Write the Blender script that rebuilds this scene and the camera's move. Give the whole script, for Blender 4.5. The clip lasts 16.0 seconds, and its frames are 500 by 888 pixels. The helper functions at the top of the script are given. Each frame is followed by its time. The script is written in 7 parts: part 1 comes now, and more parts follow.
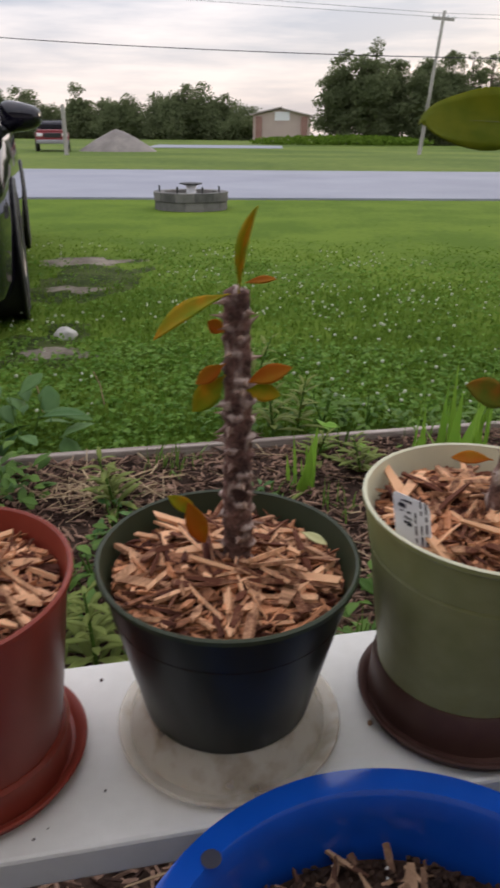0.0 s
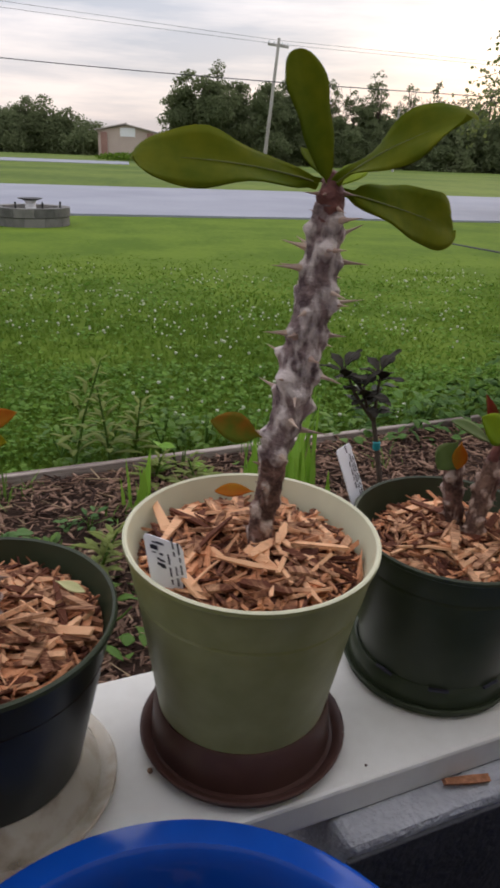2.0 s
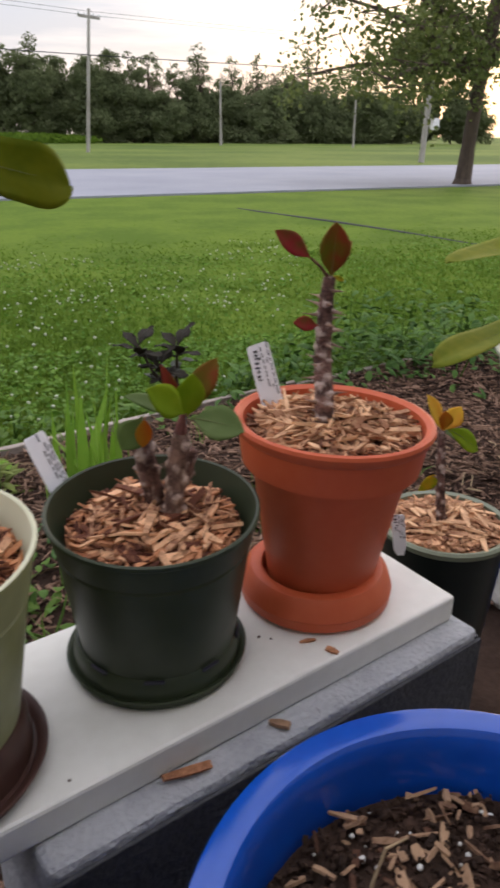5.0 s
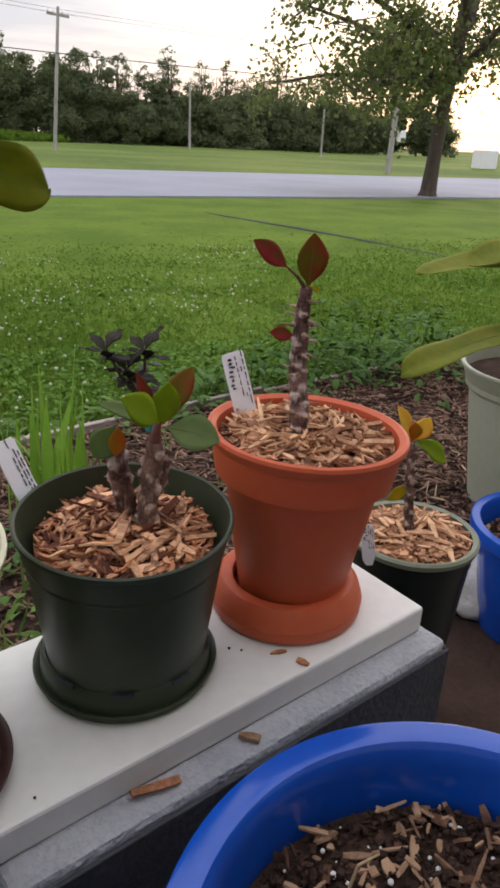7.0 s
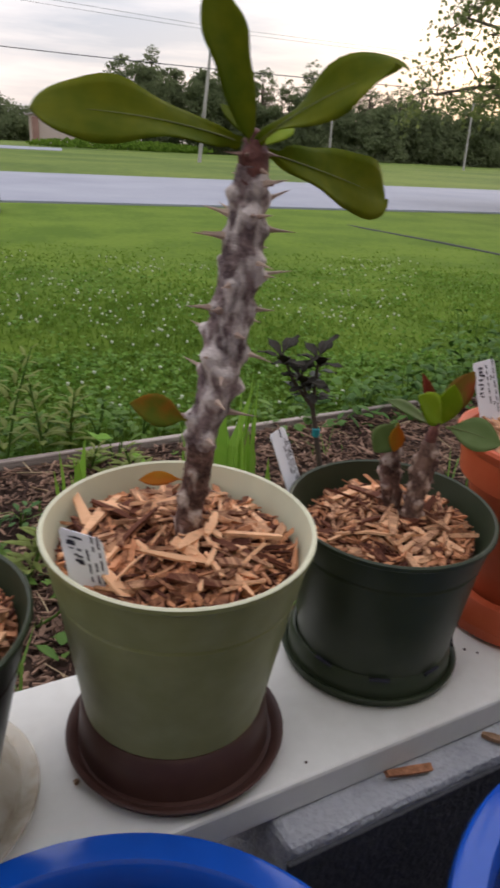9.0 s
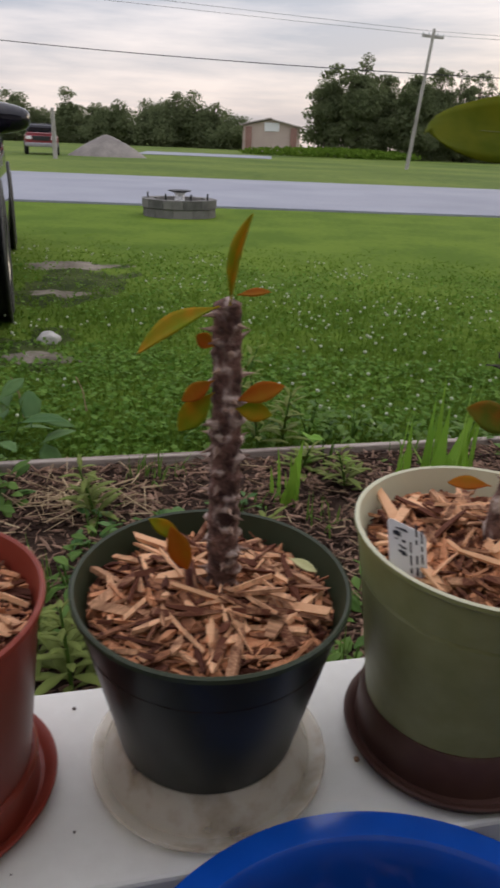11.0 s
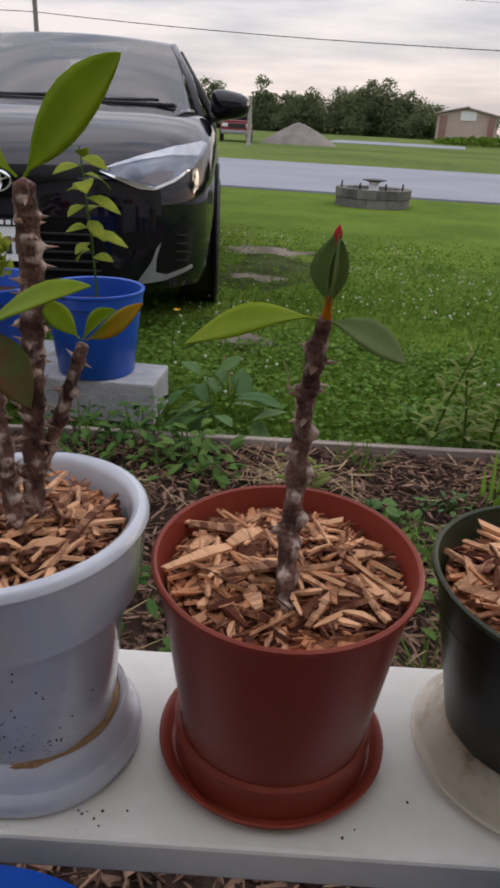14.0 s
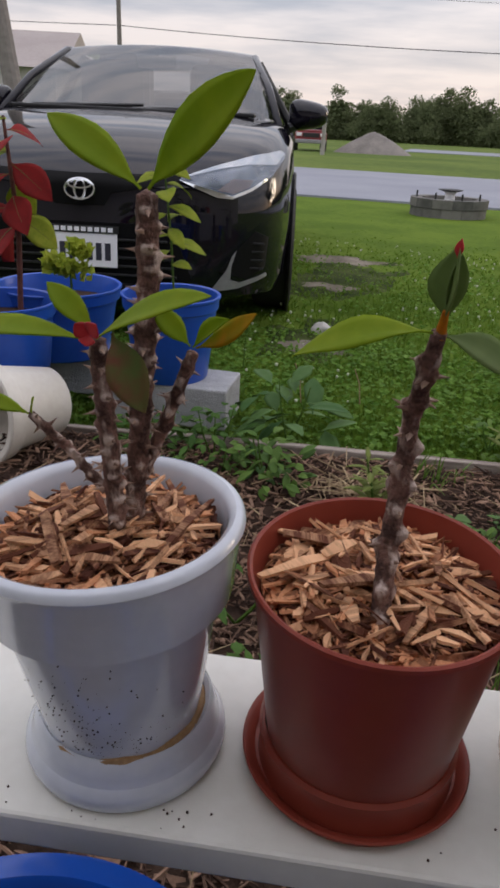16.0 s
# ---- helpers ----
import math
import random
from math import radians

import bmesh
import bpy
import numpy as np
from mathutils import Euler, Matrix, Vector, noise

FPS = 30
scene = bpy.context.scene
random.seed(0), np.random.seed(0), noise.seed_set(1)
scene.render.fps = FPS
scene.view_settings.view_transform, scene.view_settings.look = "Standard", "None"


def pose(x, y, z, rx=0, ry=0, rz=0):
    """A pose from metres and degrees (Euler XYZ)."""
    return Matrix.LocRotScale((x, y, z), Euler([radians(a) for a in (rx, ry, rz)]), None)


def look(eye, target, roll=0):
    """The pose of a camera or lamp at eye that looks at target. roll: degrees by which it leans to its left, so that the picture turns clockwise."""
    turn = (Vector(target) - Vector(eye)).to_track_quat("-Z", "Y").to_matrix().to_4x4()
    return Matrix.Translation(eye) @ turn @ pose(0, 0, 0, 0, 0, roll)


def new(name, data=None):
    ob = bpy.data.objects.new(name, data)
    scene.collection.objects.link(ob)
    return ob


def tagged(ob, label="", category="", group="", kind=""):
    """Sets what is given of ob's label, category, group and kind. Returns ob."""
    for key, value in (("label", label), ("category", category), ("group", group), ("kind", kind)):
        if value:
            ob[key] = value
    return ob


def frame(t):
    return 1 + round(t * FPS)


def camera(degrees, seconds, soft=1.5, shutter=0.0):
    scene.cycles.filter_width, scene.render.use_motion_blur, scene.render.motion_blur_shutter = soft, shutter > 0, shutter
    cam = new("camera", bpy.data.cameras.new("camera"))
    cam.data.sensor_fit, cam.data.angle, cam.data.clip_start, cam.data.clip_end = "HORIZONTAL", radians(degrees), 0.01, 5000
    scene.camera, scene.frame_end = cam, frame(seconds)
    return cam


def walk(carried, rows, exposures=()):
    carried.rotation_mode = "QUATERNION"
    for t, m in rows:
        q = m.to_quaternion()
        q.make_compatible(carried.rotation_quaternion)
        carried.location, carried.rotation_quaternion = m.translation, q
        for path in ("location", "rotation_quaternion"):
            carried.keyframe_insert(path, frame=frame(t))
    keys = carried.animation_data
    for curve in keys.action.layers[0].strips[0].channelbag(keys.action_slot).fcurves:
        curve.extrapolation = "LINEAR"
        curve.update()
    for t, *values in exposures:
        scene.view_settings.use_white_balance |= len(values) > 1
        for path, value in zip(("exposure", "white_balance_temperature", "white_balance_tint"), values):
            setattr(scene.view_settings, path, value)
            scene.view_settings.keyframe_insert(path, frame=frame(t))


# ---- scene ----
cam = camera(39.3, 16.0, soft=3.0, shutter=0.5)
PATH = [
    (0, (0.0774, 0.0850, 0.8831), (-0.0801, 1.9083, 0.0763), 0.42),
    (0.5, (0.1052, 0.0978, 0.8884), (0.0597, 1.9360, 0.1018), -0.05),
    (1, (0.1297, 0.1035, 0.8947), (0.2039, 1.9470, 0.1228), 0.46),
    (1.5, (0.1424, 0.1032, 0.8966), (0.3033, 1.9441, 0.1316), 0.67),
    (2, (0.1505, 0.1064, 0.8931), (0.3824, 1.9418, 0.1332), 2.19),
    (2.5, (0.1680, 0.1077, 0.8891), (0.4679, 1.9380, 0.1406), 2.81),
    (3, (0.1886, 0.1076, 0.8968), (0.5630, 1.9304, 0.1639), 2.34),
    (3.5, (0.2129, 0.1073, 0.8968), (0.6476, 1.9177, 0.1665), 2.05),
    (4, (0.2414, 0.1075, 0.8913), (0.7366, 1.8952, 0.1437), 1.31),
    (4.5, (0.2733, 0.1116, 0.8865), (0.8432, 1.8699, 0.1226), 0.72),
    (5, (0.2954, 0.1189, 0.8806), (0.9032, 1.8452, 0.0739), 0.44),
    (5.2, (0.3085, 0.1203, 0.8839), (0.9565, 1.8330, 0.0797), 0.52),
    (7.3, (0.2784, 0.1283, 0.8815), (0.9825, 1.8246, 0.0898), 2.72),
    (7.5, (0.2670, 0.1286, 0.8805), (0.9444, 1.8386, 0.0951), 2.48),
    (8, (0.2293, 0.1281, 0.8808), (0.7959, 1.8774, 0.0942), 2.23),
    (8.5, (0.2015, 0.1244, 0.8839), (0.6626, 1.9048, 0.0981), 2.24),
    (9, (0.1646, 0.1313, 0.8781), (0.5574, 1.9310, 0.0991), 2.97),
    (9.5, (0.1397, 0.1229, 0.8780), (0.4084, 1.9540, 0.1199), 2.85),
    (10, (0.1093, 0.1195, 0.8814), (0.2486, 1.9637, 0.1201), 1.98),
    (10.2, (0.1054, 0.1200, 0.8818), (0.1836, 1.9629, 0.1088), 1.93),
    (12.3, (-0.0017, 0.0883, 0.8758), (-0.2925, 1.9001, 0.0804), 2.47),
    (12.5, (-0.0081, 0.0867, 0.8756), (-0.3255, 1.8910, 0.0734), 2.31),
    (13, (-0.0295, 0.0796, 0.8728), (-0.4217, 1.8667, 0.0650), 3.36),
    (13.5, (-0.0481, 0.0774, 0.8710), (-0.5038, 1.8462, 0.0563), 5.13),
    (14, (-0.0624, 0.0754, 0.8708), (-0.6013, 1.8145, 0.0432), 2.93),
    (14.5, (-0.0618, 0.0814, 0.8725), (-0.6407, 1.8024, 0.0341), 1.13),
    (15, (-0.0687, 0.0683, 0.8841), (-0.7062, 1.7790, 0.0674), 2.36),
    (15.5, (-0.0785, 0.0666, 0.8778), (-0.7676, 1.7656, 0.0787), 2.73),
    (16, (-0.0828, 0.0661, 0.8717), (-0.7908, 1.7496, 0.0563), 2.81),
]
walk(cam, [(t, look(eye, target, roll)) for t, eye, target, roll in PATH], exposures=[(0, 0.13), (1, 0.23), (1.5, 0.20), (2.5, -0.04), (3, -0.10), (3.5, -0.14), (4, -0.12), (5, 0.30), (7.5, 0.27), (8.2, 0.40), (9, 0.20), (10, -0.06), (12.5, -0.04), (14, -0.04), (16, -0.10)])

# ---- sky and light: a bright overcast dusk, the sun low behind the trees ahead ----
SUN_AZ, SUN_EL = 38.0, 9.0     # degrees right of straight ahead, degrees up
world = bpy.data.worlds.new("sky")
scene.world = world
world.use_nodes = True
wn, wl = world.node_tree.nodes, world.node_tree.links
wn.clear()
w_out, w_bg = wn.new("ShaderNodeOutputWorld"), wn.new("ShaderNodeBackground")
w_sky, w_tc = wn.new("ShaderNodeTexSky"), wn.new("ShaderNodeTexCoord")
w_sky.sky_type, w_sky.sun_disc = "NISHITA", False
w_sky.sun_elevation, w_sky.sun_rotation = radians(SUN_EL), radians(SUN_AZ)
w_sky.air_density, w_sky.dust_density = 1.0, 2.2
w_map = wn.new("ShaderNodeMapping")
w_map.inputs["Scale"].default_value = (1.6, 1.6, 13.0)
w_noise = wn.new("ShaderNodeTexNoise")
w_noise.inputs["Scale"].default_value, w_noise.inputs["Detail"].default_value = 1.7, 7.0
w_noise.inputs["Roughness"].default_value = 0.55
w_ramp = wn.new("ShaderNodeValToRGB")
w_ramp.color_ramp.elements[0].position, w_ramp.color_ramp.elements[0].color = 0.36, (0.56, 0.595, 0.715, 1)
w_ramp.color_ramp.elements[1].position, w_ramp.color_ramp.elements[1].color = 0.60, (1.02, 0.965, 1.01, 1)
w_sc = wn.new("ShaderNodeVectorMath")
w_sc.operation = "SCALE"
w_sc.inputs["Scale"].default_value = 0.10
w_mix = wn.new("ShaderNodeMix")
w_mix.data_type = "RGBA"
w_mix.inputs["Factor"].default_value = 0.80
wl.new(w_tc.outputs["Generated"], w_map.inputs["Vector"])
wl.new(w_map.outputs["Vector"], w_noise.inputs["Vector"])
wl.new(w_noise.outputs["Fac"], w_ramp.inputs["Fac"])
wl.new(w_sky.outputs["Color"], w_sc.inputs[0])
wl.new(w_sc.outputs[0], w_mix.inputs["A"])
wl.new(w_ramp.outputs["Color"], w_mix.inputs["B"])
# an overcast sky is brighter overhead than near the horizon
w_sep, w_up, w_mul = wn.new("ShaderNodeSeparateXYZ"), wn.new("ShaderNodeMapRange"), wn.new("ShaderNodeVectorMath")
w_up.inputs["From Min"].default_value, w_up.inputs["From Max"].default_value = 0.22, 1.0
w_up.inputs["To Min"].default_value, w_up.inputs["To Max"].default_value = 1.12, 2.3
w_mul.operation = "SCALE"
wl.new(w_tc.outputs["Generated"], w_sep.inputs[0])
wl.new(w_sep.outputs["Z"], w_up.inputs["Value"])
wl.new(w_mix.outputs["Result"], w_mul.inputs[0])
wl.new(w_up.outputs["Result"], w_mul.inputs["Scale"])
# peach light low over the horizon
w_low, w_warm = wn.new("ShaderNodeMapRange"), wn.new("ShaderNodeMix")
w_low.inputs["From Min"].default_value, w_low.inputs["From Max"].default_value = 0.0, 0.20
w_low.inputs["To Min"].default_value, w_low.inputs["To Max"].default_value = 1.0, 0.0
w_warm.data_type, w_warm.blend_type = "RGBA", "MULTIPLY"
w_warm.inputs["B"].default_value = (1.0, 0.91, 0.82, 1)
wl.new(w_sep.outputs["Z"], w_low.inputs["Value"])
wl.new(w_low.outputs["Result"], w_warm.inputs["Factor"])
wl.new(w_mul.outputs[0], w_warm.inputs["A"])
wl.new(w_warm.outputs["Result"], w_bg.inputs["Color"])
w_bg.inputs["Strength"].default_value = 1.0
wl.new(w_bg.outputs["Background"], w_out.inputs["Surface"])

sun = new("sun", bpy.data.lights.new("sun", "SUN"))
sun.data.energy, sun.data.angle, sun.data.color = 0.6, radians(14), (1.0, 0.84, 0.66)
sun.matrix_world = look((0, 0, 0), (-math.sin(radians(SUN_AZ)) * math.cos(radians(SUN_EL)), -math.cos(radians(SUN_AZ)) * math.cos(radians(SUN_EL)), -math.sin(radians(SUN_EL))))

# ---- materials ----
def material(name, base, other=None, rough=0.6, metal=0.0, scale=12.0, bump=0.0, fine=120.0, spread=0.5, per="", coat=0.0, spec=0.5, stretch=(1, 1, 1), sheen=0.0, through_light=0.0, share=0.9):
    """Base colour drifting into another at two scales, with a fine relief. per: 'object' or 'island' varies the pieces."""
    m = bpy.data.materials.new(name)
    m.use_nodes = True
    nt = m.node_tree
    b = nt.nodes["Principled BSDF"]
    b.inputs["Roughness"].default_value, b.inputs["Metallic"].default_value = rough, metal
    b.inputs["Coat Weight"].default_value = coat
    b.inputs["Coat Roughness"].default_value = 0.08
    b.inputs["Specular IOR Level"].default_value = spec
    other = other or tuple(c * 0.75 for c in base)
    tc, mp = nt.nodes.new("ShaderNodeTexCoord"), nt.nodes.new("ShaderNodeMapping")
    mp.inputs["Scale"].default_value = stretch
    nt.links.new(tc.outputs["Object"], mp.inputs["Vector"])
    big, small = nt.nodes.new("ShaderNodeTexNoise"), nt.nodes.new("ShaderNodeTexNoise")
    big.inputs["Scale"].default_value, big.inputs["Detail"].default_value = scale, 4.0
    small.inputs["Scale"].default_value, small.inputs["Detail"].default_value = fine, 3.0
    for n in (big, small):
        nt.links.new(mp.outputs["Vector"], n.inputs["Vector"])
    add = nt.nodes.new("ShaderNodeMath")
    add.operation = "MULTIPLY_ADD"
    nt.links.new(small.outputs["Fac"], add.inputs[0])
    add.inputs[1].default_value = 0.5
    nt.links.new(big.outputs["Fac"], add.inputs[2])
    last = add
    if per:
        info = nt.nodes.new("ShaderNodeObjectInfo" if per == "object" else "ShaderNodeNewGeometry")
        mul = nt.nodes.new("ShaderNodeMath")
        mul.operation = "MULTIPLY_ADD"
        nt.links.new(info.outputs["Random" if per == "object" else "Random Per Island"], mul.inputs[0])
        mul.inputs[1].default_value = share
        nt.links.new(add.outputs[0], mul.inputs[2])
        last = mul
    lo = nt.nodes.new("ShaderNodeMapRange")
    mid = 0.75 + (0.5 * share if per else 0.0)
    wide = ((0.22 + 0.31 * share) if per else 0.22) / max(spread, 0.01) * 0.5
    lo.inputs["From Min"].default_value, lo.inputs["From Max"].default_value = mid - wide, mid + wide
    nt.links.new(last.outputs[0], lo.inputs["Value"])
    mix = nt.nodes.new("ShaderNodeMix")
    mix.data_type = "RGBA"
    mix.inputs["A"].default_value, mix.inputs["B"].default_value = (*base, 1), (*other, 1)
    nt.links.new(lo.outputs["Result"], mix.inputs["Factor"])
    nt.links.new(mix.outputs["Result"], b.inputs["Base Color"])
    if bump:
        bp = nt.nodes.new("ShaderNodeBump")
        bp.inputs["Strength"].default_value, bp.inputs["Distance"].default_value = min(1.0, bump), 0.004
        nt.links.new(small.outputs["Fac"], bp.inputs["Height"])
        nt.links.new(bp.outputs["Normal"], b.inputs["Normal"])
    if through_light:
        tr = nt.nodes.new("ShaderNodeBsdfTranslucent")
        ms = nt.nodes.new("ShaderNodeMixShader")
        ms.inputs["Fac"].default_value = through_light
        nt.links.new(mix.outputs["Result"], tr.inputs["Color"])
        nt.links.new(b.outputs["BSDF"], ms.inputs[1])
        nt.links.new(tr.outputs["BSDF"], ms.inputs[2])
        nt.links.new(ms.outputs["Shader"], nt.nodes["Material Output"].inputs["Surface"])
    return m


M_GRASS_GROUND = material("lawn_soil", (0.078, 0.130, 0.017), (0.118, 0.176, 0.024), 0.95, scale=1.1, fine=14, spread=0.8, bump=0.1, spec=0.05)
M_FIELD = material("far_grass", (0.070, 0.112, 0.020), (0.135, 0.178, 0.036), 0.95, scale=0.12, fine=2.5, spread=0.8, spec=0.1)
M_BLADE = material("grass_blade", (0.098, 0.174, 0.022), (0.142, 0.222, 0.031), 0.85, scale=0.55, fine=3, per="island", through_light=0.5, spec=0.03, spread=0.6, share=0.3)
M_CLOVER = material("clover_leaf", (0.095, 0.200, 0.026), (0.18, 0.31, 0.050), 0.6, scale=2, fine=20, per="island", through_light=0.4, spec=0.2)
M_BLOSSOM = material("clover_blossom", (0.52, 0.56, 0.40), (0.40, 0.42, 0.30), 0.8, scale=30, fine=300)
M_WEED = material("weed_leaf", (0.070, 0.150, 0.022), (0.155, 0.262, 0.046), 0.55, scale=6, fine=40, per="island", through_light=0.35, spec=0.25)
M_STRAP = material("strap_leaf", (0.15, 0.34, 0.03), (0.25, 0.42, 0.05), 0.5, scale=6, fine=40, per="island", through_light=0.35, spec=0.3)
M_ROAD = material("road_surface", (0.24, 0.25, 0.29), (0.30, 0.31, 0.35), 0.9, scale=0.5, fine=25, bump=0.2, spec=0.2)
M_DIRT = material("bare_dirt", (0.095, 0.080, 0.060), (0.27, 0.235, 0.19), 0.95, scale=5, fine=50, bump=0.7, spec=0.1)
M_BED = material("bed_soil", (0.030, 0.018, 0.013), (0.062, 0.038, 0.027), 0.95, scale=9, fine=90, bump=1.0, spec=0.15)
M_BARK = material("bed_mulch", (0.034, 0.018, 0.013), (0.29, 0.18, 0.125), 0.9, scale=9, fine=160, per="island", bump=0.4, spec=0.15, spread=0.7)
M_STRAW = material("dry_straw", (0.26, 0.18, 0.105), (0.46, 0.35, 0.21), 0.85, per="island", spec=0.2)
M_CHIP = material("wood_chip", (0.080, 0.026, 0.015), (0.63, 0.29, 0.145), 0.8, scale=25, fine=260, per="island", bump=0.5, spec=0.2, spread=0.9)
M_CHIP_DARK = material("weathered_chip", (0.085, 0.040, 0.024), (0.40, 0.25, 0.15), 0.85, scale=25, fine=260, per="island", bump=0.5, spec=0.2, spread=0.7)
M_SOIL = material("potting_soil", (0.028, 0.018, 0.013), (0.07, 0.04, 0.028), 0.95, scale=30, fine=200, bump=1.0, spec=0.15)
M_PERLITE = material("perlite", (0.75, 0.74, 0.70), (0.6, 0.58, 0.54), 0.9)
M_BOARD = material("white_board_paint", (0.78, 0.77, 0.72), (0.66, 0.645, 0.59), 0.55, scale=7, fine=70, bump=0.08, spread=0.35)
M_CONCRETE = material("grey_concrete", (0.34, 0.345, 0.36), (0.46, 0.465, 0.48), 0.95, scale=18, fine=170, bump=1.0, spec=0.15)
M_PATIO = material("patio_slab", (0.10, 0.09, 0.08), (0.17, 0.15, 0.13), 0.95, scale=8, fine=120, bump=0.8, spec=0.15)
M_TIMBER = material("grey_timber", (0.19, 0.145, 0.12), (0.42, 0.36, 0.31), 0.85, scale=9, fine=90, bump=0.5, stretch=(0.3, 6, 6), spread=0.7)
M_RED_POT = material("red_brown_plastic", (0.225, 0.036, 0.021), (0.265, 0.050, 0.031), 0.36, scale=8, fine=60, spread=0.4, spec=0.3)
M_BLACK_POT = material("black_green_plastic", (0.008, 0.012, 0.011), (0.016, 0.021, 0.018), 0.34, scale=8, fine=60, spec=0.28)
M_RIM_GREEN = material("dark_green_plastic", (0.031, 0.041, 0.021), (0.043, 0.055, 0.030), 0.40, scale=8, fine=60, spec=0.3)
M_SAGE_POT = material("sage_plastic", (0.215, 0.222, 0.086), (0.295, 0.298, 0.142), 0.42, scale=7, fine=60, spread=0.55, spec=0.3)
M_CREAM = material("cream_plastic", (0.68, 0.67, 0.48), (0.60, 0.60, 0.43), 0.45, scale=8, fine=60, spec=0.3)
M_BROWN = material("brown_plastic", (0.060, 0.026, 0.020), (0.085, 0.042, 0.033), 0.42, scale=8, fine=60, spec=0.3)
M_TERRA = material("terracotta_plastic", (0.49, 0.084, 0.029), (0.55, 0.118, 0.047), 0.48, scale=6, fine=80, spread=0.4, spec=0.3)
M_GLAZE = material("white_glaze", (0.60, 0.63, 0.70), (0.49, 0.52, 0.60), 0.14, scale=16, fine=120, coat=0.7, spread=0.3)
M_OLIVE_POT = material("olive_rim_plastic", (0.16, 0.18, 0.12), (0.2, 0.22, 0.15), 0.5)
M_GREY_POT = material("grey_green_plastic", (0.33, 0.34, 0.25), (0.40, 0.41, 0.31), 0.5, scale=5, fine=50)
M_BLUE = material("blue_plastic", (0.004, 0.062, 0.38), (0.007, 0.08, 0.46), 0.16, scale=5, fine=50, spec=0.6)
M_BLUE_PALE = material("bright_blue_plastic", (0.011, 0.072, 0.43), (0.018, 0.095, 0.50), 0.34, scale=5, fine=50)
M_TAG = material("white_tag", (0.88, 0.88, 0.92), (0.84, 0.84, 0.88), 0.45)
M_INK = material("dark_ink", (0.03, 0.03, 0.05), None, 0.6)
M_STEM_RED = material("young_red_bark", (0.07, 0.020, 0.018), (0.17, 0.055, 0.040), 0.7, scale=60, fine=300, bump=0.4)
M_THORN = material("thorn", (0.15, 0.080, 0.058), (0.42, 0.28, 0.21), 0.6, per="island")
M_THORN_PALE = material("tan_thorn", (0.30, 0.20, 0.16), (0.62, 0.47, 0.37), 0.6, per="island")
M_LEAF = material("fleshy_leaf", (0.115, 0.165, 0.008), (0.220, 0.240, 0.014), 0.55, scale=16, fine=90, through_light=0.52, spec=0.08, spread=0.7)
M_LEAF_BRIGHT = material("bright_leaf", (0.22, 0.34, 0.012), (0.36, 0.45, 0.022), 0.55, scale=14, fine=90, through_light=0.5, spec=0.15)
M_LEAF_GREY = material("dull_green_leaf", (0.14, 0.21, 0.060), (0.21, 0.28, 0.095), 0.55, scale=10, fine=80, through_light=0.5, spec=0.2)
M_LEAF_YELLOW = material("yellow_leaf", (0.24, 0.30, 0.014), (0.54, 0.28, 0.014), 0.6, scale=24, fine=90, through_light=0.5, spread=0.7, spec=0.08)
M_LEAF_ORANGE = material("orange_leaf", (0.50, 0.125, 0.016), (0.46, 0.27, 0.022), 0.6, scale=30, fine=90, through_light=0.5, spec=0.08)
M_LEAF_RED = material("red_leaf", (0.33, 0.026, 0.034), (0.17, 0.085, 0.022), 0.55, scale=26, fine=90, through_light=0.4, spread=0.7, spec=0.12)
M_LEAF_DARK = material("dark_purple_leaf", (0.020, 0.017, 0.015), (0.045, 0.040, 0.028), 0.7, per="island", spec=0.1)
M_LEAF_DUSK = material("dusky_leaf", (0.055, 0.060, 0.050), (0.14, 0.15, 0.12), 0.6, per="island", spec=0.2, through_light=0.2)
M_FLOWER = material("red_flower", (0.62, 0.03, 0.04), (0.5, 0.02, 0.03), 0.5, through_light=0.3)
M_FLOWER_YELLOW = material("yellow_flower", (0.72, 0.52, 0.03), (0.75, 0.32, 0.03), 0.5, through_light=0.3)
M_TREE_LEAF = material("tree_leaf", (0.085, 0.118, 0.026), (0.175, 0.205, 0.055), 0.6, per="island", through_light=0.4, scale=0.5, fine=3)
# far leaves paler and greyer than near ones: distance haze mixed into their colour
M_FAR_LEAF = material("hazed_tree_leaf", (0.112, 0.140, 0.068), (0.180, 0.205, 0.105), 0.95, per="island", scale=0.25, fine=1, share=0.5, through_light=0.4, spec=0.03)
M_BRUSH = material("bare_brush", (0.22, 0.16, 0.12), (0.30, 0.23, 0.17), 0.9, per="island")
M_TRUNK = material("tree_bark", (0.055, 0.040, 0.030), (0.11, 0.08, 0.06), 0.95, scale=6, fine=40, bump=1.0, stretch=(1, 1, 0.3))
M_POLE = material("weathered_pole", (0.24, 0.225, 0.205), (0.40, 0.38, 0.35), 0.9, scale=3, fine=30, stretch=(1, 1, 0.2))
M_POLE_DARK = material("dark_pole", (0.16, 0.14, 0.13), (0.22, 0.2, 0.18), 0.9)
M_WIRE = material("cable", (0.03, 0.03, 0.035), None, 0.7)
M_STONE = material("ring_stone", (0.075, 0.073, 0.068), (0.20, 0.19, 0.175), 0.95, scale=9, fine=60, bump=0.9, per="object")
M_ROCK = material("pale_rock", (0.42, 0.40, 0.37), (0.52, 0.5, 0.47), 0.9, scale=15, fine=90, bump=0.8)
M_GRAVEL = material("pile_gravel", (0.155, 0.138, 0.125), (0.25, 0.225, 0.20), 0.95, scale=1.5, fine=12, bump=0.8)
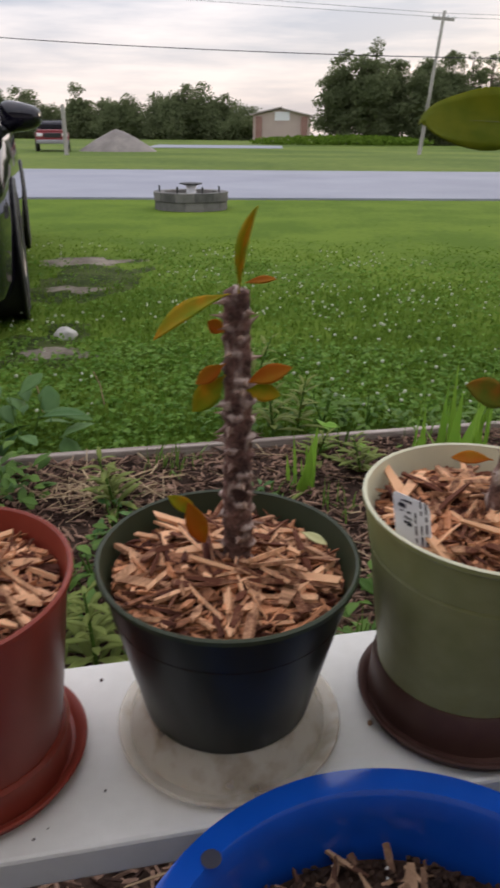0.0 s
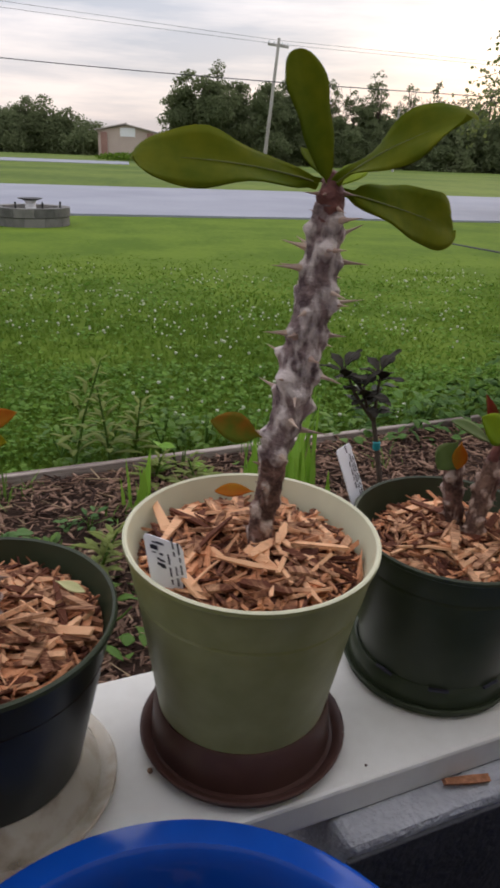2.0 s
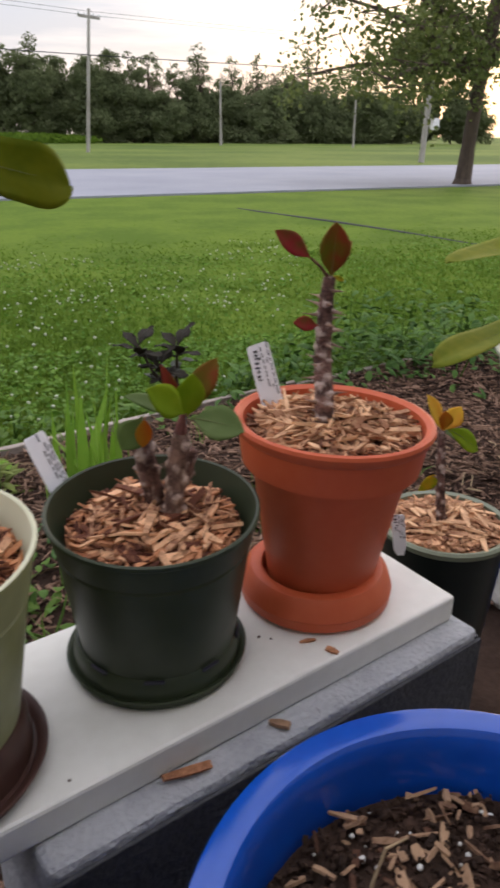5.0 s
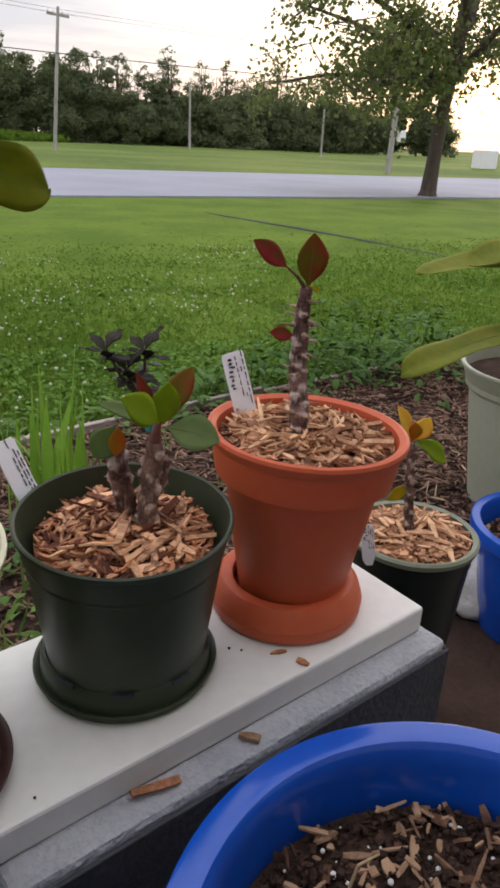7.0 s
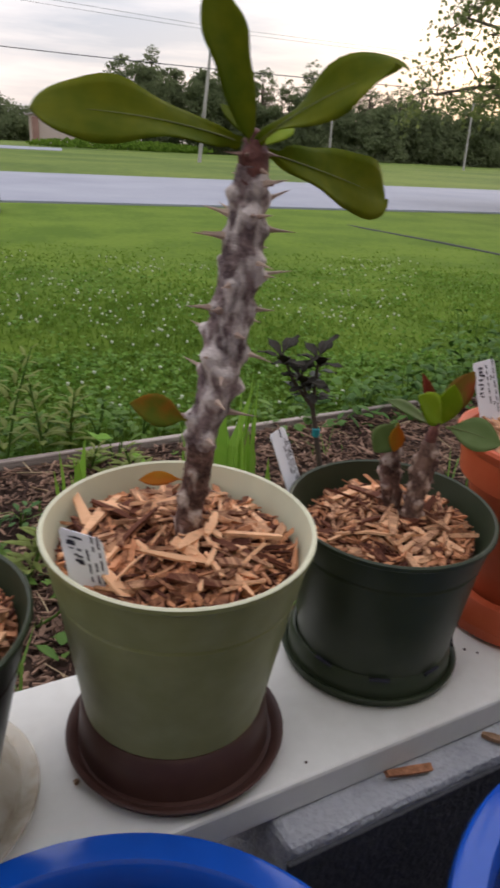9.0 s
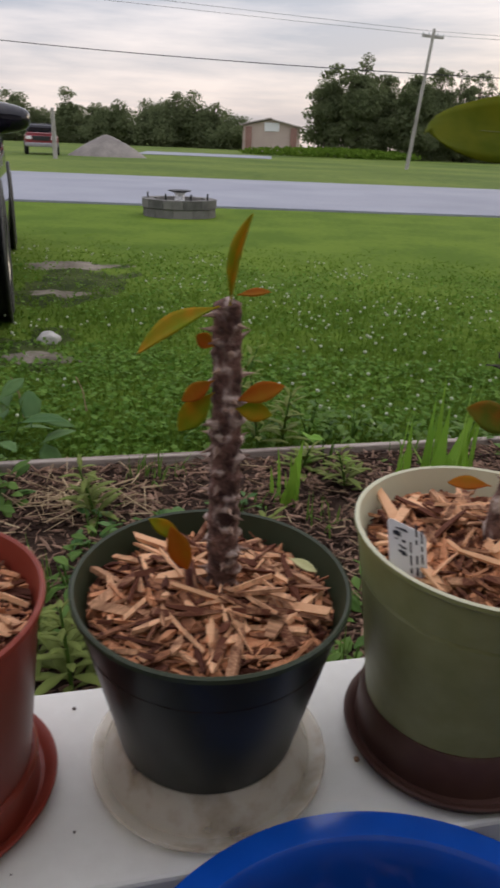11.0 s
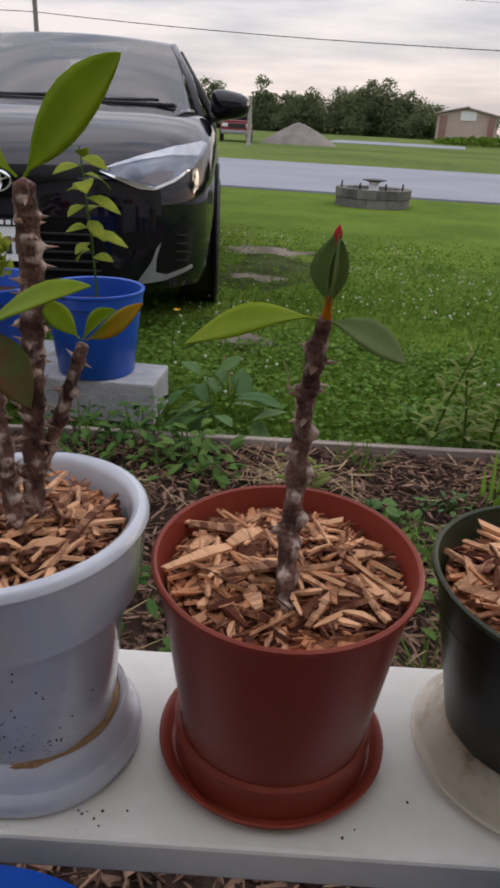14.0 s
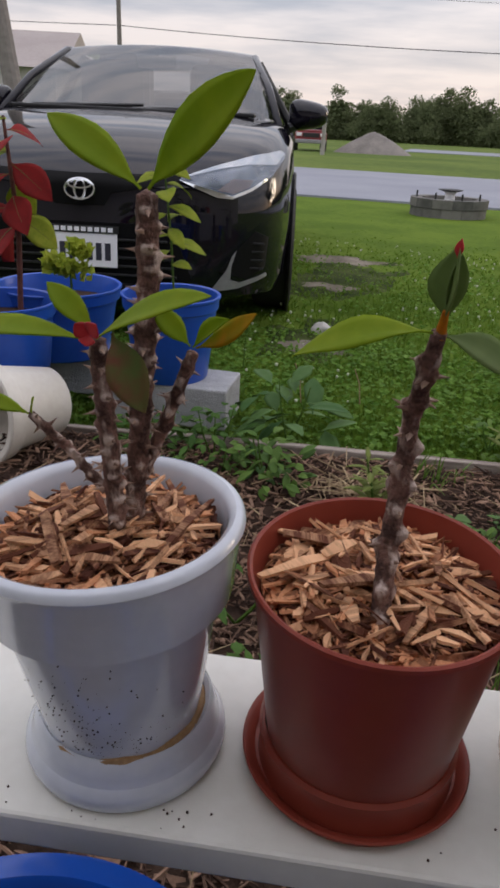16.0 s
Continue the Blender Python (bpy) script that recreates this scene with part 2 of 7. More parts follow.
M_TAN_WALL = material("tan_siding", (0.42, 0.33, 0.29), (0.47, 0.38, 0.33), 0.85, scale=0.5, fine=5)
M_BRICK = material("brick_pier", (0.24, 0.13, 0.11), (0.30, 0.17, 0.14), 0.9, scale=1, fine=8)
M_ROOF = material("grey_roof", (0.33, 0.285, 0.27), (0.40, 0.35, 0.33), 0.85, scale=0.6, fine=8)
M_WHITE = material("white_paint", (0.75, 0.75, 0.76), (0.68, 0.68, 0.69), 0.6)
M_SIDING = material("house_siding", (0.44, 0.425, 0.41), (0.50, 0.48, 0.46), 0.8, scale=1, fine=12)
M_CAR = material("black_car_paint", (0.0055, 0.0050, 0.0095), (0.008, 0.0068, 0.013), 0.045, metal=0.0, scale=40, fine=900, coat=0.0, spread=0.2, spec=0.5)
M_TRIM = material("black_trim", (0.012, 0.012, 0.013), None, 0.5)
M_TYRE = material("tyre_rubber", (0.016, 0.016, 0.017), (0.028, 0.027, 0.026), 0.85, fine=200)
M_CHROME = material("chrome", (0.75, 0.76, 0.78), (0.7, 0.71, 0.73), 0.12, metal=1.0)
M_ALLOY = material("alloy_rim", (0.36, 0.37, 0.39), None, 0.3, metal=0.9)
M_AMBER = material("amber_lens", (0.26, 0.145, 0.10), None, 0.3)
M_RED_PAINT = material("red_paint", (0.20, 0.016, 0.022), None, 0.35, coat=0.5)
M_SEAT = material("grey_cloth", (0.13, 0.13, 0.14), None, 0.9)
M_TEAL = material("teal_tape", (0.02, 0.30, 0.34), None, 0.5)


def glass_material(name, tint, rough, clear, stain=None):
    """Clear thin glass: clear is the share of light that passes straight through."""
    m = bpy.data.materials.new(name)
    m.use_nodes = True
    nt = m.node_tree
    b = nt.nodes["Principled BSDF"]
    b.inputs["Base Color"].default_value = (*tint, 1)
    b.inputs["Roughness"].default_value = rough
    b.inputs["Coat Weight"].default_value = 0.6
    if stain:
        nz, rp = nt.nodes.new("ShaderNodeTexNoise"), nt.nodes.new("ShaderNodeValToRGB")
        nz.inputs["Scale"].default_value, nz.inputs["Detail"].default_value = 38.0, 6.0
        rp.color_ramp.elements[0].position, rp.color_ramp.elements[0].color = 0.50, (*tint, 1)
        rp.color_ramp.elements[1].position, rp.color_ramp.elements[1].color = 0.74, (*stain, 1)
        tc = nt.nodes.new("ShaderNodeTexCoord")
        nt.links.new(tc.outputs["Object"], nz.inputs["Vector"])
        nt.links.new(nz.outputs["Fac"], rp.inputs["Fac"])
        nt.links.new(rp.outputs["Color"], b.inputs["Base Color"])
    tp, ms = nt.nodes.new("ShaderNodeBsdfTransparent"), nt.nodes.new("ShaderNodeMixShader")
    tp.inputs["Color"].default_value = (0.98, 0.98, 0.97, 1)
    ms.inputs["Fac"].default_value = clear
    nt.links.new(b.outputs["BSDF"], ms.inputs[1])
    nt.links.new(tp.outputs["BSDF"], ms.inputs[2])
    nt.links.new(ms.outputs["Shader"], nt.nodes["Material Output"].inputs["Surface"])
    return m




def window_glass(name, tint, ior):
    """A tinted pane that lets light straight through and mirrors the sky by its Fresnel gloss."""
    m = bpy.data.materials.new(name)
    m.use_nodes = True
    nt = m.node_tree
    nt.nodes.remove(nt.nodes["Principled BSDF"])
    tp, gl, fr, ms = nt.nodes.new("ShaderNodeBsdfTransparent"), nt.nodes.new("ShaderNodeBsdfGlossy"), nt.nodes.new("ShaderNodeFresnel"), nt.nodes.new("ShaderNodeMixShader")
    tp.inputs["Color"].default_value = (*tint, 1)
    gl.inputs["Roughness"].default_value = 0.01
    fr.inputs["IOR"].default_value = ior
    nt.links.new(fr.outputs["Fac"], ms.inputs["Fac"])
    nt.links.new(tp.outputs["BSDF"], ms.inputs[1])
    nt.links.new(gl.outputs["BSDF"], ms.inputs[2])
    nt.links.new(ms.outputs["Shader"], nt.nodes["Material Output"].inputs["Surface"])
    return m


M_GLASS = window_glass("car_glass", (0.50, 0.51, 0.52), 2.1)
M_LENS = glass_material("headlight_lens", (0.30, 0.36, 0.46), 0.04, 0.62)
M_CLEAR = glass_material("clear_saucer_plastic", (0.90, 0.81, 0.67), 0.32, 0.58, (0.46, 0.35, 0.23))
M_CHIP_PIECE = material("wood_chip_piece", (0.120, 0.040, 0.021), (0.80, 0.455, 0.255), 0.8, scale=40, fine=300, per="object", bump=0.3, spec=0.2, spread=1.0, stretch=(0.25, 3, 3))
M_STAIN = material("brown_stain", (0.26, 0.15, 0.07), (0.40, 0.26, 0.13), 0.8, scale=60, fine=300)
M_PEBBLE = material("brown_pebbles", (0.13, 0.10, 0.075), (0.34, 0.28, 0.22), 0.9, per="island")


def bark(name, dark, mid, pale, much):
    """Bark whose swollen nodes are silvery (attribute swell), with flecks and fine relief between them."""
    m = material(name, dark, mid, 0.8, scale=70, fine=380, bump=0.55, spread=0.8, spec=0.25)
    nt = m.node_tree
    b = nt.nodes["Principled BSDF"]
    old = b.inputs["Base Color"].links[0].from_socket
    at, mx, ad, rg = nt.nodes.new("ShaderNodeAttribute"), nt.nodes.new("ShaderNodeMix"), nt.nodes.new("ShaderNodeMath"), nt.nodes.new("ShaderNodeMapRange")
    nz, tc = nt.nodes.new("ShaderNodeTexNoise"), nt.nodes.new("ShaderNodeTexCoord")
    at.attribute_name = "swell"
    nz.inputs["Scale"].default_value, nz.inputs["Detail"].default_value, nz.inputs["Roughness"].default_value = 150.0, 3.0, 0.5
    mp = nt.nodes.new("ShaderNodeMapping")
    mp.inputs["Scale"].default_value = (1.0, 1.0, 0.42)
    nt.links.new(tc.outputs["Object"], mp.inputs["Vector"])
    nt.links.new(mp.outputs["Vector"], nz.inputs["Vector"])
    ad.operation = "MULTIPLY_ADD"
    ad.inputs[1].default_value = 2.3
    nt.links.new(nz.outputs["Fac"], ad.inputs[0])
    nt.links.new(at.outputs["Fac"], ad.inputs[2])
    rg.inputs["From Min"].default_value, rg.inputs["From Max"].default_value = 1.42 - much, 1.85 - much
    nt.links.new(ad.outputs[0], rg.inputs["Value"])
    mx.data_type = "RGBA"
    mx.inputs["B"].default_value = (*pale, 1)
    nt.links.new(rg.outputs["Result"], mx.inputs["Factor"])
    nt.links.new(old, mx.inputs["A"])
    nt.links.new(mx.outputs["Result"], b.inputs["Base Color"])
    return m


M_STEM = bark("thorny_bark", (0.052, 0.026, 0.021), (0.200, 0.108, 0.086), (0.50, 0.39, 0.34), 0.12)
M_STEM_GREY = bark("silvery_bark", (0.085, 0.056, 0.058), (0.27, 0.195, 0.188), (0.60, 0.52, 0.49), 0.24)
M_WEED_BROAD = material("broad_weed_leaf", (0.060, 0.140, 0.036), (0.13, 0.23, 0.07), 0.55, per="island", scale=8, fine=60, through_light=0.3, spec=0.2)
M_WEED_OLIVE = material("olive_weed_leaf", (0.15, 0.205, 0.045), (0.26, 0.30, 0.080), 0.6, per="island", scale=8, fine=60, through_light=0.35, spec=0.15)
M_VINE = material("ground_cover_leaf", (0.050, 0.120, 0.022), (0.115, 0.220, 0.042), 0.6, per="island", spec=0.2, through_light=0.35)
M_LEAF_DULL = material("dull_flushed_leaf", (0.13, 0.165, 0.050), (0.22, 0.085, 0.055), 0.6, scale=22, fine=90, through_light=0.45, spread=0.7, spec=0.08)
M_LEAF_FLUSH = material("flushed_leaf", (0.16, 0.20, 0.022), (0.36, 0.17, 0.022), 0.6, scale=22, fine=90, through_light=0.45, spread=0.8, spec=0.08)
M_GRILLE = material("grille_black", (0.0045, 0.0045, 0.005), None, 0.6, spec=0.15)
M_STEM_BROWN = bark("brown_bark", (0.060, 0.030, 0.024), (0.215, 0.120, 0.095), (0.50, 0.40, 0.35), 0.16)
M_STEM_TAN = bark("peeling_tan_bark", (0.085, 0.045, 0.034), (0.26, 0.155, 0.115), (0.50, 0.36, 0.29), 0.06)
M_LEAF_OLIVE = material("olive_red_leaf", (0.17, 0.17, 0.018), (0.33, 0.065, 0.03), 0.55, scale=20, fine=90, through_light=0.45, spread=0.6, spec=0.1)

# ---- building kit ----
rng = np.random.default_rng(7)


def link_mesh(name, verts, faces, mat, parent=None, label="", smooth=False, mats=None, index=None):
    me = bpy.data.meshes.new(name)
    me.from_pydata([tuple(map(float, v)) for v in verts] if not isinstance(verts, np.ndarray) else verts.tolist(), [], faces if isinstance(faces, list) else faces.tolist())
    for m in mats or [mat]:
        me.materials.append(m)
    if index is not None:
        me.polygons.foreach_set("material_index", index)
    if smooth:
        me.polygons.foreach_set("use_smooth", [True] * len(me.polygons))
    me.update()
    ob = new(name, me)
    if parent is not None:
        ob.parent = parent
    if label:
        tagged(ob, label)
    return ob


def part(name, bm, mat, parent=None, label="", smooth=False):
    me = bpy.data.meshes.new(name)
    bm.to_mesh(me)
    bm.free()
    me.materials.append(mat)
    if smooth:
        me.polygons.foreach_set("use_smooth", [True] * len(me.polygons))
    ob = new(name, me)
    if parent is not None:
        ob.parent = parent
    if label:
        tagged(ob, label)
    return ob


def thing(name, m, label, category, group="", kind=""):
    ob = new(name)
    ob.empty_display_size = 0.05
    ob.matrix_world = m
    return tagged(ob, label, category, group, kind)


def smooth_by_angle(ob, degrees=35):
    me = ob.data
    me.polygons.foreach_set("use_smooth", [True] * len(me.polygons))
    me.set_sharp_from_angle(angle=radians(degrees))
    return ob


def box(size, at=(0, 0, 0), bevel=0.0, bm=None, turn=None):
    """A bevelled box centred on at, in a bmesh."""
    b = bm or bmesh.new()
    m = Matrix.Translation(at) @ (turn or Matrix.Identity(4)) @ Matrix.Diagonal((*size, 1))
    made = bmesh.ops.create_cube(b, size=1.0, matrix=m)
    if bevel:
        es = list({e for v in made["verts"] for e in v.link_edges})
        bmesh.ops.bevel(b, geom=es, offset=bevel, segments=2, affect="EDGES", profile=0.5)
    return b


def lathe(profile, n=64, closed=False):
    """Turns (radius, height) pairs round z into a bmesh."""
    bm = bmesh.new()
    rings = []
    for r, z in profile:
        if r < 1e-5:
            rings.append([bm.verts.new((0, 0, z))])
        else:
            rings.append([bm.verts.new((r * math.cos(2 * math.pi * i / n), r * math.sin(2 * math.pi * i / n), z)) for i in range(n)])
    pairs = list(zip(rings, rings[1:])) + ([(rings[-1], rings[0])] if closed else [])
    for a, b in pairs:
        for i in range(n):
            j = (i + 1) % n
            q = [a[i % len(a)], a[j % len(a)], b[j % len(b)], b[i % len(b)]]
            u = []
            for v in q:
                if v not in u:
                    u.append(v)
            if len(u) > 2:
                bm.faces.new(u)
    bmesh.ops.recalc_face_normals(bm, faces=bm.faces)
    return bm


def tube(points, radii, n=10, bm=None, cap=True):
    """A round tube along points in a bmesh."""
    b = bm or bmesh.new()
    pts = [Vector(p) for p in points]
    rings, side = [], None
    for i, p in enumerate(pts):
        d = (pts[min(i + 1, len(pts) - 1)] - pts[max(i - 1, 0)]).normalized()
        if side is None:
            side = d.orthogonal().normalized()
        side = (side - d * side.dot(d)).normalized()
        up = d.cross(side)
        r = radii[i] if not isinstance(radii, (int, float)) else radii
        rings.append([b.verts.new(p + side * r * math.cos(2 * math.pi * k / n) + up * r * math.sin(2 * math.pi * k / n)) for k in range(n)])
    for a, c in zip(rings, rings[1:]):
        for k in range(n):
            b.faces.new((a[k], a[(k + 1) % n], c[(k + 1) % n], c[k]))
    if cap:
        b.faces.new(rings[0][::-1])
        b.faces.new(rings[-1])
    return b


def slivers(n, place, length, width, thick, tilt=0.25, seed=1, tall=False):
    """Verts and faces of n loose wooden slivers (bent, tapered six-sided splinters). place(rng) gives x, y, z."""
    g = np.random.default_rng(seed)
    V, F = [], []
    for i in range(n):
        p = np.array(place(g))
        L, W, T = length * min(2.2, math.exp(g.normal(-0.1, 0.5))), width * min(2.2, math.exp(g.normal(-0.1, 0.45))), thick * g.uniform(0.5, 1.4)
        a, t, rl = g.uniform(0, 2 * np.pi), g.normal(0, tilt), g.normal(0, 0.5)
        R = np.array((Euler((rl, t, a))).to_matrix())
        e0, e1 = g.uniform(0.45, 1.0), g.uniform(0.3, 0.95)
        bend = g.uniform(-0.03, 0.045) * L
        prof = [(-L / 2, W * e0 / 2, 0), (0, W / 2, bend), (L / 2, W * e1 / 2, 0)]
        k = len(V)
        for x, w, z in prof:
            for y, zz in ((-w, -T / 2), (w, -T / 2), (w * 0.9, T / 2), (-w * 0.9, T / 2)):
                V.append(tuple(p + R @ np.array((x + g.uniform(-0.045, 0.045) * L, y, zz + z))))
        for s in (0, 4):
            for j in range(4):
                F.append((k + s + j, k + s + (j + 1) % 4, k + s + 4 + (j + 1) % 4, k + s + 4 + j))
        F.append((k + 3, k + 2, k + 1, k))
        F.append((k + 8, k + 9, k + 10, k + 11))
    return V, F


def leaf_mesh(length, width, cup=0.15, droop=0.25, wave=0.0, point=0.5, stalk=0.08, seed=0, thick=0.0007, nx=12, ny=6):
    """A leaf along +x from the origin, face up: obovate, folded on its midrib, drooping to the tip. Two skins."""
    g = np.random.default_rng(seed)
    ph = g.uniform(0, 6.28)
    top, faces = [], []
    for i in range(nx + 1):
        s = (1 - math.cos(math.pi * i / nx)) / 2
        x = s * length
        w = max(0.035, math.sin(math.pi * min(1, max(0, (s - stalk) / (1 - stalk))) ** (1.3 - 0.5 * point)) ** (0.6 + 0.5 * point)) * width / 2 if s > stalk else width * 0.035
        if point < 0.3 and s > stalk:
            # broadest beyond the middle, with a blunt round tip and a slightly ragged edge
            u = (s - stalk) / (1 - stalk)
            w = max(0.03, u ** 0.5 * math.sqrt(max(0.0, 1 - u ** 5)) / 0.78 * (1 + 0.05 * math.sin(17 * s + ph))) * width / 2
        if i == nx:
            w = width * 0.01
        for j in range(ny + 1):
            q = j / ny * 2 - 1
            z = -droop * length * s * s + cup * abs(q) * w + wave * width * math.sin(s * 9 + ph + q * 1.3) * abs(q) ** 1.5
            top.append((x * (1 - 0.25 * droop * s), q * w, z))
    n = len(top)
    V = top + [(x, y, z - thick) for x, y, z in top]
    for i in range(nx):
        for j in range(ny):
            a = i * (ny + 1) + j
            f = (a, a + ny + 1, a + ny + 2, a + 1)
            faces.append(f)
            faces.append(tuple(n + k for k in f[::-1]))
    for i in range(nx):
        a, b = i * (ny + 1), (i + 1) * (ny + 1)
        faces.append((a, n + a, n + b, b)), faces.append((a + ny, b + ny, n + b + ny, n + a + ny))
    return V, faces


def leaf(parent, mat, at, azimuth, rise, length, width, roll=0, label="", name="leaf", **kw):
    """A leaf mesh under parent: base at, pointing to azimuth (degrees from +x), rising by rise degrees."""
    V, F = leaf_mesh(length, width, **kw)
    ob = link_mesh(name, V, F, mat, parent, label, smooth=True)
    ob.matrix_local = Matrix.Translation(at) @ pose(0, 0, 0, 0, 0, azimuth) @ pose(0, 0, 0, 0, -rise, 0) @ pose(0, 0, 0, roll, 0, 0)
    return ob


def foliage(n, centre, size, leaf_size, seed=1, shell=0.55, clumps=0):
    """Verts and faces of n small folded leaves that fill an ellipsoid unevenly."""
    g = np.random.default_rng(seed)
    centre, size = np.array(centre, float), np.array(size, float)
    if clumps:
        d = g.normal(size=(clumps, 3))
        d /= np.linalg.norm(d, axis=1)[:, None]
        cc = d * g.uniform(0.25, 0.85, (clumps, 1))
        cr = g.uniform(0.18, 0.42, clumps)
        pick = g.integers(0, clumps, n)
        d2 = g.normal(size=(n, 3))
        d2 /= np.linalg.norm(d2, axis=1)[:, None]
        p = cc[pick] + d2 * (cr[pick] * g.uniform(0, 1, n) ** 0.45)[:, None]
    else:
        d = g.normal(size=(n, 3))
        d /= np.linalg.norm(d, axis=1)[:, None]
        p = d * (g.uniform(shell ** 3, 1, n) ** (1 / 3))[:, None]
    p = centre + p * size
    return leaf_cards(p, leaf_size, g)


def leaf_cards(p, leaf_size, g, flat=0.0):
    n = len(p)
    a, b = g.normal(size=(n, 3)), g.normal(size=(n, 3))
    if flat:
        b[:, 2] *= 1 - flat
        a[:, 2] *= 1 - flat
    a /= np.linalg.norm(a, axis=1)[:, None]
    b -= a * (a * b).sum(1)[:, None]
    b /= np.linalg.norm(b, axis=1)[:, None]
    c = np.cross(a, b)
    L = (leaf_size * g.uniform(0.6, 1.35, n))[:, None]
    W = L * g.uniform(0.3, 0.5, n)[:, None]
    fold = W * 0.35
    V = np.stack([p - a * L * 0.5, p + b * W + c * fold, p + a * L * 0.5, p - b * W + c * fold], 1).reshape(-1, 3)
    k = np.arange(n)[:, None] * 4
    F = np.concatenate([k + np.array([0, 1, 2]), k + np.array([0, 2, 3])]).tolist()
    return V, F


def blades(x, y, z, height, width, g, lean=0.35):
    """Grass blades as bent, tapered strips of three triangles."""
    n = len(x)
    az, ln = g.uniform(0, 2 * np.pi, n), np.abs(g.normal(0, lean, n))
    h, w = height * g.uniform(0.5, 1.3, n), width * g.uniform(0.6, 1.3, n)
    fx, fy = np.cos(az), np.sin(az)
    sx, sy = -np.sin(az + g.normal(0, 0.6, n)), np.cos(az)
    base = np.stack([x, y, z], 1)
    side = np.stack([sx * w / 2, sy * w / 2, np.zeros(n)], 1)
    mid = base + np.stack([fx * ln * h * 0.35, fy * ln * h * 0.35, h * 0.55], 1)
    tip = base + np.stack([fx * ln * h * 1.1, fy * ln * h * 1.1, h * (1 - 0.3 * ln)], 1)
    V = np.stack([base - side, base + side, mid + side * 0.8, mid - side * 0.8, tip], 1).reshape(-1, 3)
    k = np.arange(n)[:, None] * 5
    return V, (k + np.array([0, 1, 2])).tolist() + (k + np.array([0, 2, 3])).tolist() + (k + np.array([3, 2, 4])).tolist()


# The house frame: u runs along the board, v away from the house
FRAME = 16.2
FU, FV = Vector((math.cos(radians(FRAME)), math.sin(radians(FRAME)), 0)), Vector((-math.sin(radians(FRAME)), math.cos(radians(FRAME)), 0))
CORNER = Vector((0.6705, 0.5823, 0))


def uv(u, v, z=0.0):
    """A place from the board's corner: u along the board (towards its far end minus), v away from the house."""
    p = CORNER + FU * u + FV * v
    return Vector((p.x, p.y, z))

# ---- ground, road, bed ----
def road_near(x):
    return 11.2 + 0.13 * x


def road_far(x):
    return 20.2 + 0.09 * x


def sheet(name, corners, z, mat, label, category, thick=0.0):
    V = [(x, y, z) for x, y in corners]
    n = len(V)
    F = [tuple(range(n))]
    if thick:
        V += [(x, y, z - thick) for x, y in corners]
        F += [tuple(range(2 * n - 1, n - 1, -1))] + [(i, i + n, (i + 1) % n + n, (i + 1) % n) for i in range(n)]
    return tagged(link_mesh(name, V, F, mat), label, category, kind="structure")


def lawn_height(x, y):
    """Gentle unevenness of the ground."""
    return 0.02 * noise.noise(Vector((x * 0.45, y * 0.45, 0))) + 0.008 * noise.noise(Vector((x * 1.9, y * 1.9, 3)))


def build_ground():
    xs = np.concatenate([[-1500, -300, -80, -25], np.arange(-10, 14.01, 0.5), [25, 80, 300, 1500]])
    ys = np.concatenate([[-200, -40, -8], np.arange(-2, 22.01, 0.5), [30, 50, 90, 200, 600, 2500]])
    V = [(x, y, lawn_height(x, y) * (1 if (-9 < x < 13 and 1.5 < y < 10.0) else 0)) for y in ys for x in xs]
    nx = len(xs)
    F = [(j * nx + i, j * nx + i + 1, (j + 1) * nx + i + 1, (j + 1) * nx + i) for j in range(len(ys) - 1) for i in range(nx - 1)]
    index = [1 if ys[k // (nx - 1)] >= 20 else 0 for k in range(len(F))]
    ob = link_mesh("ground", V, F, None, smooth=True, mats=[M_GRASS_GROUND, M_FIELD], index=index)
    tagged(ob, "green lawn ground reaching out to flat far fields", "ground", kind="structure")


build_ground()
sheet("road", [(-120, road_near(-120) + 6), (-30, road_near(-30)), (-8, road_near(-8)), (14, road_near(14)), (60, road_near(60) - 2), (200, 36), (200, 48), (60, 26.5), (14, road_far(14)), (-8, road_far(-8)), (-30, road_far(-30)), (-120, road_far(-120))], 0.03, M_ROAD, "pale grey two-lane road between mown grass verges", "road", 0.08)
# a paved lot and a gravel strip beyond the road
sheet("lot_pavement", [(-12.5, 55), (-2.5, 56), (-3.2, 70), (-15, 71)], 0.03, M_ROAD, "pale paved lot in the field beyond the road", "pavement", 0.08)


def bed_height(v):
    """The bed's level, heaped a little against the edging board."""
    s = min(1.0, max(0.0, (v - 0.85) / 0.6))
    return 0.036 + 0.024 * s * s * (3 - 2 * s)


def build_bed():
    c = [uv(-6, -1.1), uv(4, -1.1), uv(4, 1.33), uv(-6, 1.33)]
    n, m = 60, 24
    V, F = [], []
    for j in range(m + 1):
        for i in range(n + 1):
            p = uv(-4 + 7 * i / n, -1.4 + 2.88 * j / m)
            V.append((p.x, p.y, bed_height(-1.4 + 2.88 * j / m) + 0.012 * noise.noise(Vector((p.x * 4, p.y * 4, 7)))))
    for j in range(m):
        for i in range(n):
            a = j * (n + 1) + i
            F.append((a, a + 1, a + n + 2, a + n + 1))
    tagged(link_mesh("bed_ground", V, F, M_BED, smooth=True), "dark soil of the planting bed under bark mulch", "bed", kind="structure")


build_bed()
EDGE_V = 1.495


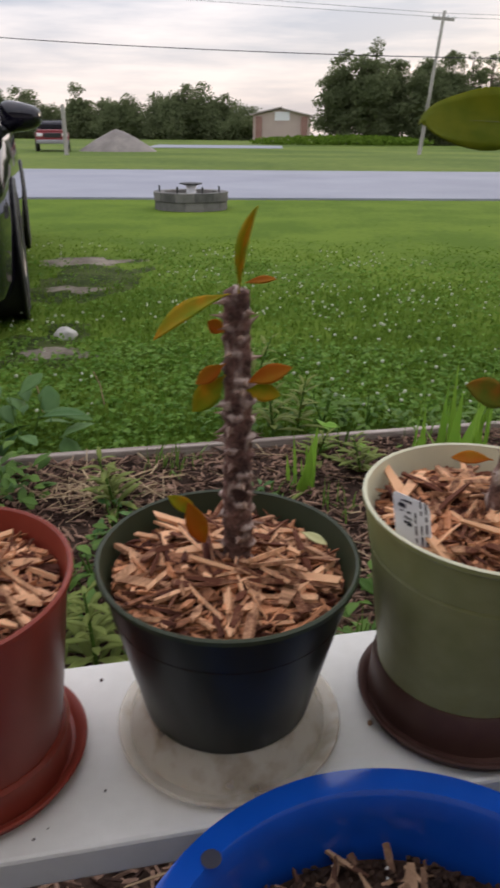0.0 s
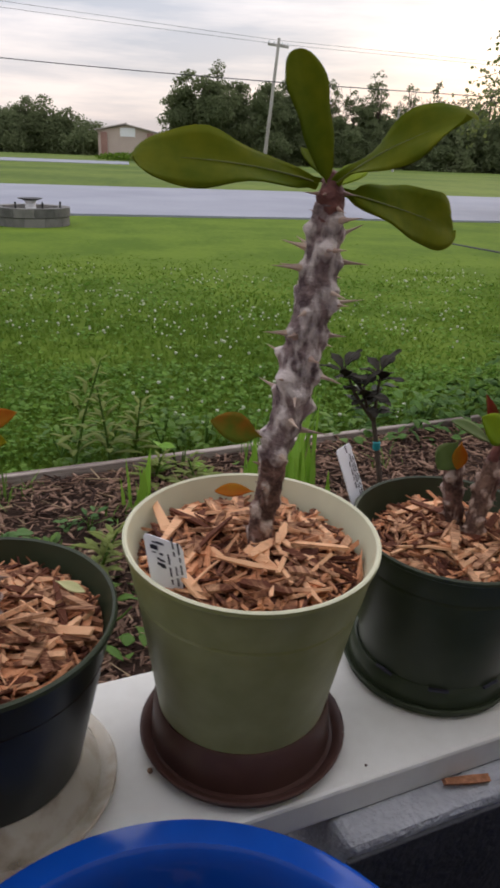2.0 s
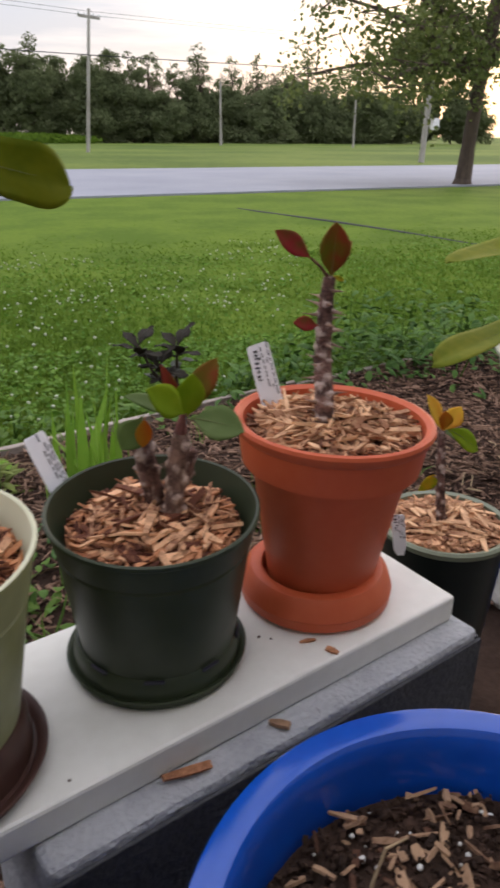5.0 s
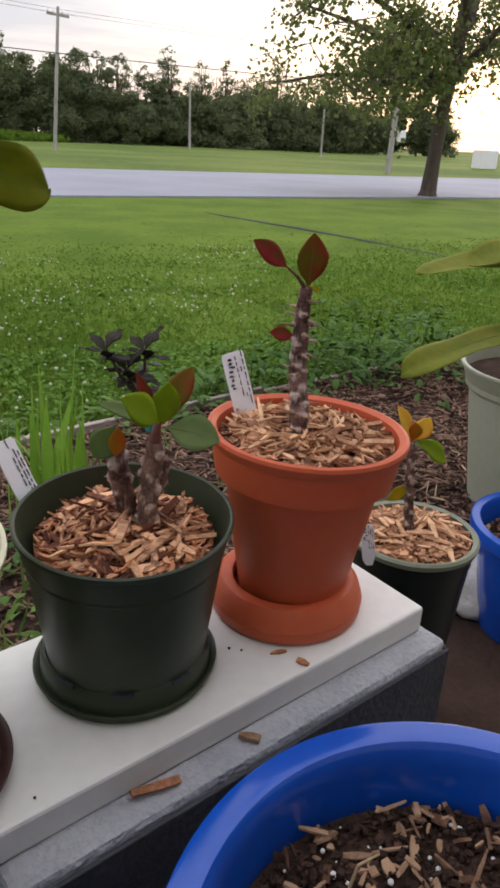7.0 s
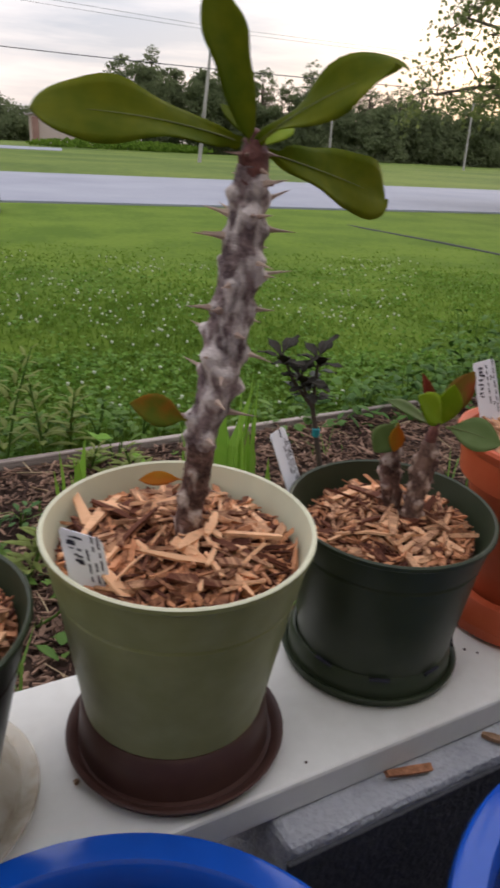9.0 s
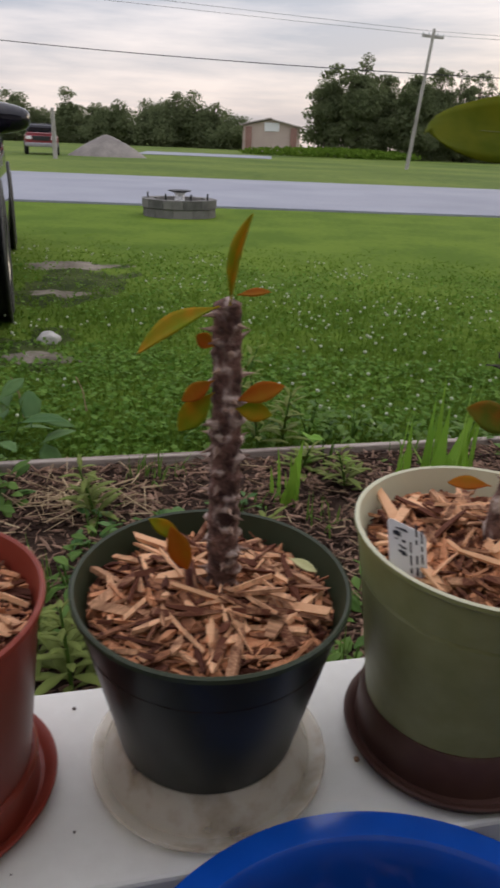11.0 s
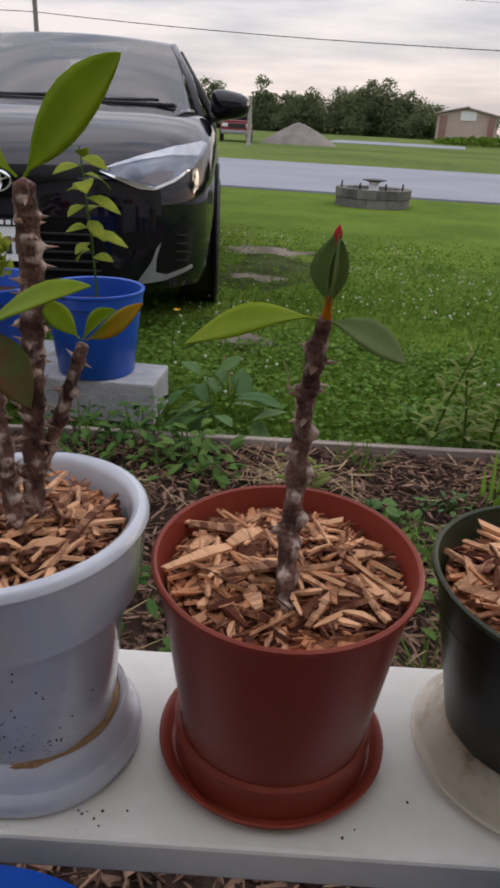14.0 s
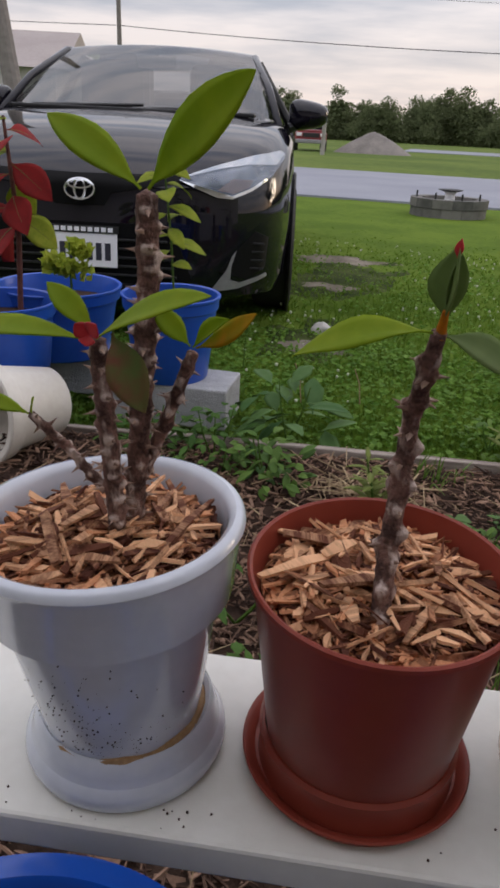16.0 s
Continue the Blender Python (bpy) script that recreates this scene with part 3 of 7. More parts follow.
def build_edging():
    for i, (u0, u1, lift, turn) in enumerate([(-3.6, -1.42, -0.012, 0.2), (-1.41, 1.02, 0.0, 0.0), (1.03, 2.9, -0.02, -0.6)]):
        p = uv((u0 + u1) / 2, EDGE_V)
        ob = part("edging_board", box((u1 - u0, 0.024, 0.10), (0, 0, 0), 0.004), M_TIMBER)
        ob.matrix_world = pose(p.x, p.y, 0.034 + lift, 0, 0.25 * (i - 1), FRAME + turn)
        tagged(ob, "weathered grey timber edging board between bed and lawn", "edging", "bed edging boards", kind="structure")


build_edging()

# the house behind the camera closes the view backwards
hw = part("house_wall", box((14, 0.2, 2.9), (0, 0, 1.45), 0.01), M_SIDING)
hp = uv(-1.0, -1.75)
hw.matrix_world = pose(hp.x, hp.y, 0, 0, 0, FRAME)
tagged(hw, "plain pale siding wall of the house", "wall", kind="structure")
# porch roof and posts are added out of view to block sky light from behind
pr = part("porch_roof", box((9, 0.85, 0.16), (0, 0, 2.62), 0.01), M_SIDING)
prp = uv(-1.0, -1.325)
pr.matrix_world = pose(prp.x, prp.y, 0, 0, 0, FRAME)
tagged(pr, "plain unseen porch roof added to shade the pots from behind", "porch roof", kind="structure")
for pu in (-5.2, 3.2):
    pq = uv(pu, -1.20)
    tagged(part("porch_post", box((0.12, 0.12, 2.6), (pq.x, pq.y, 1.3), 0.01), M_SIDING), "plain square post added under the unseen porch roof", "porch post", kind="structure")
pp = uv(-0.8, -0.85)
ps = part("patio", box((7, 1.7, 0.06), (0, 0, 0.03), 0.005), M_PATIO)
ps.matrix_world = pose(pp.x, pp.y, 0.012, 0, 0, FRAME)
tagged(ps, "dark weathered patio slab by the house", "patio", kind="structure")

# ---- the white board on its blocks, and the row of pots ----
BOARD_TOP, BOARD_THICK, BOARD_WIDE = 0.474, 0.028, 0.170
bd = part("white_board", box((2.35, BOARD_WIDE, BOARD_THICK), (0, 0, 0), 0.003), M_BOARD)
bp = uv(-1.175, BOARD_WIDE / 2)
bd.matrix_world = pose(bp.x, bp.y, BOARD_TOP - BOARD_THICK / 2, 0, 0, FRAME)
tagged(bd, "white-painted wooden board lying on concrete blocks as a shelf", "shelf")


def rough_block(size, seed, rough=0.0016):
    """A solid-topped block with a crumbly, uneven skin."""
    bm = box(size, (0, 0, 0), 0.006)
    bmesh.ops.subdivide_edges(bm, edges=bm.edges[:], cuts=9, use_grid_fill=True)
    for v in bm.verts:
        v.co += Vector((noise.noise(v.co * 60 + Vector((seed, 0, 0))), noise.noise(v.co * 60 + Vector((0, seed, 5))), noise.noise(v.co * 60 + Vector((3, 0, seed))))) * rough
    return bm


def concrete_block(m, size, label, seed=1):
    ob = part("concrete_block", rough_block(size, seed), M_CONCRETE)
    ob.matrix_world = m
    tagged(ob, label, "concrete block", "concrete blocks")
    return ob


M_CHARCOAL = material("charcoal_grey", (0.035, 0.036, 0.042), (0.06, 0.06, 0.066), 0.8, scale=20, fine=160, bump=0.6)
for u0, v0 in ((-0.205, 0.070), (-2.05, 0.07)):
    c = uv(u0, v0)
    cb = concrete_block(pose(c.x, c.y, (BOARD_TOP - BOARD_THICK + 0.072) / 2, 0, 0, FRAME), (0.43, 0.19, BOARD_TOP - BOARD_THICK - 0.072), "grey porous concrete block under the end of the white board")
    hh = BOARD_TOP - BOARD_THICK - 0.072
    # thin charcoal slabs make the front and end faces darker than the block
    part("painted_face", box((0.434, 0.004, hh - 0.012), (0, -0.0965, -0.004), 0.001), M_CHARCOAL, cb, "thin charcoal-grey slab over the front face")
    part("painted_face", box((0.004, 0.188, hh - 0.012), (0.2165, 0, -0.004), 0.001), M_CHARCOAL, cb, "thin charcoal-grey slab over the end face")


CHIP_SHAPES = []
for k in range(12):
    CV, CF = slivers(1, lambda g: (0, 0, 0), 0.030, 0.0070, 0.0020, tilt=0.01, seed=900 + k)
    cm = bpy.data.meshes.new("wood_chip")
    cm.from_pydata([tuple(v) for v in CV], [], CF)
    cm.materials.append(M_CHIP_PIECE)
    CHIP_SHAPES.append(cm)


M_CHIP_PALE = material("pale_chip", (0.26, 0.115, 0.058), (0.76, 0.47, 0.27), 0.8, scale=40, fine=300, per="object", bump=0.3, spec=0.2, spread=0.85)
M_CHIP_BED = material("pale_chip_heap", (0.14, 0.058, 0.032), (0.65, 0.36, 0.20), 0.8, scale=25, fine=260, per="island", bump=0.5, spec=0.2, spread=0.9)
PALE_SHAPES = []
for cm in CHIP_SHAPES:
    pm = cm.copy()
    pm.materials[0] = M_CHIP_PALE
    PALE_SHAPES.append(pm)


def loose_chips(parent, radius, z, seed, n=170, fine=1.0, shapes=CHIP_SHAPES):
    """The topmost chips, each a piece of its own."""
    g = random.Random(seed * 7)
    for i in range(n):
        r, a = radius * math.sqrt(g.random()), g.uniform(0, 2 * math.pi)
        shape, size = shapes[g.randrange(12)], g.choice([(0.95, 1.0, 1.0), (0.65, 1.35, 1.1), (1.25, 0.45, 0.9), (0.75, 0.7, 1.0), (0.5, 1.0, 1.0), (1.0, 1.2, 1.3), (0.8, 0.35, 0.8), (0.6, 0.5, 1.0)])
        size = (size[0] * fine, size[1] * fine, size[2])
        reach = max(abs(v.co.x) for v in shape.vertices) * size[0]
        r = max(0.0, min(r, radius + 0.010 - reach))
        ob = new("wood_chip", shape)
        ob.parent = parent
        ob.matrix_local = pose(r * math.cos(a), r * math.sin(a), z + 0.0125 + 0.012 * (1 - (r / radius) ** 2) + g.uniform(-0.002, 0.003), g.gauss(0, 8), g.gauss(0, 7), g.uniform(0, 360)) @ Matrix.Diagonal((*size, 1.0))



def chips_in(parent, radius, z, n, seed, mat=M_CHIP, size=(0.026, 0.0050, 0.0020), fine=1.0):
    """Loose wood chips heaped over the soil of a pot, as one heap."""
    def place(g):
        r, a = radius * math.sqrt(g.uniform(0, 1)), g.uniform(0, 2 * math.pi)
        return r * math.cos(a), r * math.sin(a), z + 0.012 * (1 - (r / radius) ** 2) + g.uniform(-0.002, 0.009)
    V, F = slivers(int(n * 1.35), place, *size, tilt=0.15, seed=seed)
    # finer shreds between the chips
    V3, F3 = slivers(int(n * 1.6), place, size[0] * 0.7, size[1] * 0.4, size[2] * 0.7, tilt=0.2, seed=seed + 500)
    F += [tuple(len(V) + q for q in f) for f in F3]
    V += V3
    lim = radius
    V2 = []
    for x, y, zz in V:
        r = math.hypot(x, y)
        k = min(1, lim / r) if r > 0 else 1
        V2.append((x * k, y * k, zz))
    ob = link_mesh("chip_mulch", V2, F, mat, parent)
    loose_chips(parent, radius - 0.012, z, seed, int(170 / fine), fine, PALE_SHAPES if mat is M_CHIP_BED else CHIP_SHAPES)
    return tagged(ob, "loose orange-tan wood chip mulch", kind="stuff")


def pot_parts(parent, profile, inner_r, soil_z, mat, rim_mat=None, rim_from=None, name="pot"):
    """The pot's turned shell; with rim_mat the part of the profile from rim_from on is a rim of its own."""
    if rim_mat:
        pot = part(name, lathe(profile[:rim_from + 1]), mat, parent)
        smooth_by_angle(pot)
        rim = part("rim", lathe(profile[rim_from:]), rim_mat, pot, "lighter moulded rim")
        smooth_by_angle(rim)
    else:
        pot = part(name, lathe(profile), mat, parent)
        smooth_by_angle(pot)
    soil = part("soil", lathe([(inner_r, soil_z - 0.004), (inner_r * 0.6, soil_z), (0, soil_z + 0.004)], 32), M_SOIL, parent)
    soil.data.polygons.foreach_set("use_smooth", [True] * len(soil.data.polygons))
    return pot


def nursery_profile(h, r_top, r_base, lip=0.006, band=0.028, step=0.0022, wall=0.0022, deep=0.05):
    """Outside from the base up: plain taper, a slightly wider band below the rolled lip, then the inside."""
    rb = r_base + (r_top - lip - r_base) * (h - band) / h
    return [(0, 0.004), (r_base * 0.85, 0.004), (r_base - 0.004, 0.0), (r_base, 0.003)] + ([(rb, h - band - 0.0040), (rb - 0.0018, h - band - 0.0020), (rb + step, h - band)] if step else []) + [(r_top - lip * 0.6, h - 0.006), (r_top, h - 0.004), (r_top, h - 0.001), (r_top - 0.0015, h), (r_top - wall - 0.001, h - 0.001), (r_top - wall - 0.003, h - 0.010), (r_top - wall - 0.004 - deep * 0.25, h - deep)]


def saucer(m, r_base, r_top, h, mat, label, foot=0.070, neck=0.066, tall=0.032, thick=0.0022, collar_at=(0, 0)):
    """A shallow dish with a raised collar that holds the pot's foot."""
    t = thing("plant_saucer", m, label, "saucer", "plant saucers")
    dish = part("dish", lathe([(0, 0.003), (r_base * 0.7, 0.003), (r_base * 0.8, 0.0), (r_base, 0.0), (r_base + 0.003, 0.002), (r_top - 0.001, h - 0.003), (r_top + 0.002, h - 0.001), (r_top + 0.001, h), (r_top - thick, h - 0.001), (r_base - 0.001, 0.006), (r_base * 0.75, 0.0055), (0, 0.0055)]), mat, t)
    smooth_by_angle(dish)
    collar = part("collar", lathe([(foot, 0.005), (foot - 0.001, tall * 0.45), (neck + 0.002, tall - 0.003), (neck, tall), (neck - 0.002, tall), (neck - 0.003, tall - 0.006), (neck - 0.004, 0.006)]), mat, t)
    collar.location = (*collar_at, 0)
    smooth_by_angle(collar)
    return t


def stem(parent, path, radii, mat, seed, lumps=0.12, n=18, steps=60, name="stem", thorns=None, thorn_len=0.012, thorn_every=0.011, thorn_r=0.0009, label="", long=1.0):
    """A knobbly tapering stem along path (points interpolated smoothly) with a spiral of swollen nodes, each with a thorn."""
    g = np.random.default_rng(seed)
    P = np.array(path, float)
    d = np.concatenate([[0], np.cumsum(np.linalg.norm(np.diff(P, axis=0), axis=1))])
    total = d[-1]
    t = np.linspace(0, total, steps)
    C = np.stack([np.interp(t, d, P[:, k]) for k in range(3)], 1)
    for _ in range(6):
        C[1:-1] = (C[:-2] + 2 * C[1:-1] + C[2:]) / 4
    R = np.interp(t, np.linspace(0, total, len(radii)), radii)
    nodes = [(i * thorn_every + g.uniform(-0.5, 0.6) * thorn_every, i * 2.4 + g.uniform(-0.6, 0.6), g.uniform(0.35, 1.0)) for i in range(int(total / thorn_every))]
    T = np.gradient(C, axis=0)
    T /= np.linalg.norm(T, axis=1)[:, None]
    side = np.array((1.0, 0, 0))
    V, F, swell = [], [], []
    frames = []
    for i in range(steps):
        s = side - T[i] * (side @ T[i])
        s /= np.linalg.norm(s)
        frames.append((s, np.cross(T[i], s)))
    for i in range(steps):
        s, u = frames[i]
        for k in range(n):
            a = 2 * math.pi * k / n
            bump = 0.0
            for h, na, big in nodes:
                dz = (t[i] - h) / (thorn_every * long * (0.5 if t[i] > h else 0.95))
                if abs(dz) < 2:
                    da = (a - na + math.pi) % (2 * math.pi) - math.pi
                    bump += big * math.exp(-dz * dz - (da / 0.55) ** 2)
            r = R[i] * (1 + lumps * (2.2 * bump - 0.35) + 0.03 * math.sin(5 * a + i))
            swell.append(min(1.0, bump))
            V.append(C[i] + (s * math.cos(a) + u * math.sin(a)) * r)
    for i in range(steps - 1):
        for k in range(n):
            F.append((i * n + k, i * n + (k + 1) % n, (i + 1) * n + (k + 1) % n, (i + 1) * n + k))
    V.append(C[-1] + T[-1] * R[-1] * 0.5)
    F += [((steps - 1) * n + k, (steps - 1) * n + (k + 1) % n, len(V) - 1) for k in range(n)]
    ob = link_mesh(name, V, F, mat, parent, label, smooth=True)
    at = ob.data.attributes.new("swell", "FLOAT", "POINT")
    at.data.foreach_set("value", swell + [0.0])
    if thorns is not None:
        TV, TF = [], []
        for h, na, big in nodes:
            if h < total * 0.06 or g.uniform() < 0.12:
                continue
            i = min(steps - 1, int(h / total * (steps - 1)))
            for extra in range(2 if g.uniform() < 0.25 else 1):
                a = na + g.uniform(-0.25, 0.25) + extra * g.uniform(0.3, 0.5)
                s, u = frames[i]
                out = s * math.cos(a) + u * math.sin(a)
                base = C[i] + out * R[i] * 1.05
                L = thorn_len * g.uniform(0.7, 1.25)
                dirn = out + T[i] * g.uniform(-0.15, 0.25) + g.normal(0, 0.12, 3)
                dirn /= np.linalg.norm(dirn)
                e1 = np.cross(dirn, (0.3, 0.5, 0.8))
                e1 /= np.linalg.norm(e1)
                e2 = np.cross(dirn, e1)
                k0 = len(TV)
                for q in range(5):
                    w = thorn_r * 2.0 * (math.cos(q * 1.2566) * e1 + math.sin(q * 1.2566) * e2)
                    TV.append(base - dirn * 0.002 + w)
                for q in range(5):
                    w = thorn_r * 0.8 * (math.cos(q * 1.2566) * e1 + math.sin(q * 1.2566) * e2)
                    TV.append(base + dirn * L * 0.35 + w)
                TV.append(base + dirn * L)
                for q in range(5):
                    TF.append((k0 + q, k0 + (q + 1) % 5, k0 + 5 + (q + 1) % 5, k0 + 5 + q))
                    TF.append((k0 + 5 + q, k0 + 5 + (q + 1) % 5, k0 + 10))
        th = link_mesh("thorn_coat", TV, TF, thorns, ob)
        tagged(th, "sharp brown thorns", kind="stuff")
    return ob


def plant_tag(m, wide, tall, label, bars):
    """A plastic label stuck in the soil; bars: (x, z, w, h) blocks of illegible print on its face (towards -y)."""
    bm = bmesh.new()
    k = wide / 2
    outline = [(-k * 0.5, -0.02), (k * 0.5, -0.02), (k, -0.006), (k, tall - 0.003), (k * 0.85, tall), (-k * 0.85, tall), (-k, tall - 0.003), (-k, -0.012)]
    f = [bm.verts.new((x, -0.0004, z)) for x, z in outline]
    b = [bm.verts.new((x, 0.0004, z)) for x, z in outline]
    bm.faces.new(f), bm.faces.new(b[::-1])
    for i in range(len(f)):
        bm.faces.new((f[i], b[i], b[(i + 1) % len(f)], f[(i + 1) % len(f)]))
    bmesh.ops.recalc_face_normals(bm, faces=bm.faces)
    ob = part("plant_label", bm, M_TAG)
    ob.matrix_world = m
    tagged(ob, label, "plant label", "plant labels")
    for x, z, w, h in bars:
        part("print", box((w, 0.0003, h), (x, -0.0008, z)), M_INK, ob)
    return ob


def tag_bars(wide, tall, seed, name_line=True):
    """Rows of short bars: a bold heading running up the tag and fine lines beside it."""
    g = random.Random(seed)
    out = []
    if name_line:
        z = tall * 0.40
        while z < tall * 0.93:
            h = g.uniform(0.0016, 0.0034)
            for _ in range(2):
                out.append((-wide * 0.2 + wide * g.uniform(-0.12, 0.12), z + h / 2 + g.uniform(-0.0006, 0.0006), wide * g.uniform(0.08, 0.2), h * g.uniform(0.35, 0.8)))
            z += h + 0.0012
    for col in (0.08, 0.24, 0.38):
        z = tall * (0.1 if name_line else 0.08)
        while z < tall * 0.9:
            h = g.uniform(0.003, 0.009)
            if g.random() < 0.8:
                out.append((wide * col, z + h / 2, wide * 0.045, h))
            z += h + 0.002
    return out


def potted(x, y, z, lean_x, lean_y, label):
    """An empty at the pot's foot; lean: degrees about x and y."""
    return thing("potted_plant", pose(x, y, z, lean_x, lean_y, 0), label, "potted plant", "pots along the white board")


# white glazed pot with its saucer, many stems
def white_pot():
    ws = thing("plant_saucer", pose(-0.2993, 0.3809, BOARD_TOP), "white glazed ceramic saucer with a moulded shoulder, on the board", "saucer", "plant saucers")
    smooth_by_angle(part("dish", lathe([(0, 0.004), (0.062, 0.0), (0.068, 0.002), (0.070, 0.008), (0.069, 0.014), (0.065, 0.019), (0.053, 0.012), (0, 0.008)]), M_GLAZE, ws), 50)
    smooth_by_angle(part("shoulder", lathe([(0.0652, 0.0188), (0.063, 0.024), (0.061, 0.033), (0.058, 0.036), (0.055, 0.034), (0.0535, 0.0122)]), M_GLAZE, ws), 50)
    p = potted(-0.2982, 0.3777, BOARD_TOP + 0.007, 1.0, -2.8, "white glazed ceramic pot with a branching thorny crown-of-thorns plant")
    h, r = 0.176, 0.0868
    prof = [(0, 0.003), (0.045, 0.0), (0.049, 0.003), (0.066, 0.100), (0.068, 0.122), (0.078, 0.124), (r - 0.002, h - 0.010), (r, h - 0.006), (r - 0.0008, h - 0.0025), (r - 0.003, h - 0.0005), (r - 0.006, h), (r - 0.009, h - 0.0018), (r - 0.0115, h - 0.006), (r - 0.014, h - 0.03), (r - 0.018, h - 0.05)]
    pot_parts(p, prof, r - 0.015, h - 0.030, M_GLAZE)
    chips_in(p, r - 0.016, h - 0.028, 620, 11)
    part("stain_ring", tube([(0.0535 * math.cos(q * 0.1963), 0.0535 * math.sin(q * 0.1963), 0.026 + 0.0015 * math.sin(q * 1.7)) for q in range(33)], 0.0034, 6, cap=False), M_STAIN, p, "brown stain round the foot of the pot")
    gs = random.Random(3)
    sb = bmesh.new()
    for _ in range(190):
        a, zz = (gs.gauss(-1.42, 0.32), gs.gauss(0.078, 0.018)) if gs.random() < 0.55 else (gs.gauss(-1.2, 0.48), gs.gauss(0.046, 0.010))
        rr = 0.049 + 0.017 * zz / 0.1 + 0.0006
        bmesh.ops.create_icosphere(sb, subdivisions=1, radius=gs.choice((0.0002, 0.0003, 0.0004, 0.0006)), matrix=Matrix.Translation((rr * math.cos(a), rr * math.sin(a), zz)))
    tagged(part("soil_specks", sb, M_SOIL, p), "dark splashed soil specks", kind="stuff")
    return p, h - 0.03


def red_pot():
    saucer(pose(-0.1475, 0.4350, BOARD_TOP), 0.0705, 0.0765, 0.0114, M_RED_POT, "red-brown plastic saucer with a raised collar on the board", 0.0672, 0.0655, 0.033, collar_at=(0.001, -0.0030))
    p = potted(-0.1462, 0.4320, BOARD_TOP + 0.007, 3.2, 1.2, "red-brown plastic pot with one thorny stem and a few leaves")
    h, r = 0.157, 0.0813
    pot_parts(p, nursery_profile(h, r, 0.060, step=0), r - 0.008, h - 0.028, M_RED_POT)
    chips_in(p, r - 0.009, h - 0.026, 620, 12)
    return p, h - 0.028


def black_pot():
    saucer(pose(0.0285, 0.4875, BOARD_TOP), 0.0765, 0.0815, 0.0095, M_CLEAR, "cloudy clear plastic saucer, scuffed and stained, on the board", 0.0735, 0.0622, 0.030, collar_at=(-0.0015, 0.0010))
    p = potted(0.0265, 0.4895, BOARD_TOP + 0.007, 1.5, 0.8, "black-green plastic pot with a thorny stem and yellowing leaves")
    h, r = 0.1445, 0.0890
    pot_parts(p, nursery_profile(h, r, 0.057, lip=0.005, step=0), r - 0.008, h - 0.028, M_BLACK_POT, M_RIM_GREEN, 4)
    chips_in(p, r - 0.010, h - 0.026, 620, 13)
    return p, h - 0.022


def sage_pot():
    saucer(pose(0.2061, 0.5290, BOARD_TOP), 0.0715, 0.0775, 0.0116, M_BROWN, "dark brown plastic saucer with a raised collar on the board", 0.0700, 0.0655, 0.038, collar_at=(-0.001, 0.0035))
    p = potted(0.2045, 0.5340, BOARD_TOP + 0.007, 2.6, 1.0, "sage-green plastic pot with a thick spiny stem and large leaves")
    h, r = 0.1735, 0.0886
    pot_parts(p, nursery_profile(h, r, 0.060, lip=0.0036, band=0.036, step=0.0014), r - 0.008, h - 0.030, M_SAGE_POT, M_CREAM, 9)
    chips_in(p, r - 0.010, h - 0.029, 620, 34)
    return p, h - 0.022


def green_pot():
    saucer(pose(0.382, 0.600, BOARD_TOP), 0.070, 0.074, 0.010, M_RIM_GREEN, "dark green plastic saucer with a raised collar on the board", 0.071, 0.067, 0.026)
    p = potted(0.383, 0.599, BOARD_TOP + 0.007, 3.0, 0, "dark green plastic pot with short cut thorny stems and leaves")
    h, r = 0.140, 0.083
    pot_parts(p, nursery_profile(h, r, 0.063, lip=0.004, band=0.026, step=0.001), r - 0.009, h - 0.032, M_RIM_GREEN)
    for a in (215, 255, 295, 335):
        sl = part("drain_slit", box((0.016, 0.002, 0.0022), (0, 0, 0)), M_INK, p)
        sl.matrix_local = pose(0.0675 * math.cos(radians(a)), 0.0675 * math.sin(radians(a)), 0.0215, 0, 0, a + 90)
    chips_in(p, r - 0.015, h - 0.029, 620, 15)
    return p, h - 0.024


def terracotta_pot():
    s = thing("plant_saucer", pose(0.546, 0.6365, BOARD_TOP), "terracotta-coloured saucer with a rounded shoulder on the white board", "saucer", "plant saucers")
    smooth_by_angle(part("dish", lathe([(0, 0.004), (0.066, 0.0), (0.072, 0.004), (0.073, 0.014), (0.056, 0.012), (0.055, 0.010), (0, 0.008)]), M_TERRA, s))
    smooth_by_angle(part("shoulder", lathe([(0.0729, 0.0142), (0.069, 0.026), (0.063, 0.0325), (0.056, 0.0335), (0.0525, 0.032), (0.0530, 0.0122)]), M_TERRA, s))
    p = potted(0.550, 0.637, BOARD_TOP + 0.010, 0.5, 1.8, "terracotta-coloured pot with a thorny stem and dark red leaves")
    h, r = 0.172, 0.0893
    prof = [(0, 0.003), (0.046, 0.0), (0.049, 0.003), (0.070, 0.125), (0.071, 0.129), (0.080, 0.131), (0.084, 0.159), (0.087, 0.162), (r, 0.168), (r - 0.001, h - 0.001), (r - 0.004, h), (r - 0.009, h - 0.003), (r - 0.014, h - 0.04)]
    pot_parts(p, prof, r - 0.011, h - 0.022, M_TERRA)
    chips_in(p, r - 0.012, h - 0.019, 720, 16, M_CHIP_BED, (0.022, 0.0036, 0.0018), 0.72)
    return p, h - 0.022


WHITE, WHITE_Z = white_pot()
RED, RED_Z = red_pot()
BLACK, BLACK_Z = black_pot()
SAGE, SAGE_Z = sage_pot()
GREEN, GREEN_Z = green_pot()
TERRA, TERRA_Z = terracotta_pot()


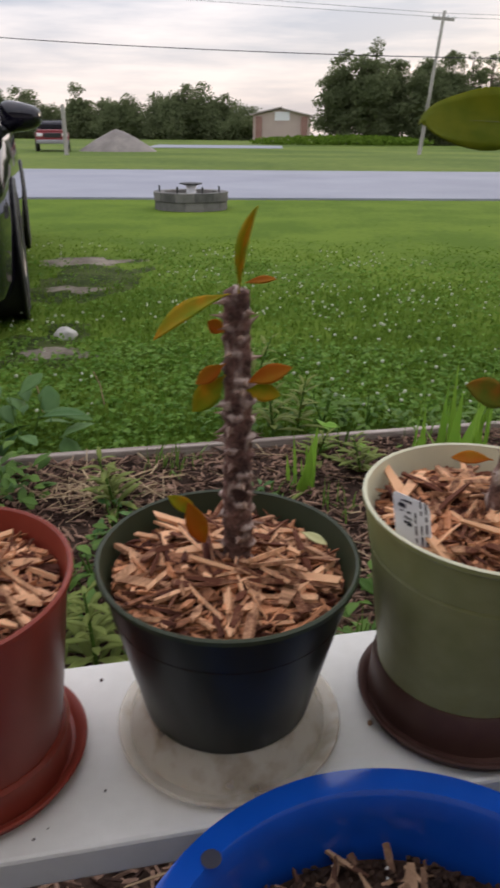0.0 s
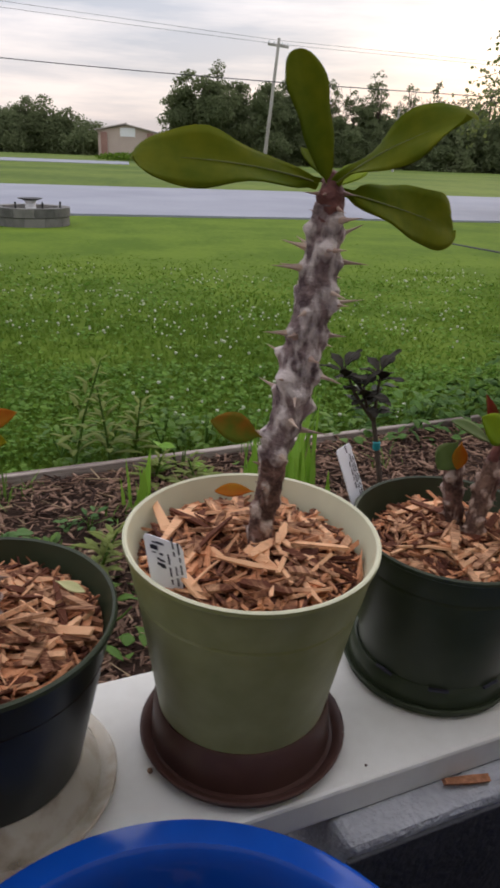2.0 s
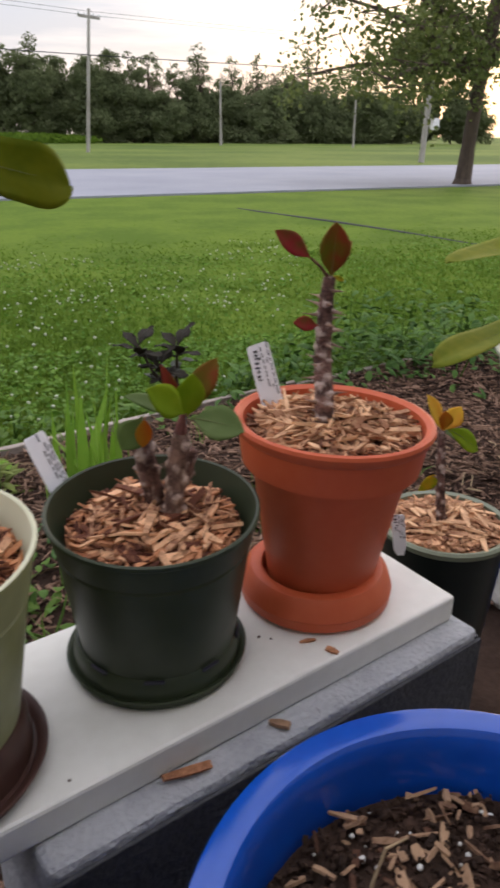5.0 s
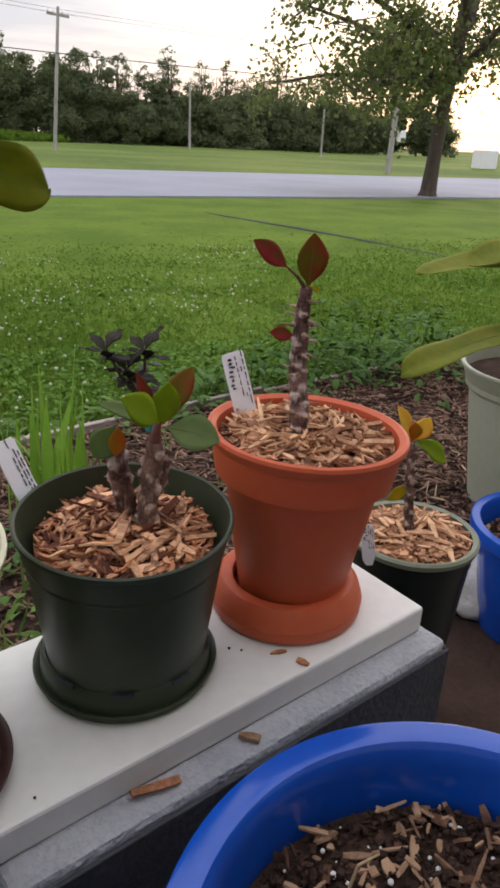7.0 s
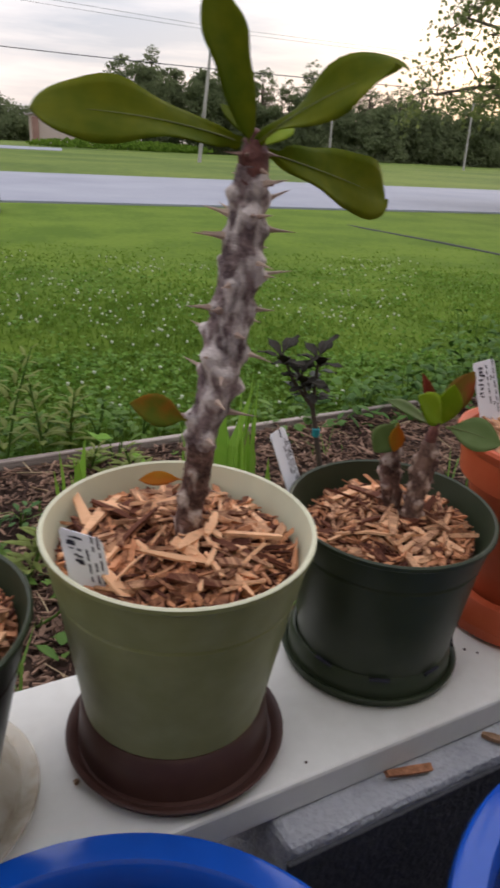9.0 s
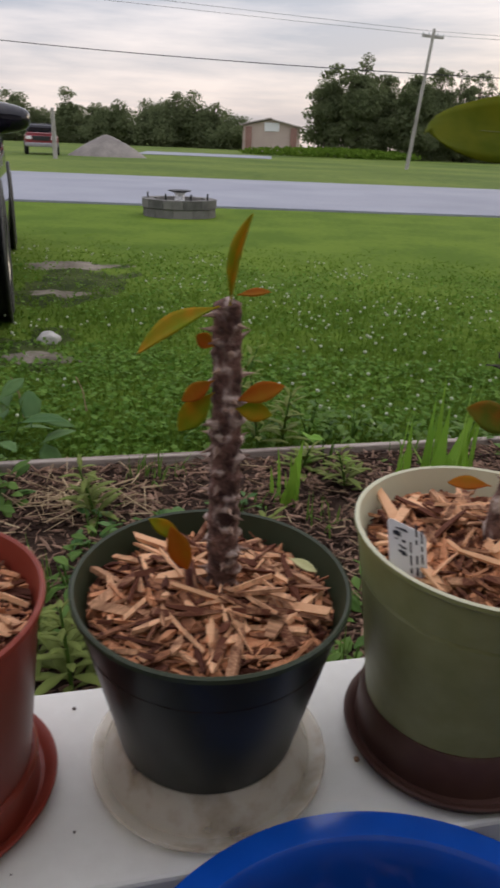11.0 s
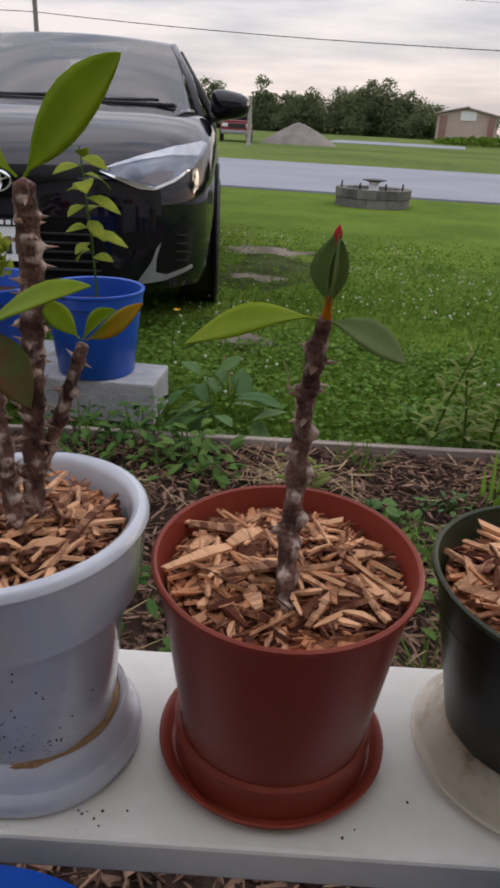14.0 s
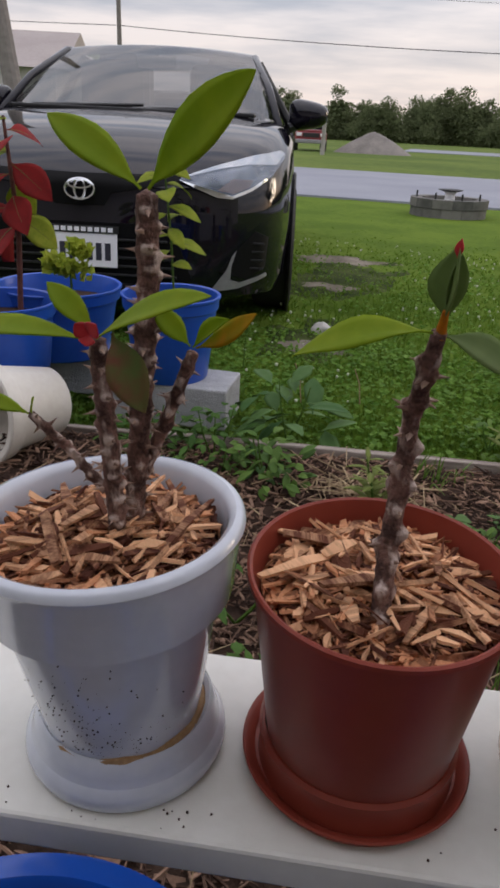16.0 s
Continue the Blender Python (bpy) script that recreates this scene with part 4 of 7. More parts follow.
# blue planters in front of the board
def blue_planter(x, y, rim_z, r, base_z, seed, label):
    h = rim_z - base_z
    p = thing("blue_planter", pose(x, y, base_z), label, "planter", "blue planters")
    prof = [(0, 0.004), (r * 0.68, 0.0), (r * 0.70, 0.004), (r * 0.86, h - 0.05), (r * 0.87, h - 0.03), (r - 0.004, h - 0.028), (r, h - 0.024), (r, h - 0.006), (r - 0.002, h - 0.001), (r - 0.006, h), (r * 0.885, h - 0.001), (r * 0.865, h - 0.006), (r * 0.855, h - 0.02), (r * 0.82, h - 0.08)]
    pot = part("pot", lathe(prof, 96), M_BLUE, p)
    smooth_by_angle(pot)
    soil = part("soil", lathe([(r * 0.835, h - 0.056), (r * 0.5, h - 0.052), (0, h - 0.05)], 40), M_SOIL, p)
    V, F = slivers(430, lambda g: (lambda q, a: (q * math.cos(a), q * math.sin(a), h - 0.049 + g.uniform(0, 0.006)))(r * 0.8 * math.sqrt(g.uniform(0, 1)), g.uniform(0, 6.28)), 0.015, 0.0042, 0.0018, tilt=0.16, seed=seed)
    tagged(link_mesh("mulch", V, F, M_CHIP_DARK, p), "weathered wood bits on dark soil", kind="stuff")
    V, F = slivers(2600, lambda g: (lambda q, a: (q * math.cos(a), q * math.sin(a), h - 0.052 + g.uniform(0, 0.007)))(r * 0.81 * math.sqrt(g.uniform(0, 1)), g.uniform(0, 6.28)), 0.0042, 0.0032, 0.0028, tilt=0.6, seed=seed + 40)
    tagged(link_mesh("crumbled_soil", V, F, M_SOIL, p), "dark crumbly soil", kind="stuff")
    g = np.random.default_rng(seed)
    bm = bmesh.new()
    for _ in range(190):
        q, a = r * 0.8 * math.sqrt(g.uniform(0, 1)), g.uniform(0, 6.28)
        bmesh.ops.create_icosphere(bm, subdivisions=1, radius=g.uniform(0.0008, 0.0034) * g.uniform(0.5, 1.0), matrix=Matrix.Translation((q * math.cos(a), q * math.sin(a), h - 0.048)))
    tagged(part("perlite", bm, M_PERLITE, p), "white perlite grains", kind="stuff")
    return p


PATIO_Z = 0.072
BLUE_A = blue_planter(0.150, 0.272, 0.499, 0.162, PATIO_Z, 31, "deep blue plastic planter with soil and perlite before the board")
part("drain_hole", lathe([(0, 0.0005), (0.0052, 0.0005), (0.0062, 0.0), (0.0052, -0.001), (0, -0.001)], 20), M_INK, BLUE_A).location = (-0.1168, 0.0844, 0.4275)
BLUE_B = blue_planter(0.500, 0.277, 0.495, 0.180, PATIO_Z, 32, "deep blue plastic planter with dark soil, perlite and wood bits")
part("dry_stalk", tube([(-0.045, 0.075, 0.37), (-0.042, 0.078, 0.40), (-0.034, 0.080, 0.425), (-0.020, 0.080, 0.428)], [0.0016, 0.0013, 0.001, 0.0006], 6), M_STRAW, BLUE_B, "dry pale stalk")
blue_planter(-0.232, 0.158, 0.478, 0.137, PATIO_Z, 33, "deep blue plastic planter with a broad rim before the board")
V, F = slivers(2600, lambda g: (lambda p: (p.x, p.y, 0.074 + g.uniform(0, 0.004)))(uv(g.uniform(-1.35, -0.45), g.uniform(-0.25, 0.05))), 0.011, 0.010, 0.007, tilt=0.4, seed=77)
tagged(link_mesh("pebbles", V, F, M_PEBBLE), "small brown pebbles strewn over the slab under the board", "pebbles", kind="stuff")

# ---- the plants in the pots ----
def local(parent, p):
    return parent.matrix_world.inverted() @ Vector(p)


def leaf_to(parent, mat, base, tip, width, face=(0, -0.6, 0.8), droop=0.2, label="", **kw):
    """A leaf under parent from base to tip (world), its upper face turned towards face."""
    b, t = Vector(base), Vector(tip)
    d = t - b
    dn = d.normalized()
    f = Vector(face)
    z0 = (f - dn * f.dot(dn)).normalized()
    ph = math.atan2(droop, 1 - 0.25 * droop)
    x = dn * math.cos(ph) + z0 * math.sin(ph)
    z = z0 * math.cos(ph) - dn * math.sin(ph)
    y = z.cross(x)
    L = d.length / math.hypot(1 - 0.25 * droop, droop)
    V, F = leaf_mesh(L, width, droop=droop, **kw)
    ob = link_mesh("leaf", V, F, mat, parent, label, smooth=True)
    m = Matrix((x, y, z)).transposed().to_4x4()
    ob.matrix_local = parent.matrix_world.inverted() @ Matrix.Translation(b) @ m
    # the paler midrib stands out of the blade
    if width < 0.026:
        return ob
    ribs = [(0.04 * L + 0.72 * L * i / 8) for i in range(9)]
    rib = tube([(q * (1 - 0.25 * droop * q / L), 0, -droop * L * (q / L) ** 2 + 0.0006) for q in ribs], [0.0005 * (1 - 0.1 * i) * max(0.5, width / 0.035) for i in range(9)], 5)
    part("midrib", rib, M_RIB, ob)
    return ob


M_LEAF_PALE = material("pale_dry_leaf", (0.50, 0.50, 0.22), (0.62, 0.58, 0.30), 0.7, scale=20, fine=80)
M_RIB = material("leaf_midrib", (0.16, 0.22, 0.05), (0.24, 0.2, 0.07), 0.5, through_light=0.2)


def stem_at(parent, pts, radii, mat, seed, **kw):
    return stem(parent, [tuple(local(parent, p)) for p in pts], radii, mat, seed, **kw)


# sage pot: thick silvery stem, a rosette of large leaves
stem_at(SAGE, [(0.2085, 0.5230, 0.6000), (0.2105, 0.5260, 0.6300), (0.2140, 0.5275, 0.6660), (0.2180, 0.5280, 0.6850), (0.2210, 0.5285, 0.7130)], [0.0056, 0.0074, 0.0086, 0.0090, 0.0088], M_STEM_BROWN, 40, lumps=0.14, n=24, steps=70, name="stem_base", thorns=M_THORN, thorn_len=0.006, thorn_every=0.0062, thorn_r=0.0010, label="older brown bark flecked with grey")
stem_at(SAGE, [(0.2195, 0.5285, 0.7040), (0.2232, 0.5285, 0.7240), (0.2295, 0.5285, 0.7480), (0.2340, 0.5280, 0.7740), (0.2375, 0.5275, 0.8000), (0.2405, 0.5265, 0.8250), (0.2428, 0.5260, 0.8480), (0.2440, 0.5250, 0.8693)], [0.0088, 0.0104, 0.0126, 0.0128, 0.0124, 0.0114, 0.0104, 0.0096], M_STEM_GREY, 41, long=1.5, lumps=0.30, n=32, steps=130, thorns=M_THORN_PALE, thorn_len=0.0165, thorn_every=0.0052, thorn_r=0.0014, label="thick silvery knobbly stem, browner towards its foot")
leaf_to(SAGE, M_LEAF_FLUSH, (0.2110, 0.5240, 0.7250), (0.1770, 0.5150, 0.7400), 0.020, (0.2, -0.75, 0.55), 0.12, seed=8, label="small dull leaf flushed orange on the stem")
stem_at(SAGE, [(0.2440, 0.5250, 0.8600), (0.2445, 0.5245, 0.8720), (0.2450, 0.5240, 0.8860)], [0.0095, 0.0085, 0.004], M_STEM_RED, 42, lumps=0.2, steps=24, name="crown", thorns=M_THORN, thorn_len=0.010, thorn_every=0.0035, label="dark red growing tip")
leaf_to(SAGE, M_LEAF, (0.2370, 0.5230, 0.8800), (0.1330, 0.5100, 0.8905), 0.036, (0.12, -0.74, 0.66), 0.22, wave=0.10, point=0.15, seed=1, stalk=0.06, nx=22, ny=8)
leaf_to(SAGE, M_LEAF, (0.2415, 0.5210, 0.8800), (0.2205, 0.5260, 0.9470), 0.025, (0.30, -0.93, 0.2), 0.10, wave=0.04, point=0.15, seed=2, stalk=0.04, nx=22, ny=8)
leaf_to(SAGE, M_LEAF, (0.2450, 0.5220, 0.8790), (0.2960, 0.4600, 0.9140), 0.028, (-0.25, -0.72, 0.65), 0.22, wave=0.16, point=0.2, seed=3, stalk=0.04, nx=24, ny=8)
leaf_to(SAGE, M_LEAF, (0.2490, 0.5250, 0.8765), (0.3410, 0.5760, 0.8520), 0.036, (0.3, -0.90, 0.32), 0.12, wave=0.09, point=0.05, seed=4, nx=22, ny=8)
leaf_to(SAGE, M_LEAF_BRIGHT, (0.2480, 0.5290, 0.8780), (0.2710, 0.5490, 0.8905), 0.014, (0, -0.5, 0.8), 0.2, seed=5)
leaf_to(SAGE, M_LEAF, (0.2440, 0.5290, 0.8810), (0.2290, 0.5440, 0.8990), 0.010, (0, -0.5, 0.8), 0.2, seed=6)
leaf_to(SAGE, M_LEAF_ORANGE, (0.2110, 0.5500, 0.6730), (0.1830, 0.5560, 0.6710), 0.011, (0, -0.6, 0.8), 0.2, seed=7, label="withered orange leaf")

# black pot: brown thorny stem, yellow and orange leaves
stem_at(BLACK, [(0.0350, 0.4900, 0.5950), (0.0347, 0.4900, 0.6187), (0.0347, 0.4890, 0.6767), (0.0351, 0.4880, 0.7397), (0.0343, 0.4870, 0.8010)], [0.0098, 0.0100, 0.0096, 0.0088, 0.0082], M_STEM, 51, lumps=0.20, n=26, steps=170, thorns=M_THORN, thorn_len=0.0075, thorn_every=0.0030, thorn_r=0.0013, label="upright brown stem speckled white, set with thorns")
leaf_to(BLACK, M_LEAF_YELLOW, (0.0362, 0.4780, 0.8017), (0.0468, 0.4730, 0.8491), 0.0105, (-0.9, -0.4, 0.1), 0.08, cup=0.9, seed=11, label="narrow green-yellow leaf folded upright")
leaf_to(BLACK, M_LEAF_YELLOW, (0.0312, 0.4760, 0.8017), (-0.0102, 0.4630, 0.7775), 0.016, (0, -0.35, 0.9), 0.30, cup=0.3, seed=12, label="yellow leaf with orange edges, drooping")
leaf_to(BLACK, M_LEAF_ORANGE, (0.0402, 0.4820, 0.7473), (0.0675, 0.4810, 0.7583), 0.012, (0, -0.75, 0.6), 0.1, seed=13)
leaf_to(BLACK, M_LEAF_YELLOW, (0.0402, 0.4810, 0.7432), (0.0614, 0.4770, 0.7422), 0.012, (0, -0.8, 0.5), 0.2, seed=14)
leaf_to(BLACK, M_LEAF_YELLOW, (0.0282, 0.4810, 0.7523), (0.0090, 0.4750, 0.7301), 0.015, (0, -0.85, 0.4), 0.15, seed=15)
leaf_to(BLACK, M_LEAF_ORANGE, (0.0282, 0.4810, 0.7593), (0.0110, 0.4770, 0.7473), 0.010, (0, -0.85, 0.4), 0.15, seed=16)
leaf_to(BLACK, M_LEAF_ORANGE, (0.0282, 0.4790, 0.7786), (0.0191, 0.4760, 0.7856), 0.009, (0, -0.85, 0.4), 0.05, seed=17)
leaf_to(BLACK, M_LEAF_ORANGE, (0.0402, 0.4790, 0.8077), (0.0573, 0.4760, 0.8107), 0.006, (0, -0.5, 0.8), 0.1, seed=18)
leaf_to(BLACK, M_LEAF_ORANGE, (0.0150, 0.4770, 0.6344), (0.0050, 0.4710, 0.6696), 0.014, (0.2, -0.9, 0.2), 0.15, seed=19, label="orange-red leaf at the foot of the stem")
leaf_to(BLACK, M_LEAF_YELLOW, (0.0110, 0.4790, 0.6565), (-0.0092, 0.4770, 0.6707), 0.010, (0.2, -0.7, 0.6), 0.2, seed=20)
stem_at(BLACK, [(0.0170, 0.4770, 0.5961), (0.0161, 0.4770, 0.6243), (0.0150, 0.4770, 0.6375)], [0.0035, 0.003, 0.002], M_STEM_RED, 52, steps=16, n=10, name="side_shoot")

leaf_to(BLACK, M_LEAF_PALE, (0.0765, 0.5050, 0.6330), (0.0955, 0.5030, 0.6250), 0.008, (0, -0.3, 1), 0.05, seed=26, label="pale fallen willow leaf lying on the chips")
# red-brown pot: slim stem with a folded leaf on top
stem_at(RED, [(-0.1335, 0.3850, 0.5950), (-0.1358, 0.3930, 0.6240), (-0.1395, 0.4080, 0.6565), (-0.1398, 0.4150, 0.6865), (-0.1383, 0.4150, 0.7370), (-0.1332, 0.4050, 0.7638), (-0.1288, 0.4000, 0.7890)], [0.0056, 0.0064, 0.0064, 0.0060, 0.0056, 0.0050, 0.0044], M_STEM, 61, lumps=0.42, n=26, steps=170, thorns=M_THORN, thorn_len=0.0062, thorn_every=0.0062, thorn_r=0.0013, label="slim dark brown stem with short thorns")
stem_at(RED, [(-0.1285, 0.4000, 0.7860), (-0.1278, 0.3990, 0.7940), (-0.1272, 0.3980, 0.8000)], [0.0030, 0.0022, 0.0016], M_LEAF_ORANGE, 62, steps=12, n=10, lumps=0.05, name="leaf_stalk")
leaf_to(RED, M_LEAF_GREY, (-0.1275, 0.3975, 0.7950), (-0.1256, 0.3975, 0.8300), 0.019, (-0.62, -0.78, 0.1), 0.05, cup=0.6, point=0.95, seed=21, label="dark green leaf folded upright with a red tip")
leaf_to(RED, M_LEAF_GREY, (-0.1262, 0.3990, 0.7955), (-0.1240, 0.3980, 0.8260), 0.010, (0.55, -0.83, 0.1), 0.05, cup=0.5, seed=22)
leaf_to(RED, M_LEAF_BRIGHT, (-0.1300, 0.3985, 0.7890), (-0.1963, 0.3850, 0.7700), 0.021, (0.05, -0.40, 0.9), 0.42, wave=0.05, seed=23, nx=18)
leaf_to(RED, M_LEAF_GREY, (-0.1270, 0.4000, 0.7880), (-0.0890, 0.4120, 0.7690), 0.022, (0, -0.45, 0.85), 0.32, seed=24)
leaf_to(RED, M_FLOWER, (-0.1260, 0.3968, 0.8240), (-0.1252, 0.3968, 0.8325), 0.0042, (-0.3, -0.9, 0), 0.05, point=0.9, seed=25, label="red leaf tip")

# white pot: several thorny stems
stem_at(WHITE, [(-0.2940, 0.3820, 0.6150), (-0.2885, 0.3830, 0.6760), (-0.2820, 0.3810, 0.7360), (-0.2750, 0.3780, 0.7960), (-0.2740, 0.3760, 0.8410)], [0.0060, 0.0064, 0.0064, 0.0064, 0.0060], M_STEM, 71, lumps=0.28, n=24, steps=170, thorns=M_THORN, thorn_len=0.0068, thorn_every=0.0034, thorn_r=0.0011, label="tallest of several brown thorny stems")
stem_at(WHITE, [(-0.2950, 0.3720, 0.6150), (-0.2935, 0.3690, 0.6600), (-0.2945, 0.3660, 0.7044), (-0.2955, 0.3600, 0.7690)], [0.0058, 0.0058, 0.0056, 0.0052], M_STEM, 72, lumps=0.28, n=22, steps=150, thorns=M_THORN, thorn_len=0.0068, thorn_every=0.0032, thorn_r=0.0011)
stem_at(WHITE, [(-0.3010, 0.3920, 0.6260), (-0.2930, 0.3900, 0.6700), (-0.2720, 0.3890, 0.7160), (-0.2530, 0.3860, 0.7620)], [0.0044, 0.0042, 0.0040, 0.0038], M_STEM, 73, lumps=0.36, n=18, steps=110, thorns=M_THORN, thorn_len=0.0065, thorn_every=0.0046)
stem_at(WHITE, [(-0.3041, 0.3740, 0.6717), (-0.3239, 0.3680, 0.6965), (-0.3438, 0.3600, 0.7177)], [0.0032, 0.0030, 0.0028], M_STEM, 74, lumps=0.3, n=14, steps=60, thorns=M_THORN, thorn_len=0.0055, thorn_every=0.0032)
leaf_to(WHITE, M_LEAF_BRIGHT, (-0.2720, 0.3740, 0.8440), (-0.2089, 0.3520, 0.8939), 0.024, (0.3, -0.85, 0.4), 0.16, seed=31, point=0.3)
leaf_to(WHITE, M_LEAF_BRIGHT, (-0.2760, 0.3740, 0.8440), (-0.3228, 0.3660, 0.8753), 0.020, (-0.2, -0.55, 0.8), 0.20, seed=32, point=0.4)
leaf_to(WHITE, M_LEAF_BRIGHT, (-0.2935, 0.3570, 0.7710), (-0.2225, 0.3450, 0.8040), 0.022, (0, -0.45, 0.9), 0.22, seed=33)
leaf_to(WHITE, M_LEAF_BRIGHT, (-0.2985, 0.3570, 0.7690), (-0.3855, 0.3450, 0.7650), 0.019, (0, -0.35, 0.9), 0.25, seed=34)
leaf_to(WHITE, M_LEAF_BRIGHT, (-0.2975, 0.3620, 0.7720), (-0.3305, 0.3660, 0.7940), 0.014, (0, -0.55, 0.8), 0.15, seed=35)
leaf_to(WHITE, M_LEAF_DULL, (-0.2800, 0.3510, 0.7770), (-0.2510, 0.3340, 0.7460), 0.021, (0.3, -0.9, 0.3), 0.22, seed=36, label="green leaf flushed red, hanging down")
leaf_to(WHITE, M_LEAF_BRIGHT, (-0.2540, 0.3850, 0.7660), (-0.2740, 0.3810, 0.7850), 0.013, (0, -0.6, 0.8), 0.15, seed=37)
leaf_to(WHITE, M_LEAF_BRIGHT, (-0.2520, 0.3840, 0.7660), (-0.2300, 0.3800, 0.7850), 0.012, (-0.4, -0.7, 0.6), 0.10, cup=0.6, seed=38)
leaf_to(WHITE, M_LEAF_YELLOW, (-0.2500, 0.3840, 0.7660), (-0.2150, 0.3800, 0.7900), 0.013, (-0.5, -0.75, 0.4), -0.35, seed=39, label="curled yellow-green leaf")
leaf_to(WHITE, M_LEAF_BRIGHT, (-0.3438, 0.3600, 0.7177), (-0.3818, 0.3510, 0.7257), 0.012, (0, -0.4, 0.9), 0.15, seed=40)
leaf_to(WHITE, M_LEAF_BRIGHT, (-0.3438, 0.3600, 0.7177), (-0.3358, 0.3540, 0.7317), 0.006, (0, -0.6, 0.8), 0.1, seed=42)
for k, (dx, dz, fx) in enumerate([(-0.005, 0.003, -0.4), (0.005, 0.004, 0.4), (0.0, -0.004, 0.0)]):
    b = Vector((-0.2955, 0.353, 0.773))
    leaf_to(WHITE, M_FLOWER, b, b + Vector((dx * 1.3, -0.003, dz * 1.5 + 0.001)), 0.010, (fx, -0.9, 0.4), 0.1, seed=45 + k, stalk=0.02, label="small red bract of the flower")

# dark green pot: short cut-back stems
stem_at(GREEN, [(0.3945, 0.5800, 0.5715), (0.3970, 0.5850, 0.6135), (0.4030, 0.5910, 0.6485), (0.4070, 0.5900, 0.6755)], [0.0080, 0.0084, 0.0078, 0.0072], M_STEM_TAN, 81, lumps=0.22, n=20, steps=60, thorns=M_THORN, thorn_len=0.005, thorn_every=0.0055, label="short cut-back stem with peeling tan bark")
stem_at(GREEN, [(0.3920, 0.6020, 0.6035), (0.3840, 0.6020, 0.6335), (0.3780, 0.6010, 0.6755)], [0.007, 0.0085, 0.0078], M_STEM, 82, lumps=0.18, n=18, steps=44, thorns=M_THORN, thorn_len=0.005, thorn_every=0.005)
stem_at(GREEN, [(0.4010, 0.5980, 0.6185), (0.4100, 0.6000, 0.6385), (0.4170, 0.6000, 0.6575)], [0.006, 0.0065, 0.006], M_STEM, 83, lumps=0.18, n=16, steps=36, thorns=M_THORN, thorn_len=0.005, thorn_every=0.005)
leaf_to(GREEN, M_LEAF_BRIGHT, (0.4070, 0.5780, 0.6965), (0.3775, 0.5620, 0.7235), 0.024, (0, -0.8, 0.55), 0.15, seed=51)
leaf_to(GREEN, M_LEAF_BRIGHT, (0.4090, 0.5890, 0.6875), (0.4150, 0.5830, 0.7245), 0.024, (0.1, -0.95, 0.2), 0.12, seed=52)
leaf_to(GREEN, M_LEAF_GREY, (0.4100, 0.5760, 0.6940), (0.4450, 0.5560, 0.6870), 0.030, (0.1, -0.7, 0.7), 0.18, seed=53)
leaf_to(GREEN, M_LEAF_ORANGE, (0.3810, 0.5960, 0.6905), (0.3770, 0.5880, 0.6700), 0.013, (0, -0.9, 0.2), 0.1, seed=54)
leaf_to(GREEN, M_LEAF_GREY, (0.3800, 0.6000, 0.6895), (0.3620, 0.5900, 0.6695), 0.024, (0, -0.9, 0.3), 0.15, seed=55)
leaf_to(GREEN, M_LEAF_GREY, (0.4050, 0.5920, 0.6895), (0.3660, 0.5880, 0.7115), 0.017, (0, -0.4, 0.9), 0.2, seed=56)
leaf_to(GREEN, M_LEAF_OLIVE, (0.4110, 0.5920, 0.6915), (0.4370, 0.5960, 0.7305), 0.020, (-0.3, -0.8, 0.4), 0.15, seed=57)
leaf_to(GREEN, M_LEAF_RED, (0.4050, 0.5940, 0.6895), (0.3950, 0.5960, 0.7295), 0.011, (0.2, -0.9, 0.2), 0.25, cup=0.6, seed=58)
stem_at(GREEN, [(0.4060, 0.5900, 0.6775), (0.4075, 0.5890, 0.6875), (0.4090, 0.5880, 0.6935)], [0.005, 0.004, 0.002], M_STEM_RED, 84, steps=12, n=10, name="leaf_stalk")

# terracotta pot: slim bristling stem, dark red leaves
stem_at(TERRA, [(0.5385, 0.6150, 0.6200), (0.5415, 0.6270, 0.6715), (0.5445, 0.6420, 0.7065), (0.5465, 0.6450, 0.7465), (0.5485, 0.6450, 0.7745)], [0.0115, 0.0088, 0.008, 0.007, 0.0055], M_STEM, 91, lumps=0.13, n=20, steps=100, thorns=M_THORN, thorn_len=0.013, thorn_every=0.0034, thorn_r=0.0011, label="slim brown stem bristling with fine thorns")
leaf_to(TERRA, M_LEAF_RED, (0.5300, 0.6410, 0.7910), (0.4980, 0.6390, 0.8140), 0.017, (-0.3, -0.75, 0.5), 0.12, seed=61)
part("leaf_stalk", tube([local(TERRA, (0.5475, 0.6440, 0.7740)), local(TERRA, (0.5390, 0.6425, 0.7840)), local(TERRA, (0.5295, 0.6410, 0.7915))], [0.0016, 0.0013, 0.0010], 6), M_STEM_RED, TERRA)
leaf_to(TERRA, M_LEAF_OLIVE, (0.5485, 0.6430, 0.7745), (0.5480, 0.6360, 0.8190), 0.026, (-0.1, -0.97, 0.2), 0.10, seed=62, label="broad olive-green leaf flushed red")
leaf_to(TERRA, M_LEAF_RED, (0.5505, 0.6440, 0.7765), (0.5655, 0.6430, 0.8035), 0.010, (-0.6, -0.7, 0.3), 0.10, seed=63)
leaf_to(TERRA, M_LEAF_RED, (0.5385, 0.6400, 0.7365), (0.5140, 0.6350, 0.7420), 0.013, (0.1, -0.85, 0.45), 0.12, seed=64, label="small bright crimson leaf")
leaf_to(TERRA, M_LEAF_YELLOW, (0.5505, 0.6420, 0.7765), (0.5585, 0.6380, 0.7725), 0.005, (0, -0.7, 0.7), 0.1, seed=65)

